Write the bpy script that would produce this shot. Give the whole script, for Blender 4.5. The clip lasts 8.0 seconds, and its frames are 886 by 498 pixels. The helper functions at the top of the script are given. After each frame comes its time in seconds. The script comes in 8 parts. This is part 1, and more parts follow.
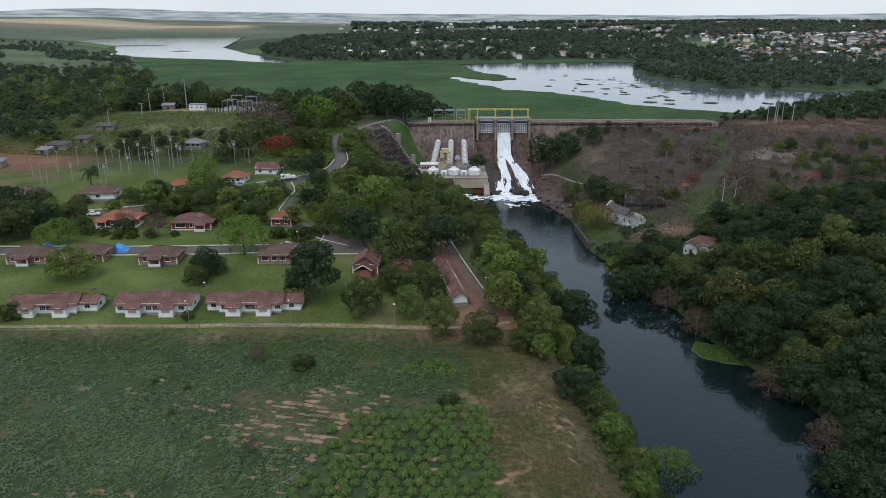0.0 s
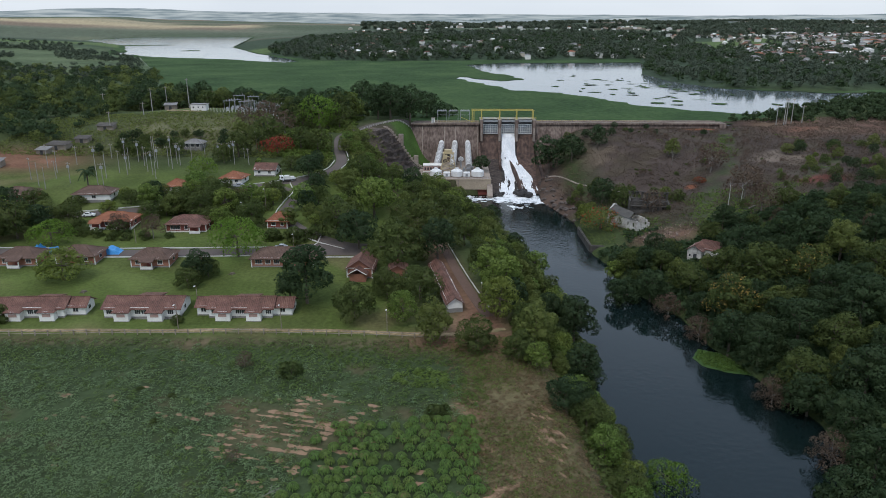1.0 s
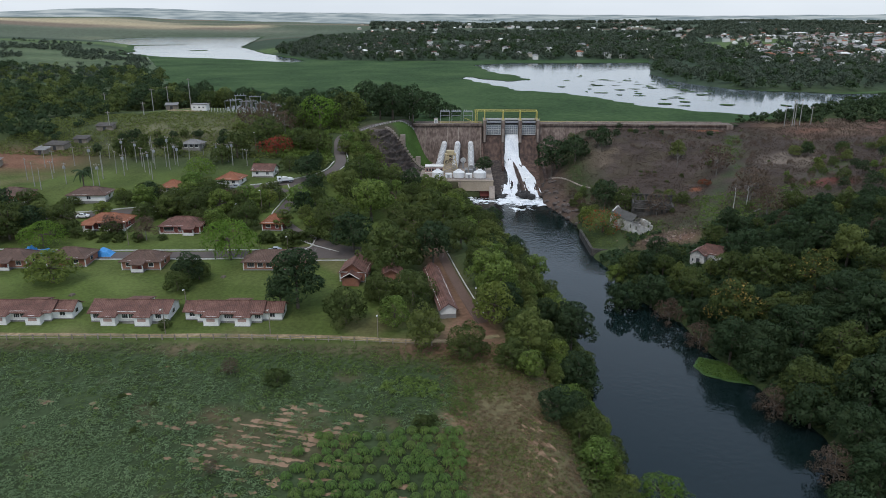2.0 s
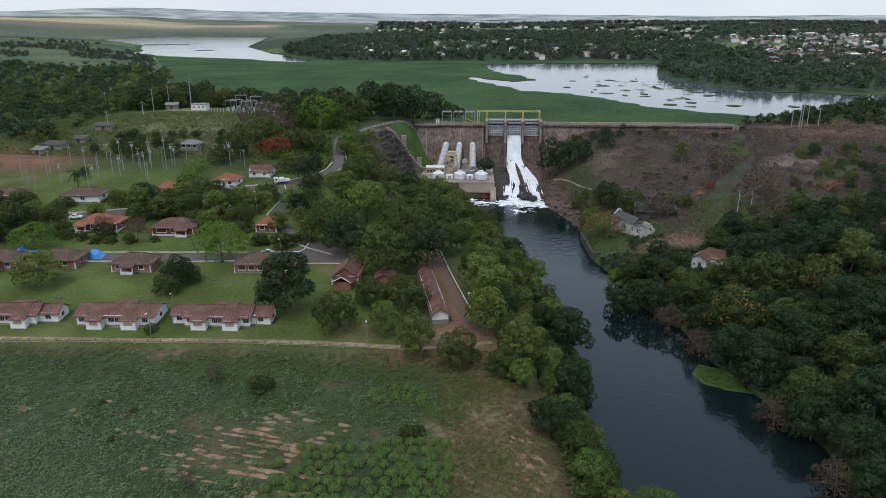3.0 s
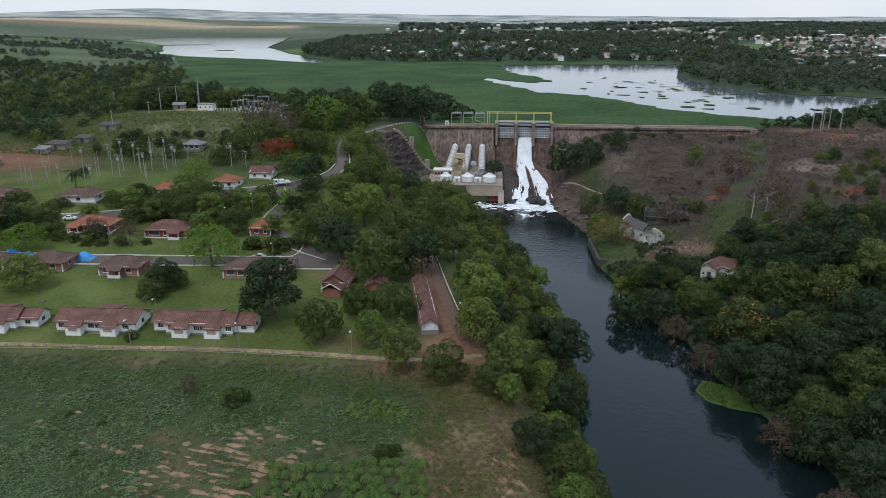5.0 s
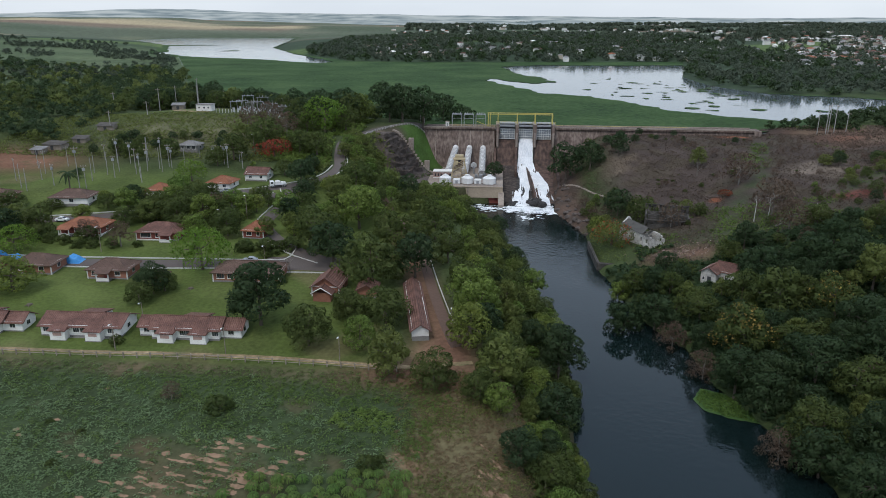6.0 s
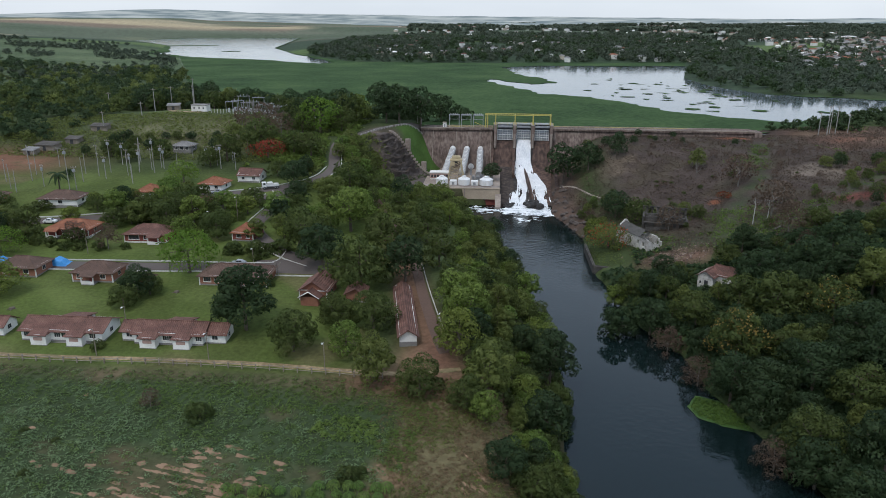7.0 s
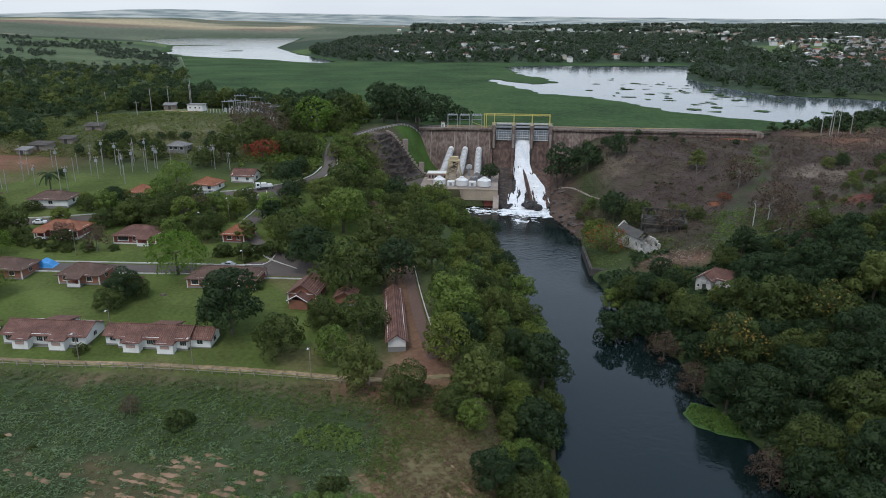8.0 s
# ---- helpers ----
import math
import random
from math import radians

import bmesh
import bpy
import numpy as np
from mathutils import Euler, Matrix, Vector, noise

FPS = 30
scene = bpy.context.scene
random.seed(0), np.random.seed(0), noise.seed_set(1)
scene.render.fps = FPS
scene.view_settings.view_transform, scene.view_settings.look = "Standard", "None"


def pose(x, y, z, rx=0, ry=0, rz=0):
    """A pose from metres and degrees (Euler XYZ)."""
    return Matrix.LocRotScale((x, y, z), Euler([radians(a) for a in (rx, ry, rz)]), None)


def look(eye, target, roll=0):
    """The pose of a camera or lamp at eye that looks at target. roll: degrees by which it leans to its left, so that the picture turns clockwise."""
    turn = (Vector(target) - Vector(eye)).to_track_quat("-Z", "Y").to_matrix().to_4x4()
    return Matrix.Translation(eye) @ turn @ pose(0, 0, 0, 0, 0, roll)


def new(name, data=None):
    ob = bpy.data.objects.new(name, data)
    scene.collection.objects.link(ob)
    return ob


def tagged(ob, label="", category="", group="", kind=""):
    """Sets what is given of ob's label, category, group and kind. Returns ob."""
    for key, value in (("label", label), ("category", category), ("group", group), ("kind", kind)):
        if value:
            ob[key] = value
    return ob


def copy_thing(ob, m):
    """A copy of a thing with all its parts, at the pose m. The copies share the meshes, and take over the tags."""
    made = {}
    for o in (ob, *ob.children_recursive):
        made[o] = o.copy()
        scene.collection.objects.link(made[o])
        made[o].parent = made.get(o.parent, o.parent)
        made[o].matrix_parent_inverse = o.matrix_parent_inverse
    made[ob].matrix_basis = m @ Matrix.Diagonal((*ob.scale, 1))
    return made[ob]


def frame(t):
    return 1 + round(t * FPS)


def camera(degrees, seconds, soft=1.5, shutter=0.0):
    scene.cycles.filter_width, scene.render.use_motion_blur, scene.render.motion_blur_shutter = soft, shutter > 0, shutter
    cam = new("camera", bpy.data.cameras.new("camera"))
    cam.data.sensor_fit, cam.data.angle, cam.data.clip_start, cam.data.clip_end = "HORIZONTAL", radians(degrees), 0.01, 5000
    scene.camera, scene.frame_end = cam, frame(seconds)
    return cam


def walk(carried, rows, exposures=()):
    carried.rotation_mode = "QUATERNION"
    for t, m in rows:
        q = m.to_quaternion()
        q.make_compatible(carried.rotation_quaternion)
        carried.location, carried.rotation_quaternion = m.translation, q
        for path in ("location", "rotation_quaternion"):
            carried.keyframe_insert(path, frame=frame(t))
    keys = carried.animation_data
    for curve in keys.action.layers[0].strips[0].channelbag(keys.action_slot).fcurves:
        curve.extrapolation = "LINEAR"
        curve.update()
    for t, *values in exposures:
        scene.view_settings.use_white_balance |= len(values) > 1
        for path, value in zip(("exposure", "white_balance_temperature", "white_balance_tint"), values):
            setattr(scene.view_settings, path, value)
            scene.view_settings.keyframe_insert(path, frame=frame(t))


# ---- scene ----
cam = camera(64.0, 8.0, soft=0.9)
METRES, EYE, TILT, LEAN, TURN = 40.0, 70.0, -18.0, 0.0, 0.0
ROWS = [
    (0.0, 0.0, 0.0, 0.0, 0.0, 0.0, -0.0),
    (0.5, 0.0451, 0.0507, 0.0149, 0.43, 0.0, -0.17),
    (1.0, 0.0902, 0.1007, 0.0268, 0.77, -0.0, -0.29),
    (1.5, 0.1353, 0.1516, 0.0395, 1.13, 0.0, -0.41),
    (3.0, 0.2686, 0.2999, 0.0771, 2.12, 0.0, -0.8),
    (3.5, 0.3096, 0.3463, 0.0864, 2.45, -0.0, -0.92),
    (4.0, 0.3494, 0.3921, 0.0957, 2.94, 0.03, -1.12),
    (4.5, 0.3888, 0.4367, 0.1055, 3.39, 0.04, -1.28),
    (6.0, 0.504, 0.5702, 0.1391, 4.26, 0.09, -1.62),
    (6.5, 0.54, 0.6151, 0.1489, 4.38, 0.11, -1.68),
    (7.0, 0.5745, 0.6594, 0.1585, 4.49, 0.13, -1.72),
    (7.5, 0.6078, 0.7038, 0.1688, 4.63, 0.13, -1.78),
    (8.0, 0.6392, 0.7474, 0.1773, 4.77, 0.12, -1.85),
]
walk(cam, [(t, pose(0, 0, EYE, TILT, LEAN, TURN) @ pose(METRES * x, METRES * y, METRES * z, 90 + pitch, roll, yaw)) for t, x, y, z, yaw, pitch, roll in ROWS], ((0.0, 0.17, 6380, 10), (8.0, 0.17, 6380, 10)))

# ---- daylight: high thin overcast ----
SUN_UP, SUN_FROM = 58.0, 205.0
world = bpy.data.worlds.new("overcast_sky")
scene.world = world
world.use_nodes = True
wn, wl = world.node_tree.nodes, world.node_tree.links
wn.clear()
w_out = wn.new("ShaderNodeOutputWorld")
w_bg = wn.new("ShaderNodeBackground")
w_sky = wn.new("ShaderNodeTexSky")
w_sky.sky_type, w_sky.sun_disc = "NISHITA", False
w_sky.sun_elevation, w_sky.sun_rotation = radians(SUN_UP), radians(SUN_FROM)
w_sky.dust_density, w_sky.altitude = 3.0, 600
w_tc = wn.new("ShaderNodeTexCoord")
w_map = wn.new("ShaderNodeMapping")
w_map.inputs["Scale"].default_value = (1.0, 1.0, 4.5)
w_noise = wn.new("ShaderNodeTexNoise")
w_noise.inputs["Scale"].default_value, w_noise.inputs["Detail"].default_value = 2.2, 7.0
w_ramp = wn.new("ShaderNodeValToRGB")
w_ramp.color_ramp.elements[0].position, w_ramp.color_ramp.elements[0].color = 0.36, (7.3, 7.9, 8.6, 1)
w_ramp.color_ramp.elements[1].position, w_ramp.color_ramp.elements[1].color = 0.64, (8.4, 8.95, 9.5, 1)
w_mix = wn.new("ShaderNodeMix")
w_mix.data_type = "RGBA"
w_mix.inputs["Factor"].default_value = 0.82
wl.new(w_tc.outputs["Generated"], w_map.inputs["Vector"])
wl.new(w_map.outputs["Vector"], w_noise.inputs["Vector"])
wl.new(w_noise.outputs["Fac"], w_ramp.inputs["Fac"])
wl.new(w_sky.outputs["Color"], w_mix.inputs[6])
wl.new(w_ramp.outputs["Color"], w_mix.inputs[7])
# white haze at the horizon, bluer cloud above it, brighter again overhead
w_sep = wn.new("ShaderNodeSeparateXYZ")
w_up = wn.new("ShaderNodeValToRGB")
w_el = w_up.color_ramp.elements
w_el[0].position, w_el[0].color = 0.0, (1.0, 1.0, 1.0, 1)
w_el[1].position, w_el[1].color = 1.0, (1.22, 1.26, 1.34, 1)
w_el.new(0.10).color = (0.98, 1.0, 1.02, 1)
w_el.new(0.26).color = (0.92, 0.98, 1.06, 1)
w_el.new(0.55).color = (0.68, 0.82, 1.04, 1)
w_el.new(0.80).color = (1.08, 1.14, 1.24, 1)
wl.new(w_tc.outputs["Generated"], w_sep.inputs["Vector"])
wl.new(w_sep.outputs["Z"], w_up.inputs["Fac"])
w_scale = wn.new("ShaderNodeVectorMath")
w_scale.operation = "MULTIPLY"
wl.new(w_mix.outputs[2], w_scale.inputs[0]), wl.new(w_up.outputs["Color"], w_scale.inputs[1])
wl.new(w_scale.outputs["Vector"], w_bg.inputs["Color"])
w_bg.inputs["Strength"].default_value = 0.10
wl.new(w_bg.outputs["Background"], w_out.inputs["Surface"])
sun_data = bpy.data.lights.new("sun", "SUN")
sun_data.energy, sun_data.angle, sun_data.color = 1.2, radians(14), (1.0, 0.95, 0.88)
sun = new("sun", sun_data)
sun.matrix_world = look((0, 0, 0), (-math.sin(radians(SUN_FROM)), -math.cos(radians(SUN_FROM)), -math.tan(radians(SUN_UP))))
sun.location = (0, 0, 300)

# ---- materials ----
def material(name, colours, coarse=0.3, fine=4.0, rough=0.85, bump=0.25, metal=0.0, spec=0.3, coords="Object", pieces="", through_light=0.0, shift=0.15, stops=(0.3, 0.7)):
    """A procedural surface: colours mixed by coarse and fine noise, a bump, and per-piece change of brightness."""
    m = bpy.data.materials.new(name)
    m.use_nodes = True
    n, l = m.node_tree.nodes, m.node_tree.links
    bsdf = n["Principled BSDF"]
    tc = n.new("ShaderNodeTexCoord")
    if coords == "World":
        geo0 = n.new("ShaderNodeNewGeometry")
        vec = geo0.outputs["Position"]
    else:
        vec = tc.outputs[coords]
    big, small = n.new("ShaderNodeTexNoise"), n.new("ShaderNodeTexNoise")
    big.inputs["Scale"].default_value, big.inputs["Detail"].default_value = coarse, 5.0
    small.inputs["Scale"].default_value, small.inputs["Detail"].default_value = fine, 6.0
    l.new(vec, big.inputs["Vector"]), l.new(vec, small.inputs["Vector"])
    add = n.new("ShaderNodeMath")
    add.operation = "MULTIPLY_ADD"
    add.inputs[1].default_value = 0.45
    l.new(small.outputs["Fac"], add.inputs[0])
    half = n.new("ShaderNodeMath")
    half.operation = "MULTIPLY"
    half.inputs[1].default_value = 0.55
    l.new(big.outputs["Fac"], half.inputs[0]), l.new(half.outputs[0], add.inputs[2])
    ramp = n.new("ShaderNodeValToRGB")
    el = ramp.color_ramp.elements
    while len(el) < len(colours):
        el.new(0.5)
    for i, c in enumerate(colours):
        el[i].position = stops[0] + (stops[1] - stops[0]) * i / max(1, len(colours) - 1)
        el[i].color = (*c, 1)
    l.new(add.outputs[0], ramp.inputs["Fac"])
    colour = ramp.outputs["Color"]
    if pieces:
        hsv = n.new("ShaderNodeHueSaturation")
        if "object" in pieces:
            info = n.new("ShaderNodeObjectInfo")
            src = info.outputs["Random"]
        else:
            geo = n.new("ShaderNodeNewGeometry")
            src = geo.outputs["Random Per Island"]
        rng = n.new("ShaderNodeMapRange")
        rng.inputs["To Min"].default_value, rng.inputs["To Max"].default_value = 1 - shift * 2.2, 1 + shift * 2.2
        l.new(src, rng.inputs["Value"])
        l.new(rng.outputs["Result"], hsv.inputs["Value"])
        rng2 = n.new("ShaderNodeMapRange")
        rng2.inputs["To Min"].default_value, rng2.inputs["To Max"].default_value = 0.5 - shift * 0.12, 0.5 + shift * 0.12
        if "both" in pieces:
            info2 = n.new("ShaderNodeObjectInfo")
            l.new(info2.outputs["Random"], rng2.inputs["Value"])
        else:
            l.new(src, rng2.inputs["Value"])
        l.new(rng2.outputs["Result"], hsv.inputs["Hue"])
        l.new(colour, hsv.inputs["Color"])
        colour = hsv.outputs["Color"]
    l.new(colour, bsdf.inputs["Base Color"])
    bsdf.inputs["Roughness"].default_value = rough
    bsdf.inputs["Metallic"].default_value = metal
    bsdf.inputs["Specular IOR Level"].default_value = spec
    if bump:
        b = n.new("ShaderNodeBump")
        b.inputs["Strength"].default_value, b.inputs["Distance"].default_value = bump, 0.5 / fine
        l.new(small.outputs["Fac"], b.inputs["Height"])
        l.new(b.outputs["Normal"], bsdf.inputs["Normal"])
    if through_light:
        tr = n.new("ShaderNodeBsdfTranslucent")
        l.new(colour, tr.inputs["Color"])
        mix = n.new("ShaderNodeMixShader")
        mix.inputs[0].default_value = through_light
        l.new(bsdf.outputs[0], mix.inputs[1]), l.new(tr.outputs[0], mix.inputs[2])
        l.new(mix.outputs[0], n["Material Output"].inputs["Surface"])
    return m


def leafy(name, a, b, shift=0.055):
    a, b = (a[0] * 1.60, a[1] * 1.14, a[2] * 1.38), (b[0] * 1.60, b[1] * 1.14, b[2] * 1.38)
    return material(name, (a, b), 0.14, 1.2, rough=0.65, bump=0.0, spec=0.22, pieces="island both", through_light=0.45, shift=shift)


LEAF = {
    "dark": leafy("leaves_dark_green", (0.016, 0.043, 0.014), (0.037, 0.080, 0.026)),
    "mango": leafy("leaves_deep_green", (0.028, 0.062, 0.014), (0.068, 0.118, 0.026)),
    "bright": leafy("leaves_bright_green", (0.055, 0.14, 0.014), (0.105, 0.22, 0.028)),
    "olive": leafy("leaves_olive", (0.056, 0.104, 0.022), (0.110, 0.180, 0.042)),
    "yellow": leafy("leaves_yellowish", (0.085, 0.12, 0.022), (0.22, 0.21, 0.050), 0.25),
    "grey": leafy("leaves_grey_brown", (0.052, 0.052, 0.030), (0.105, 0.100, 0.060)),
    "red": leafy("flame_tree_leaves", (0.11, 0.034, 0.016), (0.185, 0.060, 0.026)),
    "cassava": leafy("cassava_leaves", (0.058, 0.140, 0.026), (0.108, 0.225, 0.048), 0.12),
    "weed": leafy("weed_leaves", (0.060, 0.126, 0.022), (0.118, 0.215, 0.040), 0.16),
    "crop": leafy("crop_leaves", (0.074, 0.164, 0.062), (0.130, 0.250, 0.102), 0.08),
    "fresh": leafy("fresh_grass_leaves", (0.044, 0.110, 0.018), (0.080, 0.175, 0.034), 0.12),
    # for distant woods: paler and bluer, haze put into the leaf colour
    "far": leafy("hazed_far_leaves", (0.034, 0.066, 0.037), (0.062, 0.108, 0.060), 0.03),
    "brush": leafy("brown_brush", (0.046, 0.050, 0.030), (0.086, 0.086, 0.054), 0.16),
    "field": leafy("field_weed_leaves", (0.050, 0.104, 0.020), (0.098, 0.172, 0.040), 0.2),
    "ember": leafy("orange_blossom", (0.20, 0.060, 0.018), (0.30, 0.095, 0.028)),
    "dry": leafy("dry_grass", (0.082, 0.090, 0.038), (0.140, 0.138, 0.064), 0.16),
}
BARK = material("bark", ((0.07, 0.055, 0.042), (0.15, 0.125, 0.10)), 0.8, 6, bump=0.5)
PALE_BARK = material("pale_bark", ((0.13, 0.115, 0.10), (0.24, 0.22, 0.195)), 0.8, 6, bump=0.4)
SOIL_RED = material("red_soil", ((0.085, 0.055, 0.042), (0.14, 0.088, 0.066)), 0.15, 2, bump=0.5, coords="World")
DIRT = material("dirt_track", ((0.085, 0.095, 0.040), (0.20, 0.145, 0.080), (0.40, 0.30, 0.175)), 0.16, 1.1, bump=0.4, coords="World")
SAND = material("bare_orange_soil", ((0.16, 0.098, 0.060), (0.31, 0.20, 0.125)), 0.3, 2.5, bump=0.5, coords="World")
ASPHALT = material("asphalt", ((0.075, 0.062, 0.056), (0.115, 0.095, 0.085)), 0.10, 3, rough=0.9, bump=0.2, coords="World")
KERB = material("whitewashed_kerb", ((0.30, 0.29, 0.27), (0.58, 0.57, 0.54)), 0.6, 5, bump=0.2)
CONCRETE = material("weathered_concrete", ((0.16, 0.125, 0.105), (0.27, 0.225, 0.19), (0.36, 0.31, 0.26)), 0.10, 1.2, bump=0.3, coords="World")
PALE_CONCRETE = material("pale_concrete", ((0.26, 0.21, 0.155), (0.46, 0.375, 0.28)), 0.12, 2, bump=0.2, coords="World")
WHITE_WALL = material("white_limewash", ((0.60, 0.58, 0.54), (0.80, 0.79, 0.76)), 0.35, 3, bump=0.1)
GREY_WALL = material("grey_plinth", ((0.16, 0.15, 0.14), (0.26, 0.25, 0.235)), 0.5, 4, bump=0.2)
CREAM = material("cream_paint", ((0.42, 0.37, 0.29), (0.58, 0.52, 0.42)), 0.4, 3, bump=0.1)
RED_WALL = material("dark_red_paint", ((0.16, 0.045, 0.036), (0.24, 0.075, 0.058)), 0.5, 4, bump=0.15)
GLASS = material("dark_window_glass", ((0.03, 0.035, 0.04), (0.05, 0.055, 0.06)), 0.5, 3, rough=0.08, bump=0.0, spec=0.6)
FRAME = material("window_frame_paint", ((0.55, 0.53, 0.50), (0.72, 0.70, 0.67)), 0.5, 5, bump=0.0)
SHUTTER = material("pinkish_shutter", ((0.30, 0.19, 0.16), (0.42, 0.29, 0.25)), 0.6, 6, bump=0.2)
WOOD = material("grey_wood", ((0.14, 0.115, 0.09), (0.30, 0.26, 0.21)), 0.8, 6, bump=0.4)
STEEL = material("grey_steel", ((0.22, 0.23, 0.24), (0.38, 0.39, 0.40)), 0.5, 5, rough=0.55, bump=0.05, metal=0.3)
YELLOW = material("yellow_paint", ((0.38, 0.31, 0.07), (0.52, 0.44, 0.13)), 0.4, 4, rough=0.55, bump=0.05)
WHITE_METAL = material("white_metal_paint", ((0.55, 0.55, 0.54), (0.80, 0.80, 0.79)), 0.4, 4, rough=0.5, bump=0.05)
BEIGE = material("beige_machine_paint", ((0.36, 0.29, 0.17), (0.52, 0.43, 0.27)), 0.5, 4, rough=0.6, bump=0.1)
DARK_METAL = material("dark_metal", ((0.03, 0.032, 0.035), (0.07, 0.07, 0.072)), 0.6, 5, rough=0.5, bump=0.05)
RUBBER = material("black_rubber", ((0.015, 0.015, 0.015), (0.03, 0.03, 0.03)), 2, 8, rough=0.9, bump=0.1)
TARP = material("blue_tarpaulin", ((0.03, 0.17, 0.42), (0.07, 0.30, 0.62)), 0.5, 3, rough=0.45, bump=0.4)
ROCK = material("dark_rock", ((0.036, 0.030, 0.028), (0.082, 0.066, 0.058), (0.16, 0.132, 0.115)), 0.3, 2.2, bump=0.8, coords="World")
WET_ROCK = material("wet_black_rock", ((0.015, 0.014, 0.014), (0.05, 0.045, 0.042)), 0.5, 2.5, rough=0.6, bump=0.8, coords="World")
CERAMIC = material("insulator_ceramic", ((0.30, 0.31, 0.31), (0.48, 0.49, 0.49)), 1, 5, rough=0.3, bump=0.0)
PLANT_MAT = material("water_hyacinth", ((0.024, 0.046, 0.019), (0.042, 0.076, 0.029), (0.068, 0.106, 0.042)), 0.02, 0.35, rough=0.95, spec=0.05, bump=0.6, coords="World", stops=(0.36, 0.64))
LILY = material("floating_leaf_mat", ((0.030, 0.068, 0.014), (0.050, 0.100, 0.022)), 0.2, 3, rough=0.7, bump=0.5, coords="World")


def striped(name, colours, along, spacing, rough=0.9):
    """Roof tiles or ribbed sheet: courses across one object axis over mottled colours."""
    m = material(name, colours, 0.35, 2.2, rough=rough, bump=0.0)
    n, l = m.node_tree.nodes, m.node_tree.links
    bsdf = n["Principled BSDF"]
    tc = n.new("ShaderNodeTexCoord")
    wave = n.new("ShaderNodeTexWave")
    wave.bands_direction = along
    wave.inputs["Scale"].default_value = 0.314 / spacing
    wave.inputs["Distortion"].default_value = 0.6
    l.new(tc.outputs["Object"], wave.inputs["Vector"])
    b = n.new("ShaderNodeBump")
    b.inputs["Strength"].default_value, b.inputs["Distance"].default_value = 0.8, spacing * 0.35
    l.new(wave.outputs["Fac"], b.inputs["Height"])
    l.new(b.outputs["Normal"], bsdf.inputs["Normal"])
    return m


TILE_OLD = striped("old_clay_tiles", ((0.062, 0.036, 0.030), (0.145, 0.074, 0.058), (0.225, 0.125, 0.096)), "X", 0.45)
TILE_ORANGE = striped("orange_clay_tiles", ((0.17, 0.066, 0.038), (0.26, 0.105, 0.060), (0.34, 0.150, 0.085)), "X", 0.45)
TILE_BROWN = striped("brown_clay_tiles", ((0.065, 0.043, 0.035), (0.12, 0.075, 0.058), (0.165, 0.110, 0.085)), "X", 0.45)
SHEET_GREY = striped("grey_sheet_roof", ((0.13, 0.125, 0.12), (0.30, 0.29, 0.28)), "X", 0.3)


BRICK = material("brick_facing", ((0.20, 0.085, 0.055), (0.33, 0.15, 0.10)), 0.6, 5, bump=0.2)


def water(name, tint, ripple, scale, rough=0.04, coarse=0.02, race=None):
    m = bpy.data.materials.new(name)
    m.use_nodes = True
    n, l = m.node_tree.nodes, m.node_tree.links
    bsdf = n["Principled BSDF"]
    bsdf.inputs["Base Color"].default_value = (*tint, 1)
    bsdf.inputs["Roughness"].default_value = rough
    bsdf.inputs["IOR"].default_value = 1.33
    geo = n.new("ShaderNodeNewGeometry")
    a, b = n.new("ShaderNodeTexNoise"), n.new("ShaderNodeTexNoise")
    a.inputs["Scale"].default_value, a.inputs["Detail"].default_value = scale, 4.0
    b.inputs["Scale"].default_value, b.inputs["Detail"].default_value = coarse, 3.0
    l.new(geo.outputs["Position"], a.inputs["Vector"]), l.new(geo.outputs["Position"], b.inputs["Vector"])
    mul = n.new("ShaderNodeMath")
    mul.operation = "MULTIPLY"
    calm = n.new("ShaderNodeMapRange")
    calm.inputs["From Min"].default_value, calm.inputs["From Max"].default_value = 0.42, 0.62
    calm.inputs["To Min"].default_value, calm.inputs["To Max"].default_value = 0.12, 0.8
    l.new(b.outputs["Fac"], calm.inputs["Value"])
    l.new(a.outputs["Fac"], mul.inputs[0]), l.new(calm.outputs["Result"], mul.inputs[1])
    bp = n.new("ShaderNodeBump")
    bp.inputs["Strength"].default_value, bp.inputs["Distance"].default_value = ripple, 0.5
    if race:
        # the current quickens along y
        xyz, quick, more = n.new("ShaderNodeSeparateXYZ"), n.new("ShaderNodeMapRange"), n.new("ShaderNodeMath")
        quick.inputs["From Min"].default_value, quick.inputs["From Max"].default_value = race[0], race[1]
        quick.inputs["To Min"].default_value, quick.inputs["To Max"].default_value = 1.0, race[2]
        more.operation = "MULTIPLY"
        l.new(geo.outputs["Position"], xyz.inputs[0]), l.new(xyz.outputs["Y"], quick.inputs["Value"])
        l.new(mul.outputs[0], more.inputs[0]), l.new(quick.outputs["Result"], more.inputs[1])
        mul = more
    l.new(mul.outputs[0], bp.inputs["Height"])
    l.new(bp.outputs["Normal"], bsdf.inputs["Normal"])
    return m


RIVER = water("river_water", (0.005, 0.011, 0.011), 0.20, 0.7, 0.03, race=(150, 300, 2.2))
LAKE = water("lake_water", (0.085, 0.105, 0.118), 0.10, 0.5, 0.08)
FOAM = material("white_water", ((0.22, 0.25, 0.27), (0.50, 0.53, 0.55), (0.80, 0.82, 0.83)), 0.25, 1.6, rough=0.6, bump=0.6, coords="World", stops=(0.35, 0.5))

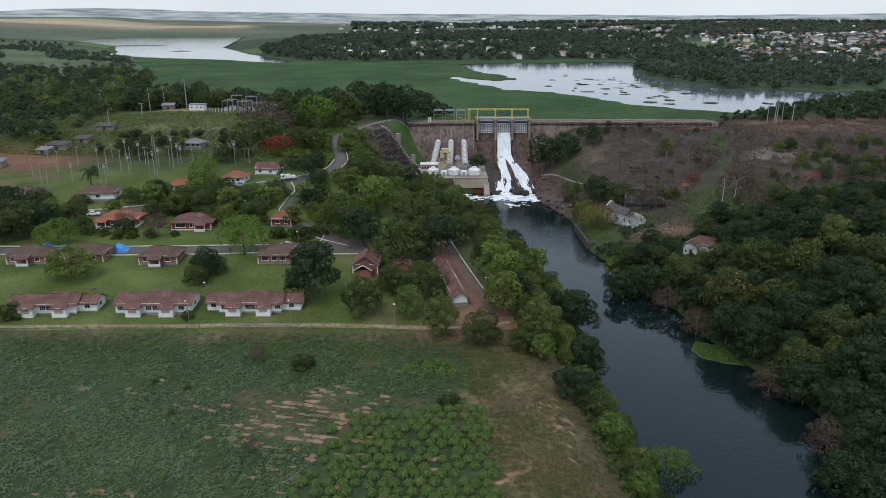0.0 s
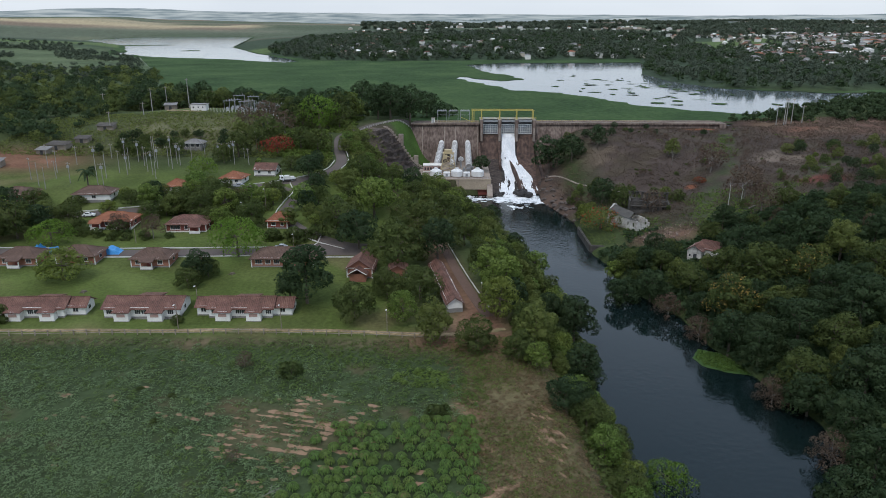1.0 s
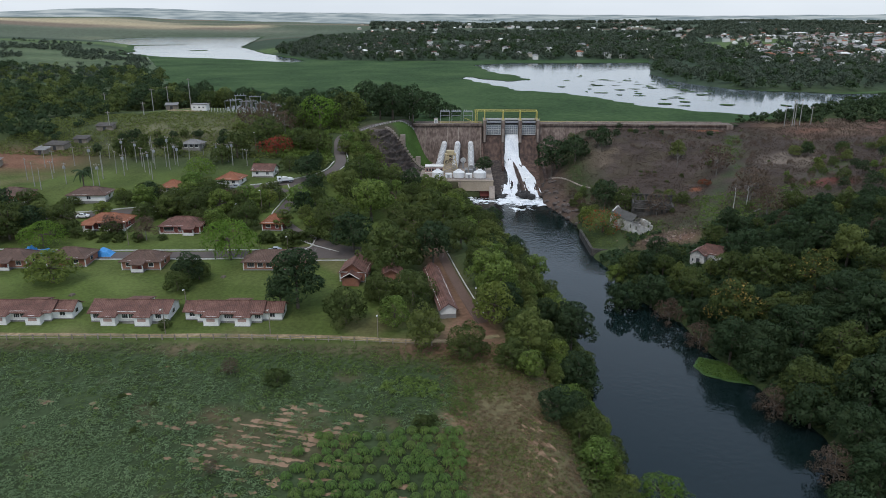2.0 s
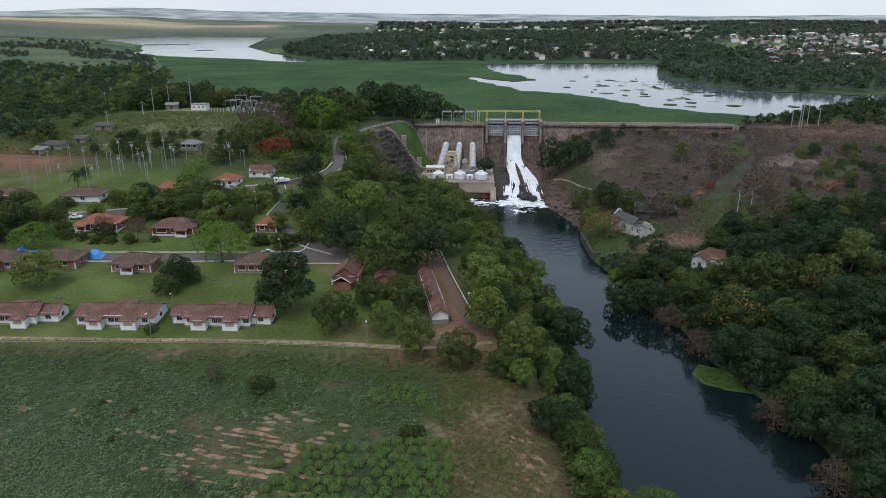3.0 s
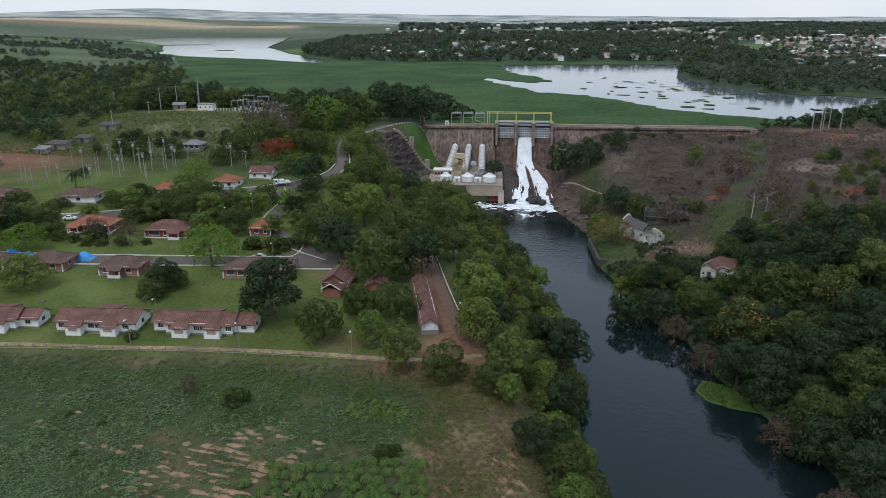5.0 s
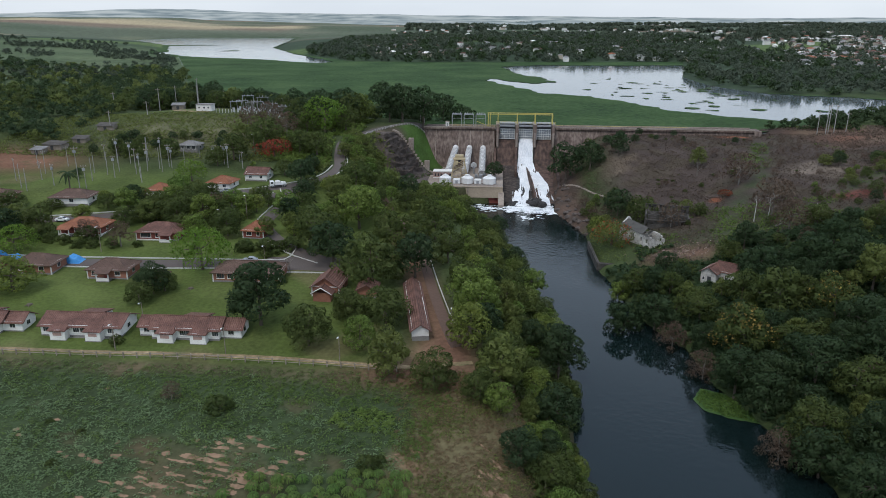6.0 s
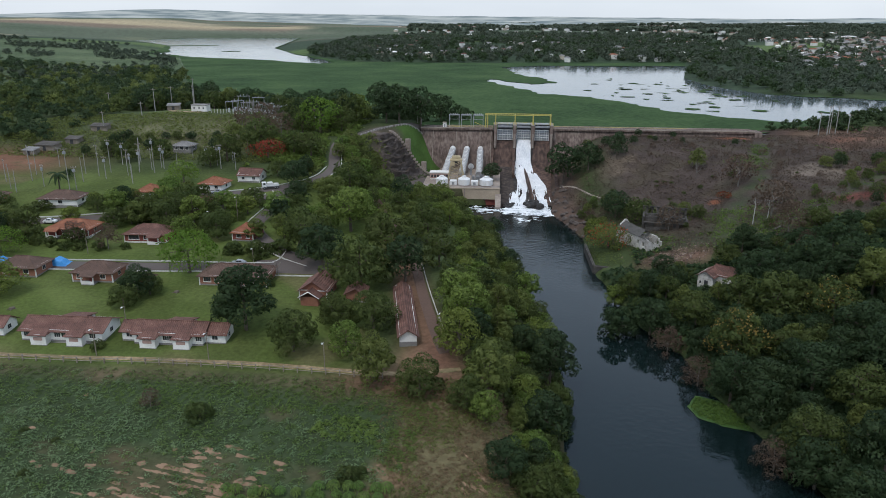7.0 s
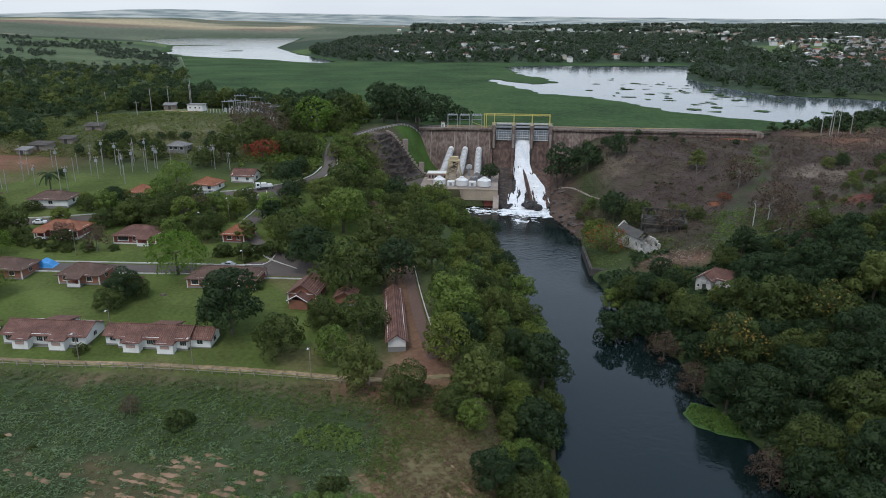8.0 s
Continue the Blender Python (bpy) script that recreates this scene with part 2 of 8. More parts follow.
# ---- building helpers ----
def mesh_from(name, verts, faces, mat=None, smooth=False):
    me = bpy.data.meshes.new(name)
    me.from_pydata([tuple(v) for v in verts], [], [tuple(int(i) for i in f) for f in faces])
    if mat:
        me.materials.append(mat)
    if smooth:
        me.polygons.foreach_set("use_smooth", [True] * len(me.polygons))
    me.update()
    return me


def big_mesh(name, verts, quads, mat=None, smooth=False):
    """A mesh from numpy arrays of vertices and of faces with the same number of corners."""
    me = bpy.data.meshes.new(name)
    verts, quads = np.asarray(verts, np.float32), np.asarray(quads, np.int32)
    me.vertices.add(len(verts))
    me.vertices.foreach_set("co", verts.ravel())
    k = quads.shape[1]
    me.loops.add(quads.size)
    me.loops.foreach_set("vertex_index", quads.ravel())
    me.polygons.add(len(quads))
    me.polygons.foreach_set("loop_start", np.arange(0, quads.size, k, dtype=np.int32))
    me.polygons.foreach_set("use_smooth", np.full(len(quads), smooth))
    if mat:
        me.materials.append(mat)
    me.update(calc_edges=True)
    me.validate()
    return me


def part(name, bm, mat, parent, label=""):
    """Links a bmesh (or a mesh) as one mesh object under a thing or a part."""
    if isinstance(bm, bpy.types.Mesh):
        me = bm
    else:
        me = bpy.data.meshes.new(name)
        bm.to_mesh(me)
        bm.free()
        me.materials.append(mat)
    ob = new(name, me)
    ob.parent = parent
    if label:
        ob["label"] = label
    return ob


def box(bm, x0, x1, y0, y1, z0, z1, bevel=0.0):
    made = bmesh.ops.create_cube(bm, size=1, matrix=Matrix.Translation(((x0 + x1) / 2, (y0 + y1) / 2, (z0 + z1) / 2)) @ Matrix.Diagonal((abs(x1 - x0), abs(y1 - y0), abs(z1 - z0), 1)))
    if bevel:
        edges = list({e for v in made["verts"] for e in v.link_edges})
        bmesh.ops.bevel(bm, geom=edges, offset=bevel, segments=1, affect="EDGES")
    return bm


def boxes(*rows, bevel=0.0):
    bm = bmesh.new()
    for r in rows:
        box(bm, *r, bevel=bevel)
    return bm


def rod(bm, a, b, r0, r1=None, sides=6):
    a, b = Vector(a), Vector(b)
    r1 = r0 if r1 is None else r1
    d = b - a
    m = Matrix.Translation((a + b) / 2) @ d.to_track_quat("Z", "Y").to_matrix().to_4x4()
    bmesh.ops.create_cone(bm, cap_ends=True, segments=sides, radius1=r0, radius2=r1, depth=d.length, matrix=m)
    return bm


def rods(rows, sides=6):
    bm = bmesh.new()
    for r in rows:
        rod(bm, *r, sides=sides)
    return bm


def thing(name, m, label, category, group="", kind=""):
    ob = new(name)
    ob.matrix_world = m
    return tagged(ob, label, category, group, kind)


def smooth_line(points, step=2.0):
    """A soft curve through a few points of the plan."""
    p = [Vector(q) for q in points]
    p = [p[0] * 2 - p[1]] + p + [p[-1] * 2 - p[-2]]
    out = []
    for i in range(1, len(p) - 2):
        k = max(2, int((p[i + 1] - p[i]).length / step))
        for j in range(k):
            t = j / k
            a, b, c, d = p[i - 1], p[i], p[i + 1], p[i + 2]
            out.append(0.5 * ((2 * b) + (c - a) * t + (2 * a - 5 * b + 4 * c - d) * t * t + (3 * b - a - 3 * c + d) * t ** 3))
    out.append(p[-2])
    return out


# ---- the lie of the land ----
RIVER_Z, LAKE_Z = -14.0, 13.0
RIVER_L = ((-300, -60, 60, 100, 130, 150, 180, 210, 240, 275, 300, 320, 335, 349, 351, 400), (120, 80, 46, 40, 38, 38, 40, 37, 33, 27, 22, 13, 8, 5, 20, 20))
RIVER_R = ((-300, -60, 60, 100, 126, 140, 150, 165, 178, 198, 205, 222, 240, 257, 277, 300, 320, 337, 350, 400), (150, 115, 84, 82, 82, 84, 81, 77, 73, 71, 67, 61, 60, 56, 56, 56, 51, 46, 47, 48))
SHORE = [(-60, 420), (-22, 411), (60, 411), (150, 411), (185, 432), (230, 476), (300, 530), (430, 575), (640, 600), (660, 660), (430, 640), (300, 596), (232, 632), (212, 690), (208, 800), (254, 980), (276, 1090), (95, 1062), (-66, 1030), (-190, 1040), (-330, 1265), (-445, 1515), (-640, 2420), (-990, 2340), (-1030, 2030), (-720, 1605), (-575, 1210), (-468, 1110), (-330, 820), (-250, 640), (-160, 500), (-110, 450)]


def ring_distance(ring, x, y):
    """Signed distance to a closed outline, positive inside."""
    best = np.full(x.shape, 1e9)
    inside = np.zeros(x.shape, bool)
    for (ax, ay), (bx, by) in zip(ring, ring[1:] + ring[:1]):
        dx, dy = bx - ax, by - ay
        u = np.clip(((x - ax) * dx + (y - ay) * dy) / (dx * dx + dy * dy), 0, 1)
        best = np.minimum(best, np.hypot(x - ax - u * dx, y - ay - u * dy))
        if ay != by:
            inside ^= ((ay > y) != (by > y)) & (x < (bx - ax) * (y - ay) / (by - ay) + ax)
    return np.where(inside, best, -best)


def ease(v):
    v = np.clip(v, 0, 1)
    return v * v * (3 - 2 * v)


def bumps(x, y, size, seed=0.0):
    """Smooth rolling unevenness between about -1 and 1."""
    u, v = x / size + seed, y / size - seed * 0.7
    return (np.sin(u * 1.3 + 1.7 * np.sin(v * 0.9 + seed)) + np.sin(v * 1.7 + 1.3 * np.sin(u * 1.1 + 2.0)) + 0.5 * np.sin(u * 3.1 + v * 2.3)) / 2.5


def height(x, y):
    x, y = np.asarray(x, float), np.asarray(y, float)
    left, right = np.interp(y, *RIVER_L), np.interp(y, *RIVER_R)
    # land on the village side
    near_side = np.interp(y, (-200, 60, 110, 150, 158, 180, 205, 250, 273, 285, 303, 330, 360, 410, 470), (-2.5, -1.5, -0.8, 0.6, 0.9, 3.0, 4.6, 6.6, 8.6, 10, 12, 15, 16, 17, 15))
    far_side = np.interp(y, (-200, 60, 110, 150, 158, 180, 205, 222, 240, 256, 285, 310, 335, 360, 410, 470), (-2.5, -1.5, -0.8, 0.6, 0.9, 3.0, 4.6, 5.6, 8.2, 10.8, 11.4, 12.8, 16.5, 18, 17, 15))
    west = near_side + (far_side - near_side) * ease((-82 - x) / 26)
    west = west + 6.5 * np.exp(-(((x + 132) / 55) ** 2 + ((y - 378) / 50) ** 2)) + 5 * ease((-150 - x) / 120) * ease((y - 200) / 120)
    west = west + 0.25 * bumps(x, y, 14.0) * ease((y - 60) / 60)
    span = np.interp(y, (60, 100, 140, 170, 200, 240, 330, 400), (16, 15, 18, 24, 26, 48, 50, 48))
    dl = left - x
    z_west = RIVER_Z - 0.6 + (west - RIVER_Z + 0.6) * ease(np.clip(dl, 0, None) / span * 0.92 + 0.08 * (dl > 0))
    low = ease((x + 41) / 17) * ease((y - 276) / 24) * ease((362 - y) / 9)
    z_west = z_west + np.minimum(-9.5 - z_west + 2.0 * ease((-x - 12) / 20), 0) * low
    edge = np.interp(y, (335, 356, 364, 376, 402), (-30, -24, -18.6, -13, -6))
    deck = ease((x - edge + 19) / 19) * ease((x * -1 + 26) / 4) * ease((y - 342) / 8) * ease((412 - y) / 8)
    z_west = z_west + (-6.4 - z_west) * deck
    # land on the wooded side
    east = 15.5 + 2.0 * bumps(x, y, 60.0) + 6 * ease((x - 260) / 200) - 10 * ease((200 - y) / 200)
    dr = x - right
    rise = np.interp(dr, (0, 2, 8, 40, 90, 150, 400), (0, 2.2, 4.0, 10.5, 20.5, 27.5, 32))
    crag = 16 * np.exp(-((dr - 30) / 26) ** 2) * ease((y - 335) / 55)
    z_east = np.minimum(RIVER_Z + rise + crag + 0.5 * bumps(x, y, 11.0, 2.0) * ease(dr / 12), east)
    z_east = z_east + (11.6 - z_east) * ease((x - 52) / 42) * ease((y - 305) / 88) * (z_east < 11.6)
    mid = (left + right) / 2
    z = np.where(x < mid, z_west, z_east)
    bed = np.minimum(x - left, right - x)
    z = np.where(bed > 0, RIVER_Z - 0.5 - np.clip(bed * 0.3, 0, 3), z)
    # country beyond the dam
    far = np.hypot(x, y)
    upland = np.interp(far, (400, 900, 1100, 1500, 2200, 3200, 4200, 6000), (16, 16, 18, 27, 36, 43, 48, 52))
    upland = upland + 4.0 * bumps(x, y, 170.0, 1.0) * ease((far - 500) / 500) + 7 * bumps(x, y, 620.0, 3.0) * ease((far - 1500) / 1500) + 12 * ease((far - 2600) / 1500) * ease((-x - 0.22 * y) / 900)
    upland = upland + 20 * ease((-x - 0.40 * y) / 260) * ease((y - 600) / 300) * (1 + 0.4 * bumps(x, y, 90.0, 4.0))
    side = np.where(x < -20, ease((y - 430) / 120), ease((y - 425) / 90))
    z = z + (upland - z) * np.where(y > 405, side, 0)
    if np.all(y < 404):
        return z
    inside = ring_distance(SHORE, x, y)
    shore = LAKE_Z + np.where(inside > 0, -np.clip(inside * 0.25, 0, 4) - 0.3, np.clip(-inside * 0.055, 0, 60) + 0.3)
    z = np.where(inside > 0, np.minimum(z, shore), np.where(y > 412, np.minimum(z, shore + 3 * ease(-inside / 40)), z))
    z = np.where((y > 412) & (inside <= 0), np.maximum(z, LAKE_Z + 0.4), z)
    return z


def ground(x, y):
    return float(height(np.array([float(x)]), np.array([float(y)]))[0])

# ---- ground: one sheet to the horizon ----
def spread(a, b, step, grow, lo, hi):
    """Coordinates: even between a and b, then wider and wider out to lo and hi."""
    c = list(np.arange(a, b + 0.01, step))
    s = step
    while c[-1] < hi:
        s *= grow
        c.append(c[-1] + s)
    s, front = step, []
    p = a
    while p > lo:
        s *= grow
        p -= s
        front.append(p)
    return np.array(front[::-1] + c)


gx, gy = spread(-150, 170, 1.5, 1.075, -4300, 4300), spread(70, 430, 1.5, 1.05, -400, 4900)
GX, GY = np.meshgrid(gx, gy)
GZ = height(GX, GY)
GD = ring_distance(SHORE, GX, GY)
GXL, GYL = list(gx), list(gy)


def on_grid(table, x, y):
    i = min(max(bisect_left(GXL, x), 1), len(GXL) - 1)
    j = min(max(bisect_left(GYL, y), 1), len(GYL) - 1)
    u, v = (x - GXL[i - 1]) / (GXL[i] - GXL[i - 1]), (y - GYL[j - 1]) / (GYL[j] - GYL[j - 1])
    return float((table[j - 1, i - 1] * (1 - u) + table[j - 1, i] * u) * (1 - v) + (table[j, i - 1] * (1 - u) + table[j, i] * u) * v)


def bisect_left(row, value):
    lo, hi = 0, len(row)
    while lo < hi:
        m = (lo + hi) // 2
        if row[m] < value:
            lo = m + 1
        else:
            hi = m
    return lo


def ground(x, y):
    """The ground's height, as the sheet itself lies."""
    return on_grid(GZ, float(x), float(y))


def vein(x, y):
    """Green gullies that run down the cleared hillside: 1 in their beds."""
    best = np.full(np.shape(x), 1e9)
    for line in ([(147, 382), (138, 352), (131.6, 330), (119, 311), (108, 290), (101, 271)], [(172, 318), (150, 297), (130, 280), (112, 268)]):
        for (ax, ay), (bx, by) in zip(line, line[1:]):
            u = np.clip(((x - ax) * (bx - ax) + (y - ay) * (by - ay)) / ((bx - ax) ** 2 + (by - ay) ** 2), 0, 1)
            best = np.minimum(best, np.hypot(x - ax - u * (bx - ax), y - ay - u * (by - ay)))
    return np.exp(-(best / (5.5 + 2.0 * bumps(x, y, 9.0, 2.7))) ** 2)


def cover(x, y, z):
    """Land cover as a base colour for every corner of the ground."""
    n1, n2, n3 = bumps(x, y, 9.0, 1.3), bumps(x, y, 31.0, 4.1), bumps(x, y, 3.1, 7.7)
    col = np.zeros(x.shape + (3,))

    def lay(mask, rgb):
        mk = np.clip(mask, 0, 1)[..., None]
        col[:] = col * (1 - mk) + np.array(rgb) * mk

    lay(np.ones(x.shape), (0.045, 0.062, 0.024))
    left, right = np.interp(y, *RIVER_L), np.interp(y, *RIVER_R)
    dl, dr = left - x, x - right
    # lawns round the houses
    lawn = ease((y - 150) / 3) * ease((300 - y) / 30) * ease((-2 - x) / 8)
    lay(lawn, (0.072, 0.098, 0.026))
    lay(lawn * ease((n1 + 0.2) * 1.2) * 0.6, (0.092, 0.114, 0.036))
    lay(lawn * ease((n2 * n1 - 0.15) * 3) * 0.6, (0.125, 0.105, 0.055))
    # scrub and cleared slope below the switchyard
    slope = np.exp(-(((x + 118) / 42) ** 2 + ((y - 340) / 28) ** 2) * 1.4)
    lay(slope * 1.5, (0.120, 0.118, 0.066))
    lay(slope * ease((n1 - 0.1) * 2) * 0.7, (0.085, 0.098, 0.045))
    red_yard = np.exp(-(((x + 182) / 26) ** 2 + ((y - 296) / 16) ** 2))
    lay(red_yard * 1.5, (0.16, 0.085, 0.055))
    lay(red_yard * ease((n3 + n1) * 1.5) * 0.7, (0.07, 0.075, 0.035))
    yard = np.exp(-(((x + 138) / 22) ** 2 + ((y - 388) / 20) ** 2) * 1.6)
    lay(yard * 1.4, (0.10, 0.125, 0.045))
    # crop field
    field = ease((151 - y) / 3) * ease((dl - 10) / 6)
    lay(field, (0.040, 0.058, 0.026))
    lay(field * ease((n1 * 0.6 + n3 * 0.5 - 0.35) * 2.0) * 0.5, (0.11, 0.080, 0.048))
    patch = np.exp(-(((x + 24) / 22) ** 2 + ((y - 117) / 13) ** 2))
    lay(field * ease((patch + 0.3 * n3 + 0.2 * n1 - 0.45) * 2.0) * 0.4, (0.11, 0.080, 0.048))
    face = np.exp(-(((x + 32) / 9) ** 2 + ((y - 366) / 14) ** 2)) * 1.7
    lay(face, (0.060, 0.052, 0.036))
    lay(face * ease((np.sin((z * 2.2 + x * 0.4)) + n3 * 0.6) * 2) * 0.7, (0.14, 0.11, 0.09))
    lay(np.exp(-(((x + 21) / 10.5) ** 2 + ((y - 392) / 14) ** 2) ** 2) * 1.5 * (y - 376 > (x + 23) * 0.45), (0.058, 0.105, 0.026))
    strip = ease((x - np.interp(y, (60, 100, 120, 150), (8, 7, 4, 1)) + 3 * n1) / 5) * ease((dl - 6) / 5) * ease((149 - y) / 8)
    lay(strip * 0.9, (0.125, 0.104, 0.055))
    lay(strip * ease((n3 * 0.6 + n1 * 0.7 - 0.3) * 2) * 0.8, (0.20, 0.125, 0.078))
    lay(np.exp(-((y - 148.8 - 0.6 * n3) / 2.4) ** 2) * ease((8 - x) / 6) * (0.4 + 0.4 * n1), (0.135, 0.100, 0.062))
    clearing = np.exp(-(((x - 82) / 12) ** 2 + ((y - 255) / 8) ** 2) ** 2)
    # steep river bank
    bank = ease((18 - dl) / 10) * (dl > -2) * (y < 400)
    lay(bank, (0.050, 0.050, 0.026))
    lay(np.exp(-((y - 150) / 5) ** 2 - ((x - 10) / 16) ** 2) * 1.3, (0.15, 0.085, 0.055))
    # cleared hillside across the river
    hill = ease((dr - 14) / 20) * ease((y - 235 - 0.1 * x) / 40) * ease((440 - y) / 20)
    lay(hill, (0.066, 0.051, 0.045))
    lay(hill * ease((n1 + n3 * 0.7 - 0.05) * 1.6) * 0.8, (0.070, 0.058, 0.042))
    lay(hill * ease((n2 - 0.1 + 0.6 * ease((320 - y) / 50) - 1.2 * np.exp(-((x - 84) / 34) ** 2 - ((y - 350) / 36) ** 2)) * 2.0) * 0.7, (0.060, 0.068, 0.034))
    lay(hill * ease(np.exp(-(((x - 157) / 20) ** 2 + ((y - 330) / 13) ** 2)) * 1.6 + 0.5 * n3 - 0.4), (0.15, 0.122, 0.100))
    lay(hill * ease(np.exp(-(((x - 74) / 13) ** 2 + ((y - 358) / 12) ** 2)) * 1.6 + 0.5 * n3 - 0.4), (0.14, 0.112, 0.085))
    lay(hill * vein(x, y) * (0.35 + 0.5 * n3), (0.044, 0.066, 0.029))
    for cx, cy, rx, ry_, rgb in ((108.6, 311, 3, 3.5, (0.21, 0.080, 0.045)), (156, 291, 12, 6, (0.125, 0.050, 0.040)), (63, 352, 5, 7, (0.13, 0.060, 0.045)), (140, 400, 9, 4, (0.24, 0.10, 0.060)), (205, 392, 26, 7, (0.23, 0.105, 0.065))):
        lay((hill > 0.3) * ease((np.exp(-((x - cx) / rx) ** 2 - ((y - cy) / ry_) ** 2) + 0.25 * n3 - 0.25) * 2), rgb)
    top = hill * ease((x - 165 + 0.2 * (y - 390)) / 25) * ease((y - 362) / 14)
    lay(top * 0.7, (0.140, 0.080, 0.058))
    lay(top * ease((n1 + 0.1) * 1.5) * 0.6, (0.15, 0.115, 0.085))
    rocky = (dr > -2) * ease((16 - dr) / 8) * ease((y - 296) / 14) * (y < 405)
    lay(rocky, (0.095, 0.066, 0.052))
    lay(rocky * ease((n3 + n1 * 0.4) * 2) * 0.7, (0.055, 0.045, 0.038))
    lay(clearing * 1.1, (0.135, 0.085, 0.060))
    lay(clearing * ease((n3 + 0.2) * 2) * 0.6, (0.075, 0.080, 0.036))
    lay(np.exp(-(((x - 9) / 6) ** 2 + ((y - 158) / 9) ** 2)) * 1.4, (0.17, 0.105, 0.070))
    lay(np.exp(-((x - np.interp(y, (156, 178, 208, 246), (13, 5, -2.5, -14))) / 4) ** 2) * (y > 156) * (y < 250) * 0.9, (0.135, 0.075, 0.052))
    # the far country: woods, pasture and ploughed strips
    far = ease((y - 560) / 120)
    lay(far, (0.040, 0.060, 0.036))
    n4, n5 = bumps(x, y, 150.0, 2.2), bumps(x * 0.5, y * 1.4, 260.0, 5.2)
    lay(far * ease((n4 - 0.25) * 4), (0.085, 0.125, 0.045))
    lay(ease((y - 520) / 80) * ease((1500 - y) / 200) * ease((-x - 0.34 * y) / 60), (0.070, 0.098, 0.050))
    lay(ease((y - 520) / 80) * ease((1500 - y) / 200) * ease((-x - 0.34 * y) / 60) * ease(bumps(x, y, 45.0, 6.1) * 2), (0.100, 0.128, 0.066))
    out = ease((np.hypot(x, y) - 1900) / 300)
    lay(out, (0.050, 0.066, 0.046))
    # western distance laid paler: its haze goes into the ground colour
    lay(out * ease((-x - 0.08 * y) / 300), (0.090, 0.108, 0.072))
    lay(out * ease((n5 - 0.0) * 6), (0.072, 0.094, 0.058))
    dry_side = ease((-x - 0.28 * y) / 500) * 0.95
    lay(out * ease((n5 - 0.42) * 8) * dry_side, (0.33, 0.28, 0.19))
    lay(ease((y - 1750) / 200) * ease((-x - 0.10 * y) / 300) * ease((n5 - 0.40 + 0.3 * n4) * 4) * 0.7, (0.32, 0.27, 0.18))
    lay(ease((y - 2300) / 300) * ease((-x - 0.10 * y) / 300) * ease((-n5 - 0.2) * 5) * 0.7, (0.15, 0.15, 0.11))
    lay(out * ease((-n5 - 0.45) * 8) * 0.5, (0.22, 0.13, 0.10))
    # a long ripe field on the far western rise
    ripe = ease((y - 2700 - 60 * n4) / 60) * ease((3060 + 90 * n4 - y) / 60) * ease((-x - 0.24 * y) / 120)
    lay(ripe * 0.9, (0.40, 0.33, 0.21))
    lay(ease((y - 1500) / 300) * ease((-x - 0.30 * y) / 200) * ease((n4 + n5 * 0.8 - 0.35) * 3) * 0.35, (0.20, 0.20, 0.12))
    return col


nx_, ny_ = len(gx), len(gy)
ii = np.arange(nx_ * ny_).reshape(ny_, nx_)
quads = np.stack([ii[:-1, :-1], ii[:-1, 1:], ii[1:, 1:], ii[1:, :-1]], -1).reshape(-1, 4)
LAND = material("land_cover", ((0.5, 0.5, 0.5), (0.5, 0.5, 0.5)), 0.08, 1.1, rough=0.95, bump=0.7, spec=0.1, coords="World")
_n, _l = LAND.node_tree.nodes, LAND.node_tree.links
_ramp = next(n for n in _n if n.type == "VALTORGB")
_ramp.color_ramp.elements[0].color, _ramp.color_ramp.elements[1].color = (0.60, 0.58, 0.56, 1), (1.42, 1.42, 1.40, 1)
_attr = _n.new("ShaderNodeVertexColor")
_attr.layer_name = "cover"
_mul = _n.new("ShaderNodeMix")
_mul.data_type, _mul.blend_type = "RGBA", "MULTIPLY"
_mul.inputs["Factor"].default_value = 1.0
_l.new(_attr.outputs["Color"], _mul.inputs[6]), _l.new(_ramp.outputs["Color"], _mul.inputs[7])
_l.new(_mul.outputs[2], _n["Principled BSDF"].inputs["Base Color"])
ground_mesh = big_mesh("ground", np.stack([GX, GY, GZ], -1).reshape(-1, 3), quads, LAND, True)
_col = ground_mesh.color_attributes.new("cover", "FLOAT_COLOR", "POINT")
_col.data.foreach_set("color", np.concatenate([cover(GX, GY, GZ).reshape(-1, 3), np.ones((nx_ * ny_, 1))], 1).astype(np.float32).ravel())
tagged(new("ground", ground_mesh), "rolling ground of lawns, crop field, cleared hillside and far pasture", "ground", kind="structure")


# ---- water ----
def rough_ring(points, wobble, step, seed):
    """An outline cut into short steps with an uneven edge."""
    rnd = random.Random(seed)
    out = []
    for (ax, ay), (bx, by) in zip(points, points[1:] + points[:1]):
        d = math.hypot(bx - ax, by - ay)
        k = max(1, int(d / step))
        for i in range(k):
            u = i / k
            w = wobble * (math.sin((ax + ay + d * u) / step * 0.9 + seed) * 0.4 + rnd.uniform(-0.6, 0.6)) * (i > 0)
            out.append((ax + (bx - ax) * u - (by - ay) / d * w, ay + (by - ay) * u + (bx - ax) / d * w))
    return out


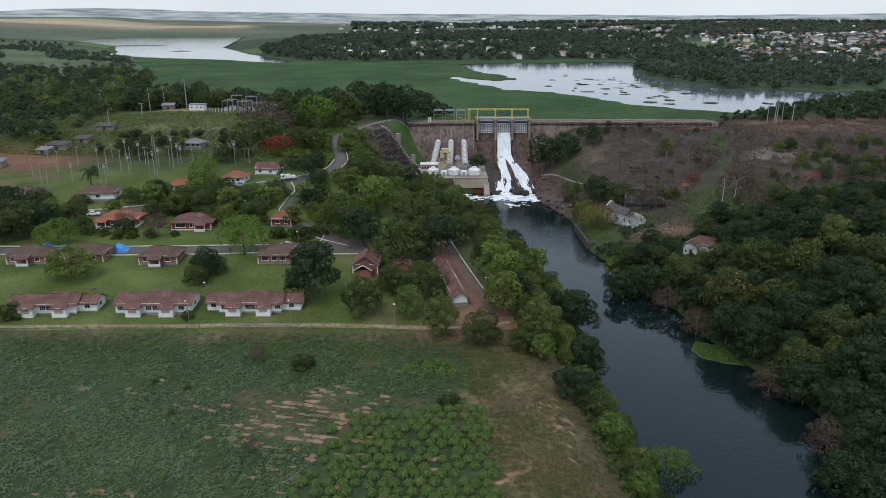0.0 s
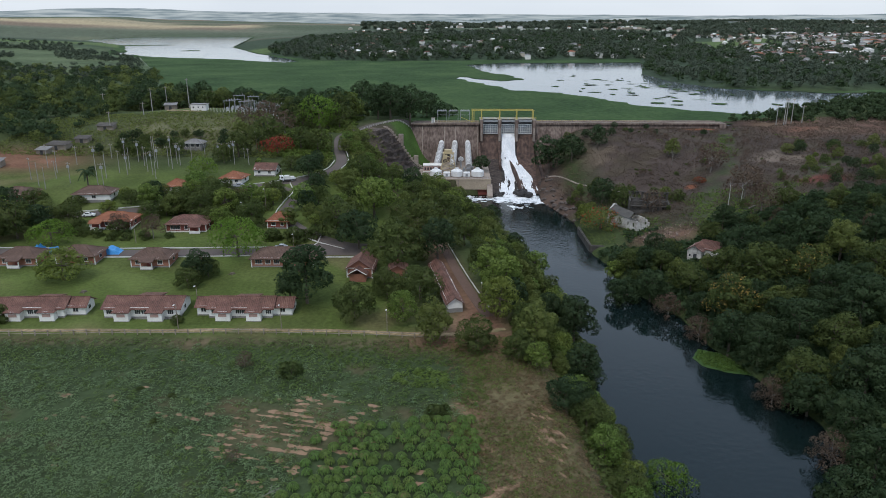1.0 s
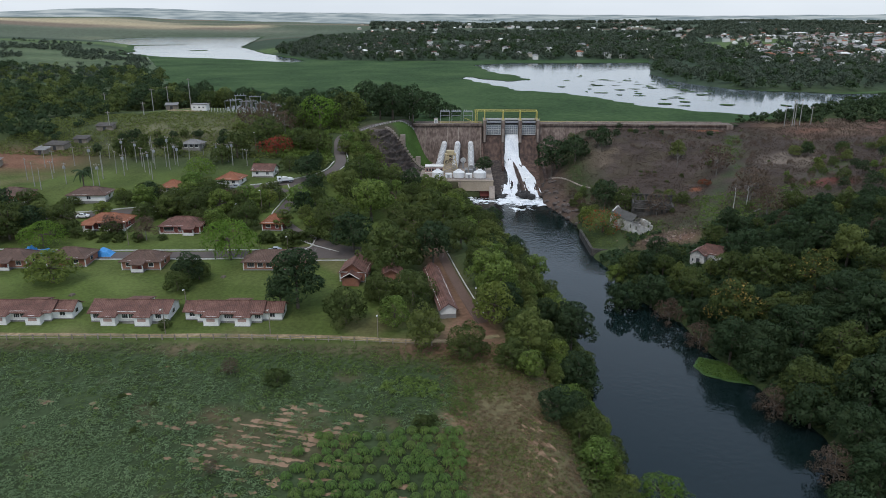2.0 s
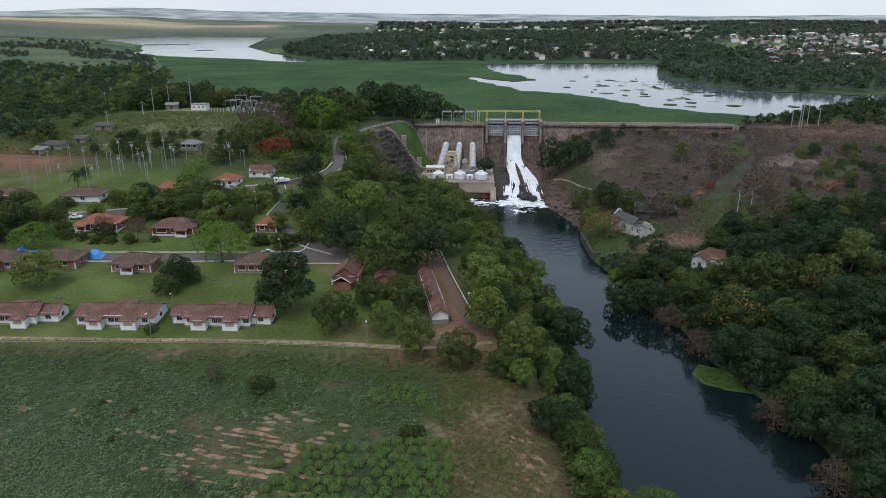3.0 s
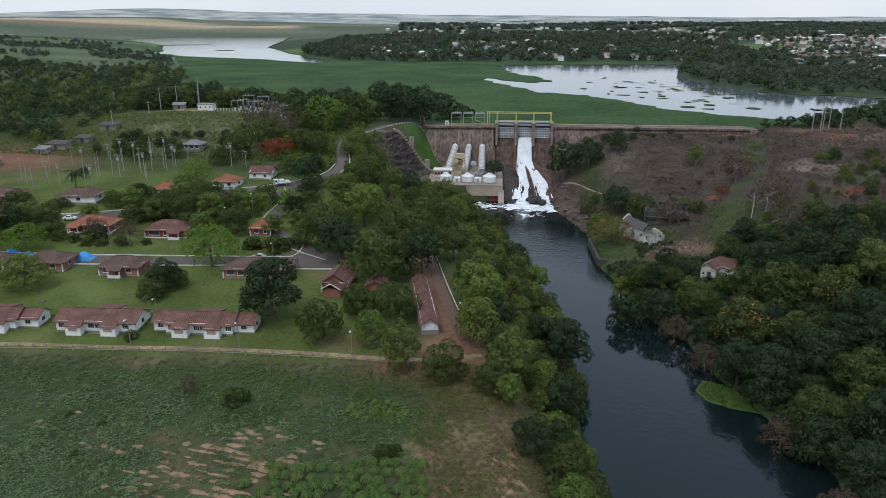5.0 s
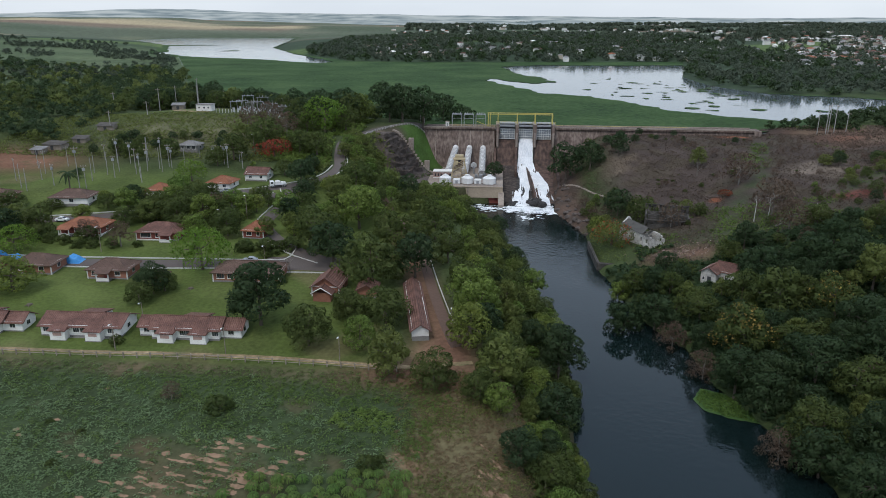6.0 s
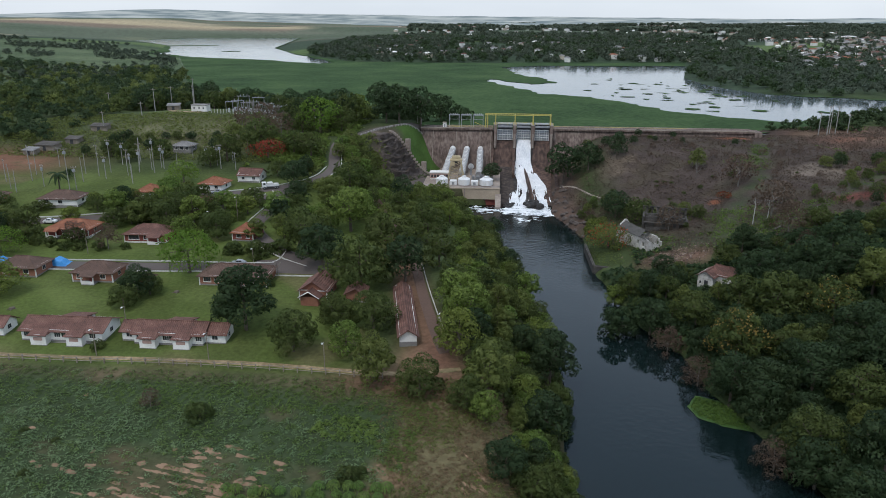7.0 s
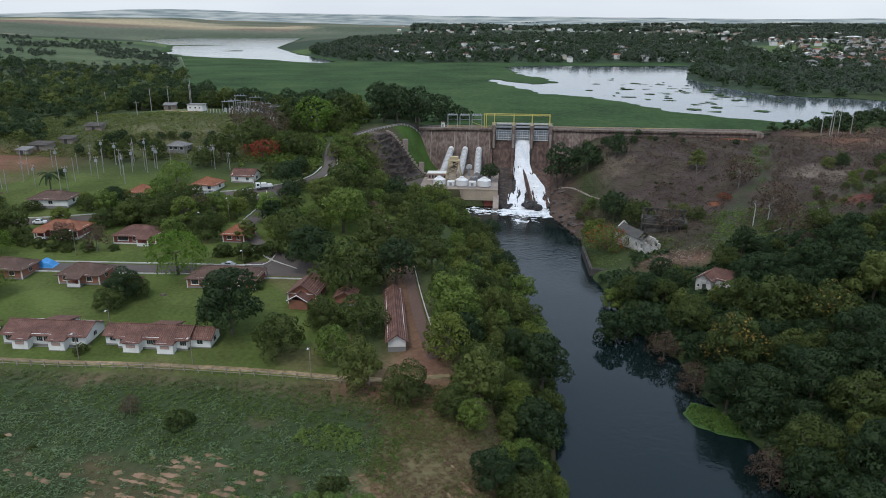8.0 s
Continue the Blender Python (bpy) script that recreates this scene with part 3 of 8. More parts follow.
def flat_fill(name, outer, holes, z, mat):
    from mathutils.geometry import delaunay_2d_cdt
    pts, faces = [], []
    for ring in [outer] + holes:
        faces.append(list(range(len(pts), len(pts) + len(ring))))
        pts += [Vector(p) for p in ring]
    v, _, f, *_ = delaunay_2d_cdt(pts, [], faces, 2 if holes else 1, 1e-4)
    me = mesh_from(name, [(p.x, p.y, z) for p in v], f, mat)
    bm = bmesh.new()
    bm.from_mesh(me)
    bmesh.ops.recalc_face_normals(bm, faces=bm.faces)
    if bm.faces and sum(fc.normal.z for fc in bm.faces) < 0:
        bmesh.ops.reverse_faces(bm, faces=bm.faces)
    bm.to_mesh(me)
    bm.free()
    return me


ry = np.arange(-300, 404, 4.0)
rl, rr = np.interp(ry, *RIVER_L) - 3.0, np.interp(ry, *RIVER_R) + 3.0
rl = np.where(ry > 349, 2.0, rl)
rv = np.concatenate([np.stack([rl + (rr - rl) * u, ry, np.full(ry.shape, RIVER_Z)], 1) for u in np.linspace(0, 1, 9)])
kk = np.arange(len(ry) * 9).reshape(9, len(ry))
keep_y = ry[:-1] < 349
rq = np.stack([kk[:-1, :-1], kk[1:, :-1], kk[1:, 1:], kk[:-1, 1:]], -1)[:, keep_y].reshape(-1, 4)
tagged(new("river_water", big_mesh("river_water", rv, rq, RIVER, True)), "dark slow river below the dam", "river", kind="structure")
tagged(new("lake_water", flat_fill("lake_water", [(-80, 406), (160, 406)] + [(x + (12 if x > 150 else -12 if x < -70 else 0), y + (14 if y > 620 else 0)) for x, y in SHORE[3:]], [], LAKE_Z - 0.12, LAKE)), "pale still reservoir behind the dam", "lake", kind="structure")
OPEN_EAST = [(22, 950), (65, 985), (160, 990), (262, 1010), (215, 800), (218, 690), (236, 626), (310, 588), (660, 640), (640, 606), (430, 580), (300, 536), (238, 488), (186, 455), (153, 479), (126, 509), (107, 560), (81, 591), (55, 605), (32, 665), (5, 729), (10, 752), (48, 700), (72, 716), (66, 760), (34, 838)]
OPEN_WEST = [(-224, 992), (-330, 1072), (-461, 1132), (-520, 1200), (-580, 1215), (-575, 1300), (-725, 1620), (-1020, 2026), (-980, 2330), (-650, 2400), (-455, 1540), (-350, 1290), (-212, 1030)]
mat_outer = [(-78, 409.5), (158, 409.5)] + [(x + (5 if x > 150 else -8 if x < -70 else 0), y + (10 if y > 620 else 0)) for x, y in SHORE[4:]]
mat_mesh = flat_fill("hyacinth_mat", mat_outer, [rough_ring(OPEN_EAST, 5.0, 7.0, 3), rough_ring(OPEN_WEST, 5.0, 16.0, 5)], LAKE_Z + 0.12, PLANT_MAT)
tagged(new("hyacinth_mat", mat_mesh), "green carpet of floating water hyacinth on the reservoir", "water plants", kind="stuff")

# ---- trees ----
def leaf_cards(centres, normals, size, rnd, stretch=1.5, three=False):
    """Kite-shaped leaf sprays, one quad each, turned about their normals."""
    k = len(centres)
    a = rnd.normal(size=(k, 3))
    nrm = normals + rnd.normal(scale=0.42, size=(k, 3))
    nrm /= np.linalg.norm(nrm, axis=1)[:, None]
    u = np.cross(nrm, a)
    u /= np.linalg.norm(u, axis=1)[:, None]
    v = np.cross(nrm, u)
    s = (size * rnd.uniform(0.6, 1.35, k))[:, None]
    droop = nrm * s * 0.18
    if three:
        verts = np.stack([centres - u * s * stretch * 0.5 - droop, centres + v * s * 0.6 + u * s * 0.1, centres + u * s * stretch * 0.42 - v * s * 0.35 - droop], 1).reshape(-1, 3)
        return verts, np.arange(3 * k).reshape(k, 3)[:, ::-1]
    verts = np.stack([centres - u * s * stretch * 0.5 - droop, centres + v * s * 0.42, centres + u * s * stretch * 0.5 - droop, centres - v * s * 0.42], 1).reshape(-1, 3)
    return verts, np.arange(4 * k).reshape(k, 4)


def soft_crown(me, outward, share=0.93):
    """Rounds the shading of leaf sprays towards the outside of their clump."""
    own = np.zeros(len(me.polygons) * 3, np.float32)
    me.polygons.foreach_get("normal", own)
    nrm = own.reshape(-1, 3) * (1 - share) + outward * share
    nrm /= np.linalg.norm(nrm, axis=1)[:, None]
    me.polygons.foreach_set("use_smooth", np.ones(len(me.polygons), bool))
    me.normals_split_custom_set_from_vertices(np.repeat(nrm, 3, axis=0).tolist())
    return me


def crown_points(rnd, n, radius, depth, lobes, base, flat=1.0, hollow=0.0):
    """Points with outward normals on a crown of many rounded clumps over an uneven dome."""
    cen, rad = [], []
    for i in range(lobes):
        a = i * 2.39996 + rnd.uniform(-0.4, 0.4)
        q = math.sqrt((i + 0.5) / lobes)
        r = radius * 0.72 * q * rnd.uniform(0.8, 1.12)
        up = depth * (0.62 * math.sqrt(max(0.05, 1 - q * q * 0.95)) + rnd.uniform(-0.10, 0.10)) * flat
        if rnd.uniform() < 0.28:
            up *= 0.35
        cen.append((r * math.cos(a), r * math.sin(a), base + up))
        rad.append(radius * rnd.uniform(0.20, 0.36))
    cen, rad = np.array(cen), np.array(rad)
    pick = rnd.integers(0, lobes, n * 2)
    d = rnd.normal(size=(n * 2, 3))
    d[:, 2] = d[:, 2] * 0.9 + 0.3
    d /= np.linalg.norm(d, axis=1)[:, None]
    p = cen[pick] + d * rad[pick][:, None] * rnd.uniform(0.86, 1.06, (n * 2, 1)) * np.array([1, 1, 0.78])
    inner = np.zeros(len(p), bool)
    for c, r in zip(cen, rad):
        inner |= np.linalg.norm((p - c) / np.array([1, 1, 0.78]), axis=1) < r * 0.72
    keep = np.nonzero(~inner)[0][:n]
    return p[keep], d[keep], cen, rad


def crown_core(cen, rad, rnd, share=0.72):
    """The closed leaf mass behind the sprays of far crowns: rough small domes, as loose triangles with outward normals."""
    bm = bmesh.new()
    bmesh.ops.create_cone(bm, segments=5, radius1=1.0, radius2=0.55, depth=1.0, cap_ends=True, cap_tris=True)
    bmesh.ops.triangulate(bm, faces=bm.faces)
    tri = np.array([[v.co for v in f.verts] for f in bm.faces if f.calc_center_median().z > -0.45])
    bm.free()
    out = tri.mean(axis=1)
    out /= np.linalg.norm(out, axis=1)[:, None]
    size = (rad * share)[:, None, None, None] * np.array([1, 1, 0.78])
    v = cen[:, None, None, :] + tri[None] * size * rnd.uniform(0.88, 1.08, (len(cen), len(tri), 1, 1))
    return v.reshape(-1, 3), np.tile(out, (len(cen), 1))


def limb_rods(rnd, cen, height_to_crown, girth, count):
    rows = [((0, 0, -0.6), (rnd.uniform(-0.2, 0.2), rnd.uniform(-0.2, 0.2), height_to_crown), girth, girth * 0.7)]
    top = rows[0][1]
    order = rnd.permutation(len(cen))[:count]
    for i in order:
        c = cen[i]
        mid = (top[0] + (c[0] - top[0]) * 0.5, top[1] + (c[1] - top[1]) * 0.5, top[2] + (c[2] - top[2]) * 0.35)
        rows.append((top, mid, girth * 0.5, girth * 0.32))
        rows.append((mid, tuple(c), girth * 0.32, girth * 0.10))
    return rows


def tree_kind(name, label, seed, leaf, radius, tall, clear, n, size, lobes=22, bark=BARK, flat=1.0, second=None, girth=0.3, dense=1.0):
    """One tree of unit build: trunk with limbs, and a crown of leaf sprays. Kept below the ground as the pattern for copies."""
    rnd = np.random.default_rng(seed)
    root = thing(name, pose(0, 0, 0), label, "tree")
    depth = tall - clear
    n, size, lobes = int(n * 1.95 * dense), size * 0.96 * (0.52 if dense == 1 else 0.64 if dense < 1 else 0.44), int(lobes * 1.6)
    p, d, cen, rad = crown_points(rnd, n, radius, depth, lobes, clear, flat)
    part("trunk", rods(limb_rods(rnd, cen, clear + depth * 0.25, girth, 6), 5), bark, root)
    v, q = leaf_cards(p, d, size, rnd, 1.45, True)
    part("crown", soft_crown(big_mesh("crown", v, q, leaf), d), leaf, root)
    if second:
        p2, d2, *_ = crown_points(rnd, n // 4, radius * 1.03, depth * 1.05, lobes, clear, flat)
        v, q = leaf_cards(p2, d2, size * 0.8, rnd, 1.4, True)
        part("blossom", soft_crown(big_mesh("blossom", v, q, second), d2), second, root)
    return root


def bare_kind(name, label, seed, radius, tall, mat):
    """A leafless tree of forking branches."""
    rnd = np.random.default_rng(seed)
    root = thing(name, pose(0, 0, 0), label, "tree")
    rows, twigs = [], []

    def grow(p, d, length, girth, level):
        e = p + d * length
        (rows if level < 2 else twigs).append((tuple(p), tuple(e), girth, girth * 0.6))
        if level < 4:
            for _ in range(3):
                nd = d + rnd.normal(scale=0.48, size=3) * np.array([radius / tall * 2, radius / tall * 2, 0.7])
                nd[2] = abs(nd[2]) * 0.8 + 0.12
                grow(e, nd / np.linalg.norm(nd), length * rnd.uniform(0.6, 0.85), girth * 0.55, level + 1)

    grow(np.array([0, 0, -0.4]), np.array([0.0, 0.0, 1.0]), tall * 0.30, 0.22, 0)
    part("trunk", rods(rows + twigs, 4), mat, root)
    return root


def palm_kind(seed):
    rnd = np.random.default_rng(seed)
    root = thing("palm_tree", pose(0, 0, 0), "tall palm with drooping feathery fronds on the lawn", "palm")
    part("trunk", rods([((0, 0, -0.3), (0.1, 0, 3.5), 0.28, 0.22), ((0.1, 0, 3.5), (0, 0, 6.6), 0.22, 0.26)], 8), BARK, root)
    for i in range(16):
        a, up = i * 2.4, rnd.uniform(-0.1, 0.9)
        vs, fs = [], []
        for k in range(7):
            u = k / 6
            r, z = 3.4 * u, 6.6 + 3.4 * u * up * 0.7 - 3.2 * u * u * (1.05 - 0.4 * up)
            w = 0.55 * math.sin(math.pi * min(0.97, 0.12 + u * 0.85))
            c, s = math.cos(a), math.sin(a)
            for sd in (-1, 0, 1):
                vs.append((r * c - s * w * sd, r * s + c * w * sd, z - abs(sd) * 0.28))
            if k:
                b = 3 * k
                fs += [(b - 3, b - 2, b + 1, b), (b - 2, b - 1, b + 2, b + 1)]
        part("frond", mesh_from("frond", vs, fs, LEAF["dark"]), None, root)
    return root


def kinds_of(dense):
    """The patterns for large trees (dense 1) and for small ones."""
    o = 0 if dense == 1 else 500 if dense < 1 else 900
    return {
        "dark": [tree_kind("broadleaf_tree", "dense dark green broadleaf tree", o + 11 + i, LEAF["dark"], 5.6 - 0.4 * i, 11.5 + i, 2.2 + 0.8 * i, 1500, 0.85, 24 + 2 * i, dense=dense) for i in range(2)],
        "mango": [tree_kind("mango_tree", "rounded deep green mango tree with a full crown", o + 21 + i, LEAF["mango"], 5.2 - 0.2 * i, 9.5 + 0.7 * i, 1.4, 1500, 0.75, 28 - 4 * i, dense=dense) for i in range(2)],
        "bright": [tree_kind("spreading_tree", "wide bright green umbrella-shaped tree", o + 31, LEAF["bright"], 6.2, 9.0, 2.2, 1900, 0.6, 34, flat=0.95, dense=dense)],
        "olive": [tree_kind("riverside_tree", "olive green tree with a loose crown", o + 41 + i, LEAF["olive"], 5.0 - 0.4 * i, 10.5 + i, 1.3 + 0.5 * i, 1300, 0.85, 20, dense=dense) for i in range(2)],
        "yellow": [tree_kind("flowering_tree", "tree with yellow-green blossom over dark leaves", o + 51, LEAF["mango"], 5.0, 11.0, 2.6, 900, 0.9, 20, second=LEAF["yellow"], dense=dense)] if dense >= 1 else [],
        "grey": [tree_kind("dry_tree", "half-bare grey brown tree", o + 61, LEAF["grey"], 4.0, 8.5, 1.6, 820, 0.5, 22, PALE_BARK, girth=0.16, dense=dense)],
        "red": [tree_kind("flame_tree", "flat-topped flame tree with red blossom", o + 71, LEAF["red"], 5.6, 6.6, 2.4, 800, 0.7, 26, flat=0.8, second=LEAF["mango"], dense=dense)],
        "ember": [tree_kind("flame_tree", "wide green flame tree with orange blossom by the ruin", o + 75, LEAF["olive"], 5.8, 6.8, 1.6, 1000, 0.7, 28, flat=0.85, second=LEAF["ember"], dense=dense)] if dense == 1 else [],
        "weed": [tree_kind("young_tree", "fresh green young tree", o + 81 + i, LEAF["weed"], 4.2 + 0.4 * i, 8.5 + i, 1.6, 1150, 0.75, 18 + 4 * i, dense=dense) for i in range(2)],
        "bush": [tree_kind("bush", "low dense green bush", o + 91, LEAF["mango"], 2.4, 2.8, 0.1, 420, 0.6, 12, girth=0.1, dense=dense)],
        "bare": [bare_kind("bare_tree", "leafless grey tree with forking branches", o + 95, 3.2, 8.0, PALE_BARK)] if dense == 1 else [],
    }


KINDS, SMALL, FINE = kinds_of(1.0), kinds_of(0.5), kinds_of(1.45)
PALM = palm_kind(5)
USED = set()
PATTERNS = [p for table in (KINDS, SMALL, FINE) for pats in table.values() for p in pats]


def plant(kind, x, y, scale, rnd, label="", group="", tall=1.0):
    """Sets a tree of a kind on the ground; the first of a pattern is the pattern itself."""
    pats = (FINE[kind] if y < 188 and scale > 0.5 else SMALL[kind] if scale < 0.78 or y > 262 else None) or KINDS[kind]
    pat = pats[rnd.randrange(len(pats))]
    m = pose(x, y, ground(x, y) - 0.15, 0, 0, rnd.uniform(0, 360)) @ Matrix.Diagonal((scale, scale, scale * tall, 1))
    if pat in USED:
        ob = copy_thing(pat, m)
        ob.matrix_basis = m
    else:
        USED.add(pat)
        ob = pat
        ob.matrix_world = m
    if group:
        ob["group"] = group
    if label:
        ob["label"] = label
    return ob


def woodland(name, label, spots, leaf, seed, n=130, size=1.7, core=True):
    """Far woods: many crowns of leaf sprays in one object. spots: x, y, crown radius, height."""
    rnd = np.random.default_rng(seed)
    vs, out = [], []
    for x, y, r, h in spots:
        p, d, cen, rad = crown_points(rnd, n, r, h * 0.85, 12, h * 0.12)
        v, q = leaf_cards(p, d, size * r / 5.0, rnd, 1.45, True)
        cv, cd = crown_core(cen[::2], rad[::2], rnd)
        foot = np.array([x, y, ground(x, y) - 0.5])
        vs.append(v[q.ravel()] + foot)
        out.append(d * 0.6 + np.array([0, 0, 0.5]))
        if core:
            vs.append(cv + foot), out.append(cd * 0.5 + np.array([0, 0, 0.6]))
    v = np.concatenate(vs)
    me = soft_crown(big_mesh(name, v, np.arange(len(v)).reshape(-1, 3), leaf), np.concatenate(out))
    return tagged(new(name, me), label, "trees", kind="stuff")

# ---- single trees: x, y, size ----
TREES = {}
TREES["mango"] = [(-19.7, 160.3, 1.19), (-12.8, 171.4, 1.0), (-4.4, 171.0, 1.2), (8.8, 146.2, 0.98), (-65.6, 176.8, 0.75), (-62.6, 184.1, 0.7), (-130.9, 212.0, 1.44), (-89.7, 239.5, 1.15), (-81.3, 234.4, 1.11), (-83.0, 251.5, 1.18), (-69.9, 241.4, 0.89), (-61.2, 224.3, 1.12), (-107.9, 241.2, 0.76), (-93.1, 234.5, 0.81), (-62.7, 289.9, 0.85), (-31.0, 213.5, 1.7), (-32.0, 276.5, 1.42), (-11.5, 192.0, 1.8), (-7.4, 213.5, 1.59), (0.8, 236.1, 1.6), (7.0, 207.3, 1.21), (12.0, 192.5, 1.0), (18.0, 141.5, 0.83), (29.6, 123.9, 0.91), (-93.1, 298.7, 0.99), (-77.3, 368.2, 1.76), (-70.2, 353.6, 1.46), (-53.4, 361.7, 1.6)]
TREES["mango"] += [(-55.3, 384.1, 2.19), (-56.0, 314.2, 1.41), (-64.2, 317.9, 1.33), (-88.8, 306.4, 1.51), (-79.7, 320.6, 1.87), (-128.5, 301.0, 1.04), (-116.0, 306.5, 1.04), (-139.0, 307.5, 0.96), (77.4, 300.5, 1.39), (126.8, 260.8, 1.11), (96.0, 206.4, 1.63), (83.7, 149.7, 1.34), (96.7, 160.7, 1.38), (123.7, 195.8, 1.5), (89.3, 214.8, 1.14), (76.1, 206.6, 1.23), (94.6, 245.3, 0.93), (78.3, 237.3, 0.81), (63.4, 232.3, 1.03), (-81.7, 241.3, 1.14), (-118.8, 220.5, 1.22), (-14.3, 174.4, 0.66)]
TREES["olive"] = [(-0.6, 150.0, 1.1), (-90.9, 234.0, 0.86), (21.7, 147.1, 1.28), (109.6, 346.6, 0.98), (120.7, 209.2, 1.49), (-90.3, 238.2, 0.89)]
TREES["bright"] = [(-94.6, 276.9, 1.11), (44.7, 118.9, 0.88), (-63.2, 358.9, 2.2), (-152.0, 236.0, 0.9)]
TREES["dark"] = [(-32.6, 168.0, 1.5), (-138.1, 217.3, 1.48), (-24.3, 204.7, 1.32), (-0.7, 196.7, 1.21), (35.5, 174.7, 1.31), (32.7, 148.1, 1.09), (25.0, 124.5, 0.76), (18.5, 167.0, 0.8), (-137.1, 274.0, 0.4), (-68.8, 369.5, 1.88), (-60.5, 385.9, 1.95), (-60.0, 504.8, 2.03), (-31.0, 398.6, 2.2), (-37.9, 398.6, 1.77), (-20.7, 406.0, 2.15), (-12.4, 436.9, 1.93), (-1.4, 448.0, 2.0), (-74.9, 368.1, 1.34), (53.0, 366.2, 1.88), (64.2, 364.3, 1.44), (77.0, 363.9, 1.11), (69.7, 310.9, 1.25), (106.6, 184.0, 1.31), (56.1, 208.6, 1.15), (65.0, 209.7, 1.23), (75.3, 172.1, 1.19), (81.4, 168.1, 1.18), (78.8, 162.6, 1.04), (82.3, 143.4, 1.18)]
TREES["dark"] += [(85.3, 131.1, 1.12), (93.1, 142.0, 1.3), (90.9, 169.2, 1.32), (107.6, 171.8, 1.38), (119.8, 221.4, 1.3), (110.4, 224.1, 1.29), (95.7, 223.7, 1.26), (67.9, 227.6, 0.88), (74.8, 112.4, 1.15), (82.7, 118.2, 1.15), (76.7, 105.2, 1.12), (-37.0, 168.7, 0.77), (-64.7, 182.4, 0.88), (-53.2, 278.9, 1.1), (-101.1, 245.4, 0.75)]
TREES["weed"] = [(32.0, 231.5, 1.3), (-8.1, 160.0, 1.0), (-73.8, 236.7, 1.38), (-89.1, 249.4, 1.18), (-100.9, 240.9, 1.16), (-63.2, 246.8, 1.04), (-69.6, 251.9, 0.97), (-22.7, 234.6, 1.84), (-23.3, 246.6, 1.56), (14.4, 180.5, 1.5), (16.8, 172.4, 1.59), (15.2, 162.6, 1.3), (21.3, 138.5, 0.84), (29.5, 156.8, 0.95), (31.2, 115.6, 0.96), (36.4, 115.5, 0.89), (-52.6, 392.6, 2.14), (59.2, 293.1, 1.12), (58.9, 232.2, 1.01), (-90.1, 256.1, 1.31), (-48.0, 243.1, 1.34)]
TREES["bush"] = [(-104.6, 158.5, 1.6), (-62.0, 158.4, 0.85), (-101.5, 217.1, 1.81), (-91.4, 212.2, 1.11), (-107.2, 214.3, 1.15), (-84.2, 213.5, 0.79), (-36.1, 191.4, 1.36), (-44.5, 210.9, 1.94), (-39.1, 215.0, 1.51), (-51.9, 212.4, 1.51), (-29.5, 134.6, 1.3), (0.6, 119.8, 0.95), (2.2, 121.0, 0.7), (-50.7, 125.6, 0.42), (-50.6, 116.8, 0.5), (-58.0, 128.0, 0.4), (-46.6, 213.4, 1.16), (-51.1, 212.5, 1.17), (-42.1, 215.5, 1.03), (-101.4, 211.3, 0.99), (-96.9, 211.6, 0.98)]
TREES["red"] = [(-72.6, 309.2, 1.47)]
TREES["bare"] = [(-100, 372, 1.3), (-94, 376, 1.4), (-88, 371, 1.3), (-82, 375, 1.4), (-90, 380, 1.2), (-78, 369, 1.2), (-104, 378, 1.1), (-96, 369, 1.2), (-34.6, 198.2, 0.63), (106.9, 336.3, 1.07)]
TREES["grey"] = [(-88.9, 212.6, 1.15), (-101.5, 217.2, 1.0), (-39.8, 137.2, 0.55), (-33.0, 105.6, 0.42), (129.0, 297.0, 1.3), (58.5, 331.0, 0.7), (66.0, 316.0, 0.6), (-86.0, 347.9, 2.16), (-97.6, 350.0, 1.46), (-76.3, 340.2, 1.82), (85.7, 286.8, 1.47), (120.3, 322.5, 2.08), (118.5, 278.6, 2.2), (118.2, 260.9, 1.75), (67.2, 198.3, 1.34), (70.7, 181.2, 1.25), (76.7, 148.4, 1.25), (78.1, 124.6, 1.33)]
TREES["yellow"] = [(106.5, 197.5, 1.4), (79.9, 185.8, 1.57)]
tree_rnd = random.Random(7)
for kind, spots in TREES.items():
    for x, y, s in spots:
        plant(kind, x, y, s, tree_rnd)
for x, y, k, s in ((-62, 261, "mango", 0.75), (-60.5, 249, "weed", 0.85), (-47.5, 262, "dark", 0.85), (-48, 274, "mango", 0.75), (-66.5, 264.5, "olive", 0.45), (-44.5, 250, "mango", 0.95), (-46.5, 240, "dark", 0.8), (-63, 236, "mango", 0.6), (-70, 243, "weed", 0.6)):
    plant(k, x, y, s, tree_rnd)
    TREES[k].append((x, y, s))
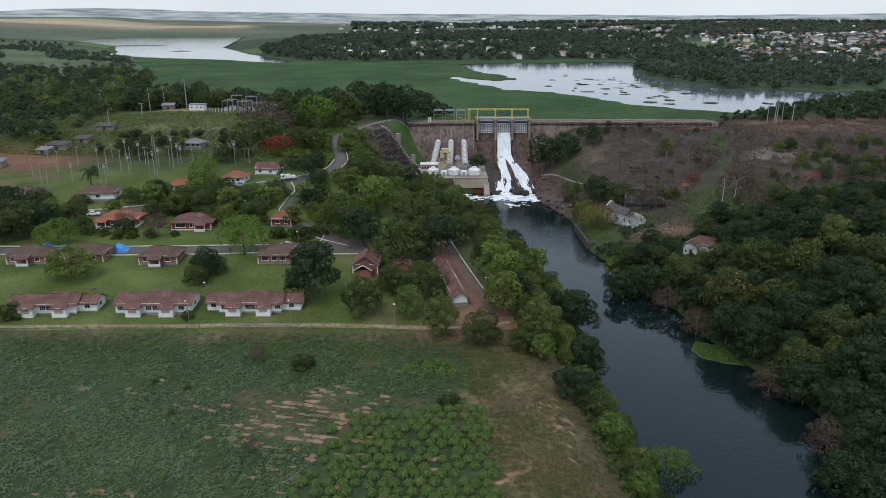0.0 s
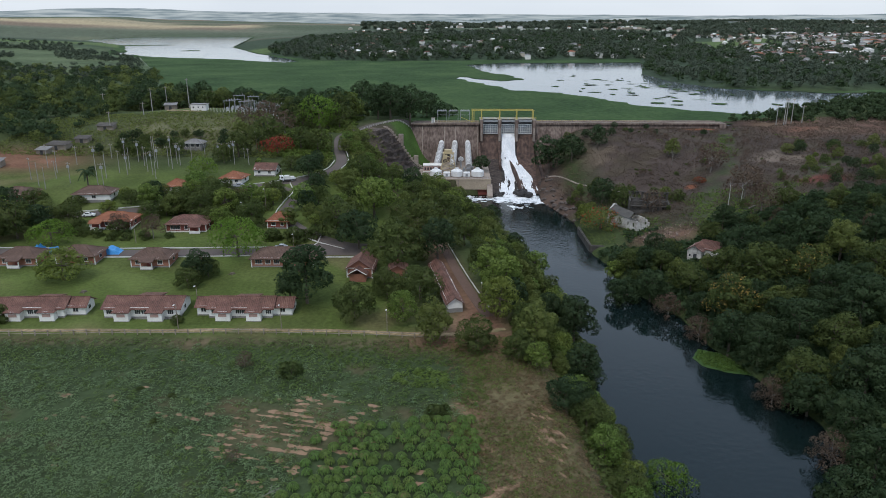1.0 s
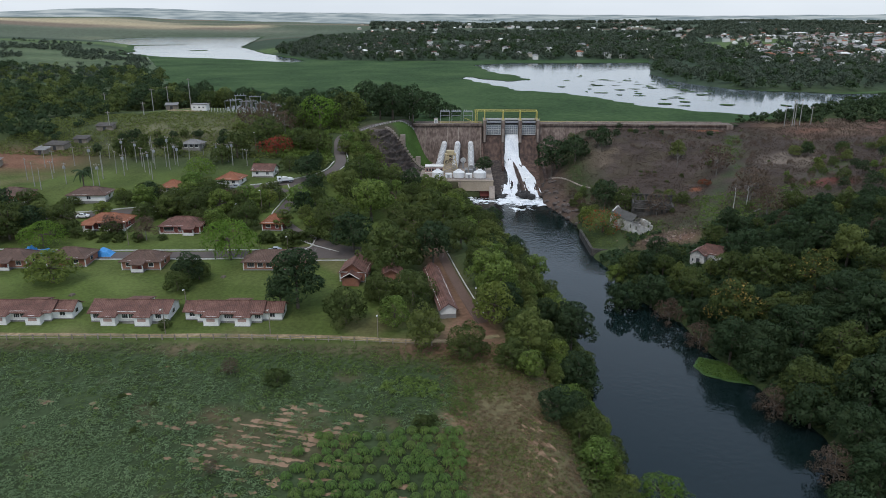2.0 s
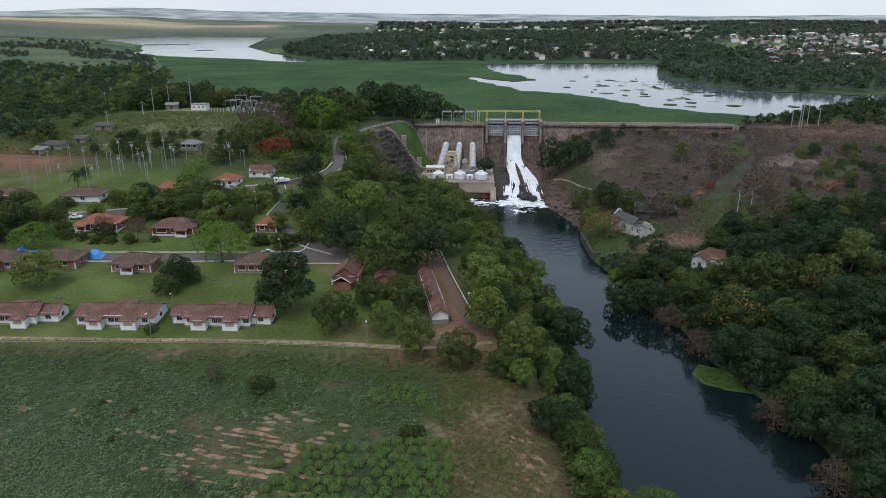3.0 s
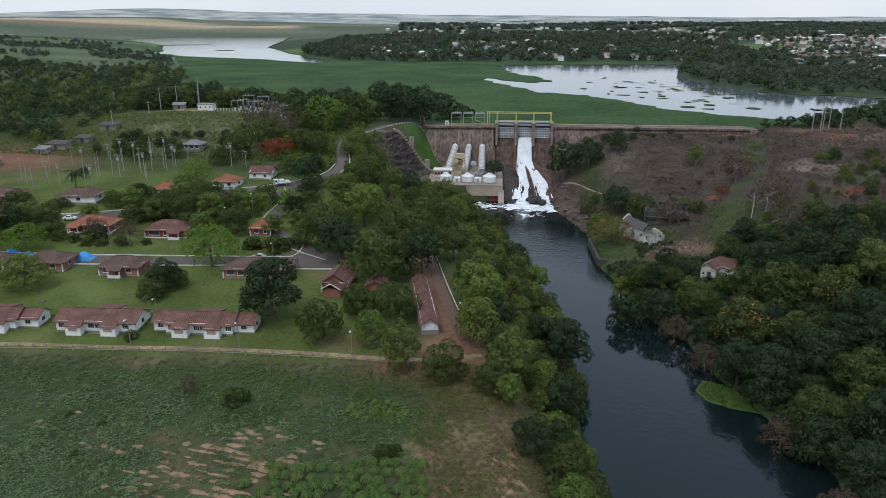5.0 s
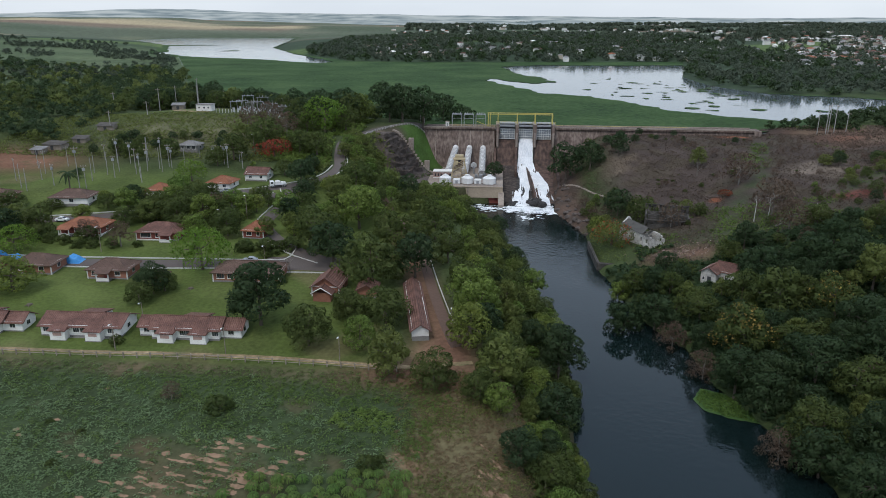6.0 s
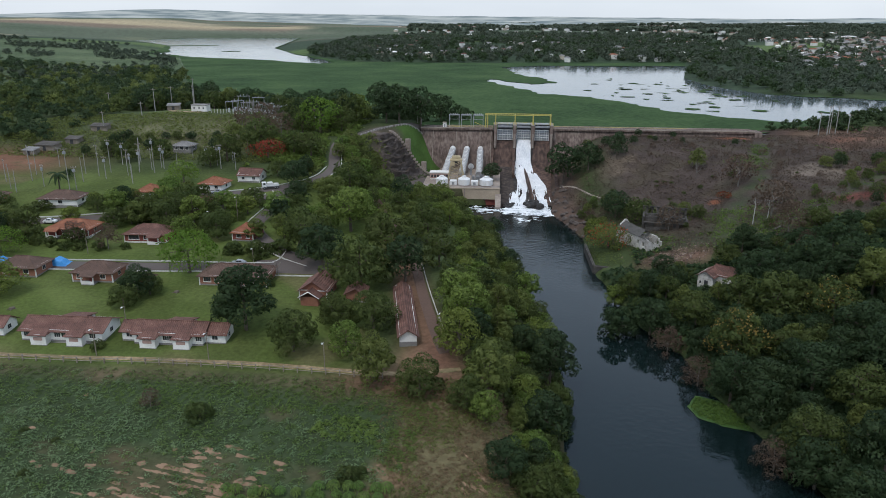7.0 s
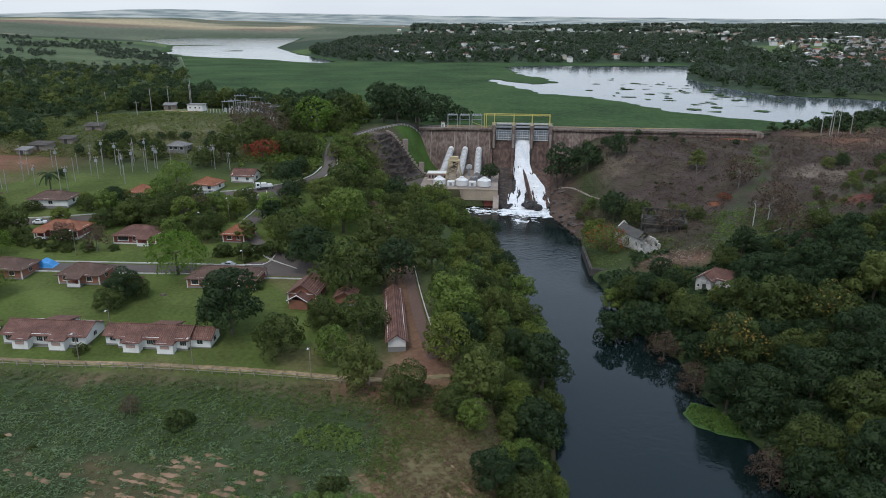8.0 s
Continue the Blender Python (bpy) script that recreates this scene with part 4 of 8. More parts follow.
for k, x, y, s, tall in (("bright", -58.4, 197.9, 1.4, 1.12), ("weed", -100.5, 181.0, 1.62, 0.72), ("bright", -117.0, 206.0, 1.15, 0.9), ("mango", -74.5, 227.5, 1.0, 0.8), ("weed", -111.0, 231.0, 0.9, 0.9), ("mango", -97.5, 231.5, 0.85, 0.9), ("olive", -129.0, 226.0, 1.0, 0.9), ("mango", -136.0, 208.0, 1.3, 0.9), ("mango", -144.0, 214.0, 1.3, 0.9), ("dark", -127.0, 217.0, 1.1, 0.9), ("mango", -126.5, 240.0, 0.8, 0.6), ("mango", -141.0, 240.0, 1.0, 0.8), ("weed", -112.5, 247.5, 0.7, 0.8), ("mango", -105.0, 251.0, 0.8, 0.8), ("bush", -112.0, 215.4, 1.2, 1.0), ("bush", -117.0, 216.0, 1.1, 1.0), ("mango", -82.0, 262.0, 0.9, 0.8), ("olive", -88.0, 266.0, 0.7, 0.8)):
    plant(k, x, y, s, tree_rnd, tall=tall)
    TREES[k].append((x, y, s))
PALM.matrix_world = pose(-130, 256.5, ground(-130, 256.5), 0, 0, 40)
TAKEN = [(x, y, s * 3.4) for spots in TREES.values() for x, y, s in spots]
CLEAR = [(-72, 281, 8), (-41, 284, 8), (-46, 305, 10), (-44, 288, 9), (-70, 302, 13), (-60, 290, 8), (70, 284, 17), (90, 236, 15), (79, 254, 12), (92, 262, 13), (86, 245, 9), (61, 268, 10), (88, 303, 13), (4, 372, 22), (-33, 378, 9), (-97.6, 257, 6), (-75, 256, 7), (-62, 268, 8), (-120, 282, 34), (-95, 300, 18), (62, 355, 18), (115, 300, 26), (82, 205, 0)]


def room(x, y, r):
    return not (54 < x < 68 and 255 < y < 286) and all((x - a) ** 2 + (y - b) ** 2 > (r + c) ** 2 for a, b, c in TAKEN) and all((x - a) ** 2 + (y - b) ** 2 > c * c for a, b, c in CLEAR)


def fill(x0, x1, y0, y1, count, rule, kinds, lo, hi, seed, group, gap=1.8):
    """Grows trees into the free room of a stretch of the plan."""
    rnd = random.Random(seed)
    made = 0
    for _ in range(count * 30):
        x, y = rnd.uniform(x0, x1), rnd.uniform(y0, y1)
        s = rnd.uniform(lo, hi)
        if made < count and rule(x, y) and room(x, y, s * gap):
            plant(rnd.choice(kinds), x, y, s, rnd, group=group, tall=rnd.uniform(0.85, 1.15))
            TAKEN.append((x, y, s * gap))
            made += 1
    return made


def bank_left(y):
    return float(np.interp(y, *RIVER_L))


def bank_right(y):
    return float(np.interp(y, *RIVER_R))


fill(10, 46, 70, 345, 150, lambda x, y: not (y > 316 and x > -6) and 1 < bank_left(y) - x < np.interp(y, (70, 130, 160, 200, 240, 345), (7.5, 8.5, 20, 24, 40, 50)), ("mango", "weed", "weed", "olive", "mango", "olive", "dark"), 0.45, 0.9, 3, "trees on the village bank")
fill(50, 190, 95, 262, 240, lambda x, y: x - bank_right(y) > 1.5 and x < 0.72 * y + 34 and y < 262 - 0.05 * x, ("dark", "dark", "mango", "dark", "olive", "dark", "grey", "mango"), 0.45, 0.95, 4, "trees on the wooded bank")
plant("ember", 62.5, 276.5, 1.55, tree_rnd)
plant("dark", 18.2, 369.5, 0.98, tree_rnd, "round dark tree on the powerhouse deck")
for x, y, k, s in ((-11, 258, "mango", 0.95), (-17, 264, "weed", 0.8), (-6, 252, "olive", 0.8), (-20, 274, "mango", 0.9), (-12, 272, "dark", 0.9), (-4, 262, "mango", 0.9), (-26, 283, "mango", 0.9), (-14, 283, "weed", 0.9)):
    plant(k, x, y, s, tree_rnd)
    TAKEN.append((x, y, s * 3.0))
plant("red", 112, 312, 0.6, tree_rnd)
for x, y, k, s in ((57, 318, "mango", 0.5), (60, 322, "olive", 0.55), (62.5, 327, "mango", 0.5), (64, 334, "weed", 0.45), (68, 326, "mango", 0.6), (72, 320, "olive", 0.6), (75, 313, "mango", 0.55), (80, 309, "dark", 0.6), (60, 308, "mango", 0.6), (63.5, 302, "olive", 0.6), (58.5, 297, "mango", 0.65), (94, 300, "olive", 0.7), (98, 295, "mango", 0.7), (91, 306, "mango", 0.55)):
    plant(k, x, y, s, tree_rnd)
    TAKEN.append((x, y, s * 3.0))
fill(60, 300, 262, 345, 60, lambda x, y: x - bank_right(y) > 2 and (x > 150 or x < 74) and x < 0.75 * y, ("mango", "dark", "grey", "olive"), 0.4, 0.8, 5, "trees on the cleared slope", 3.0)
fill(84, 185, 256, 340, 70, lambda x, y: x - bank_right(y) > 24 and x < 0.7 * y, ("bush", "bush", "weed", "mango", "grey"), 0.25, 0.55, 15, "bushes on the cleared slope", 3.0)
fill(70, 200, 285, 385, 45, lambda x, y: x - bank_right(y) > 14, ("grey",), 0.28, 0.6, 35, "dry bushes on the cleared slope", 2.4)
fill(-75, -12, 222, 345, 60, lambda x, y: bank_left(y) - x > 14 and not (-66 < x < -44 and y > 225), ("weed", "olive", "weed", "mango", "olive"), 0.6, 1.0, 6, "trees above the powerhouse")
fill(-104, -58, 232, 262, 16, lambda x, y: abs(y - np.interp(x, (-104, -86, -68, -59), (237, 246, 258, 268))) > 5, ("mango", "weed", "olive"), 0.35, 0.6, 18, "trees between the houses", 2.4)
fill(-66, -46, 284, 300, 8, lambda x, y: abs(x + 45) > 5, ("mango", "dark"), 0.5, 0.8, 19, "trees by the upper road", 2.2)
fill(-150, -92, 306, 330, 24, lambda x, y: not (-118 < x < -104 and y < 322), ("dark", "mango", "dark"), 0.35, 0.6, 20, "hedge trees behind the yard", 2.0)
fill(-44, 16, 282, 344, 70, lambda x, y: bank_left(y) - x > 2 and x < 3 + 0.35 * (332 - y) and not (x < -30 and y > 330), ("weed", "olive", "weed", "olive", "mango"), 0.8, 1.15, 16, "trees in front of the powerhouse")


fill(54, 150, 376, 399, 26, lambda x, y: True, ("dark", "mango", "bush", "bush", "grey"), 0.3, 0.55, 9, "bushes at the foot of the dam", 2.4)
fill(-60, -24, 410, 440, 12, lambda x, y: x < -30 or y > 418, ("dark", "dark", "mango"), 0.9, 1.3, 10, "trees at the dam's end", 2.6)


# ---- woods too many to count ----
fill(-178, -56, 399, 440, 44, lambda x, y: on_grid(GD, x, y) < -1.0 and not (-168 < x < -98 and y < 404), ("dark", "mango", "dark", "olive", "mango"), 1.1, 1.6, 33, "trees along the near lake shore", 2.2)

def spots_in(x0, x1, y0, y1, count, rule, lo, hi, seed, space=1.15):
    """Crowns that stand clear of one another: x, y, crown radius, height."""
    rnd = random.Random(seed)
    out, cells = [], {}
    for _ in range(count * 14):
        if len(out) >= count:
            break
        x, y = rnd.uniform(x0, x1), rnd.uniform(y0, y1)
        r = rnd.uniform(lo, hi)
        i, j = int(x // (hi * 2)), int(y // (hi * 2))
        if any((x - a) ** 2 + (y - b) ** 2 < (space * (r + c) * 0.62) ** 2 for u in (-1, 0, 1) for v in (-1, 0, 1) for a, b, c in cells.get((i + u, j + v), ())):
            continue
        if rule(x, y):
            cells.setdefault((i, j), []).append((x, y, r))
            out.append((x, y, r, min(14.0, r * rnd.uniform(1.5, 2.1))))
    return out


def dry(x, y, margin=6.0):
    return on_grid(GD, x, y) < -margin


def west_wood(x, y):
    return x < -22 and dry(x, y, 4) and x > -0.78 * y - 30 and not (-175 < x < -96 and 312 < y < 402) and not (-215 < x < -40 and y < 318) and not (x > -75 and y < 425)


W = spots_in(-520, -22, 290, 760, 700, lambda x, y: west_wood(x, y) and bumps(np.array(x), np.array(y), 26.0, 3.0) > -0.70, 2.6, 7.2, 21, 1.0)
W3 = spots_in(-300, -42, 402, 520, 110, lambda x, y: dry(x, y, 3) and not (-165 < x < -85 and y < 425) and y < 0.9 * -x + 400, 4.8, 7.0, 29)
woodland("woodland", "tall trees along the near lake shore", W3, LEAF["mango"], 40, 260, 0.9)
W += spots_in(-330, -150, 296, 540, 210, lambda x, y: west_wood(x, y) and not (x > -215 and y < 330), 3.4, 5.6, 28, 1.4)
for k, (leaf, lab) in enumerate((("dark", "dark wooded hill beside the reservoir"), ("mango", "green woods beside the reservoir"), ("dark", "dense dark woods beside the reservoir"), ("dark", "bluish dark woods beside the reservoir"), ("dark", "dark woods above the yard"), ("mango", "mixed woods beside the reservoir"), ("olive", "paler woods beside the reservoir"))):
    woodland("woodland", lab, W[k::7], LEAF[leaf], 31 + k, 280, 0.72)
# most woods from here outward take the leaf colour with haze in it
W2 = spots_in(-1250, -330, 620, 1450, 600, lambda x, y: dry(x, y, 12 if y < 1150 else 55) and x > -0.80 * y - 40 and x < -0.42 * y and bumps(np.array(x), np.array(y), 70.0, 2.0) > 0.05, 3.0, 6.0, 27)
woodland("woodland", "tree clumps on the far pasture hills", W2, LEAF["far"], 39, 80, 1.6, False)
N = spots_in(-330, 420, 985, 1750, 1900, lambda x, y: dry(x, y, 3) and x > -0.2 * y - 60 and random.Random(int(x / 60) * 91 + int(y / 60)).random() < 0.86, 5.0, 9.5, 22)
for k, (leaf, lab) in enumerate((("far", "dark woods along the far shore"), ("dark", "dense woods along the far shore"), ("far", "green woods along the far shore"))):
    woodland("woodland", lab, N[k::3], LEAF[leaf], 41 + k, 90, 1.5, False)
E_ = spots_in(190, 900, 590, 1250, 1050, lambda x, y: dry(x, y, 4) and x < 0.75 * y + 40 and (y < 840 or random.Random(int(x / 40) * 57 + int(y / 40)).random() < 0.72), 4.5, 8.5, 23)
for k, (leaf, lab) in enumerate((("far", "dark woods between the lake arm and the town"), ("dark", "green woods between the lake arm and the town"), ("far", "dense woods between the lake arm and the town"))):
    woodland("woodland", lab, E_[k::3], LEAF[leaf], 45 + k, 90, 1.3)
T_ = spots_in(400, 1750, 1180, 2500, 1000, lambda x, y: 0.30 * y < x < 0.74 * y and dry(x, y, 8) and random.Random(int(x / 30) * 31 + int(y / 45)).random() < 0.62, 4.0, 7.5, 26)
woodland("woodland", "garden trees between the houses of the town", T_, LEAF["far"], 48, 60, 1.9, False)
P_ = spots_in(150, 470, 412, 575, 230, lambda x, y: dry(x, y, 2) and x < 0.72 * y + 30 and x > 158 and y > 416, 3.2, 5.5, 24)
woodland("woodland", "trees along the near shore of the lake arm", P_, LEAF["dark"], 37, 240, 1.0)
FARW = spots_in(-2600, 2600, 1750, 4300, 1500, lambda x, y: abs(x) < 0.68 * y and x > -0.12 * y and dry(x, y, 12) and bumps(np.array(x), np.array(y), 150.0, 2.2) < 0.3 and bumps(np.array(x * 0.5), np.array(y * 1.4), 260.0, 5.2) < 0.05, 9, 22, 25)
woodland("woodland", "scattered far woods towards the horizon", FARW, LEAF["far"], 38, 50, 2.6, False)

# patterns that no place asked for are taken away again
for pat in PATTERNS:
    if pat not in USED:
        for o in (*pat.children_recursive, pat):
            bpy.data.objects.remove(o)

# ---- dam ----
def streaked(name, colours, scale=0.35):
    """Old concrete with water stains running down it."""
    m = material(name, colours, 0.09, 0.22, rough=0.9, bump=0.3, coords="World", stops=(0.38, 0.62))
    n, l = m.node_tree.nodes, m.node_tree.links
    geo = n.new("ShaderNodeNewGeometry")
    mp = n.new("ShaderNodeMapping")
    mp.inputs["Scale"].default_value = (scale, scale, scale * 0.035)
    l.new(geo.outputs["Position"], mp.inputs["Vector"])
    for t in [t for t in n if t.type == "TEX_NOISE"][:1]:
        t.inputs["Scale"].default_value = 2.4
        l.new(mp.outputs["Vector"], t.inputs["Vector"])
    return m


DAM_WALL = streaked("stained_dam_concrete", ((0.075, 0.055, 0.046), (0.138, 0.102, 0.086), (0.215, 0.168, 0.142)), 0.45)
CHUTE = streaked("rusty_chute_concrete", ((0.040, 0.029, 0.025), (0.080, 0.052, 0.042), (0.135, 0.088, 0.070)), 0.3)
FALL = streaked("falling_white_water", ((0.60, 0.63, 0.66), (0.72, 0.74, 0.76), (0.84, 0.85, 0.86)), 0.9)
WET_CHUTE = streaked("wet_dark_chute", ((0.018, 0.017, 0.017), (0.042, 0.038, 0.036), (0.085, 0.075, 0.068)), 0.4)
DAMP_CHUTE = streaked("damp_chute", ((0.026, 0.022, 0.020), (0.055, 0.043, 0.038), (0.10, 0.080, 0.068)), 0.4)
GATE = material("gate_steel", ((0.20, 0.22, 0.24), (0.36, 0.39, 0.41)), 0.5, 4, rough=0.6, bump=0.1)


def prism(profile, x0, x1):
    """A solid with a profile of (y, z) drawn along x."""
    bm = bmesh.new()
    a = [bm.verts.new((x0, y, z)) for y, z in profile]
    b = [bm.verts.new((x1, y, z)) for y, z in profile]
    k = len(profile)
    bm.faces.new(a), bm.faces.new(b[::-1])
    for i in range(k):
        bm.faces.new((a[i], b[i], b[(i + 1) % k], a[(i + 1) % k]))
    bmesh.ops.recalc_face_normals(bm, faces=bm.faces)
    return bm


CREST = 14.2
dam = thing("dam", pose(0, 0, 0), "old stained concrete gravity dam with three spillway gates", "dam")
for x0, x1, top in ((-20, -7.6, CREST - 0.2), (-7.56, 18.2, CREST), (49.6, 92, CREST + 0.3), (92.04, 152, CREST + 0.3)):
    part("dam_wall", prism([(411, -10), (411, top - 1.0), (404, top - 1.0), (402.6, top - 4), (394.5, -9.5 if x0 < 0 else -8)], x0, x1), DAM_WALL, dam)
    part("crest_slab", boxes((x0, x1, 402.8, 411.4, top - 1.0, top - 0.1), bevel=0.06), DAM_WALL, dam)
    part("parapet", boxes((x0, x1, 402.9, 403.2, top - 0.1, top + 0.45), (x0, x1, 410.9, 411.2, top - 0.1, top + 0.45)), CONCRETE, dam)
part("abutment", prism([(412, 2), (412, 14.3), (402.7, 14.3), (402.4, 10.5), (398, 2)], 152.04, 155.5), DAM_WALL, dam)
for x in (-13.5, -1.2, 5.0, 11.4, 17.2):
    part("joint_rib", prism([(403.2, 12.6), (402.4, 10.2), (394.3, -9.0), (395.2, -9.0)], x - 0.18, x + 0.18), CONCRETE, dam)
PIERS = (19.4, 29.5, 38.9, 48.5)
for x in PIERS:
    pier = part("pier", prism([(411, -8), (411, 16.2), (399.5, 16.2), (398.4, 12), (398.2, 5.2), (400.0, 2.6), (396, -8)], x - 0.8, x + 0.8), DAM_WALL, dam)
    part("pier_cap", boxes((x - 0.95, x + 0.95, 399.4, 411, 16.2, 16.6), bevel=0.08), CONCRETE, pier)
    part("pier_nose", rods([((x, 398.4, 5.0), (x, 398.4, 12.2), 0.6)], 8), CONCRETE, pier)
OGEE = ((403.6, 8.3), (402.2, 8.1), (400.2, 6.6), (398.4, 3.6), (396.4, -0.6), (393.4, -4.2), (388, -7.2), (378, -9.6), (364, -12.0), (350, -14.4), (344, -15.4))
for i in range(3):
    x0, x1 = PIERS[i] + 1.15, PIERS[i + 1] - 1.15
    part("chute", prism([*OGEE, (344, -18), (408, -18), (408, 8.0)], x0 - 1.4, x1 + 1.4), WET_CHUTE if i == 1 else CHUTE, dam)
    if i == 0:
        part("wet_apron", prism([(y_, z_ + 0.05) for y_, z_ in OGEE[5:]] + [(344, -17.5), (393, -17.5)], x0 - 1.0, x1 + 1.0), DAMP_CHUTE, dam, "dark wet slab at the foot of the dry chute")
    gate = part("gate", prism([(402.9, 8.2), (402.3, 10.0), (402.2, 12), (402.6, 13.8), (402.9, 13.8), (402.5, 12), (402.6, 10), (403.2, 8.2)], x0, x1), GATE, dam, "grey steel lattice gate")
    for k in range(5):
        part("gate_beam", boxes((x0, x1, 401.75, 402.25, 8.6 + k * 1.25, 8.85 + k * 1.25)), WHITE_METAL, gate)
    w = (x1 - x0) / 6
    for k in range(7):
        part("gate_rib", boxes((x0 + k * w - 0.10, x0 + k * w + 0.10, 401.6, 402.2, 8.4, 13.8)), WHITE_METAL, gate)
    for k in range(6):
        for j in range(2):
            a, b = (x0 + k * w, x0 + (k + 1) * w) if (k + j) % 2 else (x0 + (k + 1) * w, x0 + k * w)
            part("gate_brace", rods([((a, 401.8, 8.7 + j * 2.5), (b, 401.8, 11.1 + j * 2.5), 0.08)], 4), GATE, gate)
    # added dark sheet draws the shade of the recess above the gate
    part("breast_wall", boxes((x0, x1, 405.2, 406.0, 13.4, 16.2)), DARK_METAL, dam)
    part("service_bridge", boxes((x0, x1, 399.9, 400.7, 15.3, 16.2), (x0, x1, 403.6, 410.0, 16.25, 16.6)), STEEL, dam)
for z in (17.3, 17.9):
    part("bridge_rail", rods([((18.4, 399.6, z), (49.4, 399.6, z), 0.05)], 4), YELLOW, dam)
for k in range(22):
    part("rail_post", rods([((18.4 + k * 1.476, 399.6, 16.7), (18.4 + k * 1.476, 399.6, 17.9), 0.05)], 4), YELLOW, dam)
# training walls beside the chutes
for x, y1, z1 in ((18.2, 352, -9.5), (29.3, 384, -5.5), (50.2, 362, -8.0)):
    part("training_wall", prism([(398, 4.5), (396, 1.5), (392, -1.5), (y1, z1), (y1, -16), (398, -16)], x - 0.6, x + 0.6), CHUTE, dam)
divider = bmesh.new()
for i in range(13):
    u = i / 12
    x, y, z = 34.9 + 3.6 * u, 391.5 - 36.5 * u, -4.4 - 7.4 * u + 1.9 * math.sin(math.pi * u) + 0.25 * noise.noise((u * 9, 0, 3))
    w = 0.25 + 1.35 * u
    ring = [divider.verts.new(p) for p in ((x - w, y, z - 6), (x - 0.15 - 0.25 * u, y, z - 0.15), (x + 0.1 + 0.3 * u, y, z), (x + w, y, z - 6))]
    if i:
        for k in range(3):
            divider.faces.new((prev[k], prev[k + 1], ring[k + 1], ring[k]))
    else:
        divider.faces.new(ring)
    prev = ring
divider.faces.new(prev[::-1])
bmesh.ops.recalc_face_normals(divider, faces=divider.faces)
part("splitter_wall", divider, CHUTE, dam, "dark wedge-shaped splitter wall in the chute")

# gantry over the gates
gantry = thing("gantry", pose(0, 0, 0), "yellow painted steel gantry over the spillway gates", "gantry")
for x in (19.4, 29.5, 38.9, 47.9):
    for y in (400.6, 406.0):
        part("post", boxes((x - 0.19, x + 0.19, y - 0.19, y + 0.19, 16.6, 21.3)), YELLOW, gantry)
    part("cross_beam", boxes((x - 0.2, x + 0.2, 400.3, 406.4, 21.0, 21.5)), YELLOW, gantry)
    part("brace", rods([((x, 400.6, 19.0), (x, 403.2, 21.0), 0.12), ((x, 406.0, 19.0), (x, 403.4, 21.0), 0.12)], 4), YELLOW, gantry)
for y in (400.6, 406.0):
    part("runway_beam", boxes((13.8, 48.4, y - 0.14, y + 0.14, 21.4, 21.75)), YELLOW, gantry)
for x in (14.2, 15.2):
    part("post", boxes((x - 0.2, x + 0.2, 403.8, 404.2, 14.1, 21.5)), YELLOW, gantry)

# electric bays on the crest
for i in range(3):
    x0 = -5.2 + i * 6.35
    bay = thing("switch_bay", pose(x0, 404.4, 14.1), "grey steel portal with insulators on the dam crest", "electrical frame", "electric bays on the crest")
    for x in (0.1, 5.2):
        for y in (-0.2, 3.2):
            part("post", boxes((x - 0.10, x + 0.10, y - 0.10, y + 0.10, 0, 6.6)), STEEL, bay)
    part("beam", boxes((0, 5.3, -0.25, 0.0, 6.5, 6.75)), STEEL, bay)
    part("beam", boxes((0, 5.3, 3.05, 3.3, 6.5, 6.75)), STEEL, bay)
    part("beam", boxes((0, 5.3, -0.2, 0.0, 4.45, 4.6)), STEEL, bay)
    for x in (0.0, 5.1):
        part("side_beam", boxes((x, x + 0.22, -0.3, 3.3, 6.4, 6.75)), STEEL, bay)
    for k in range(4):
        x = 0.8 + k * 1.2
        ins = part("insulator", rods([((x, 1.4, 6.7), (x, 1.4, 7.5), 0.22, 0.16)], 6), CERAMIC, bay)
    part("switch", boxes((0.6, 4.8, 1.2, 1.7, 6.55, 6.75)), STEEL, bay)
part("railing", rods([((-5.2, 403.0, 15.4), (18, 403.0, 15.4), 0.06), ((-5.2, 403.0, 14.9), (18, 403.0, 14.9), 0.06)], 4), YELLOW, dam)
part("railing", rods([((50, 403.0, 15.7), (118, 403.0, 15.7), 0.07)], 4), YELLOW, dam)
part("stay", rods([((8, 403.6, 17.4), (14, 403.6, 15.0), 0.12)], 5), YELLOW, dam)
kiosk = thing("crest_kiosk", pose(-7.6, 405, CREST), "small white control kiosk on the dam crest", "kiosk")
part("body", boxes((-0.9, 0.9, -0.9, 0.9, 0, 2.5)), WHITE_WALL, kiosk)
part("roof", boxes((-1.1, 1.1, -1.1, 1.1, 2.5, 2.7)), CONCRETE, kiosk)
part("door", boxes((-0.4, 0.4, -0.95, -0.9, 0, 1.9)), STEEL, kiosk)


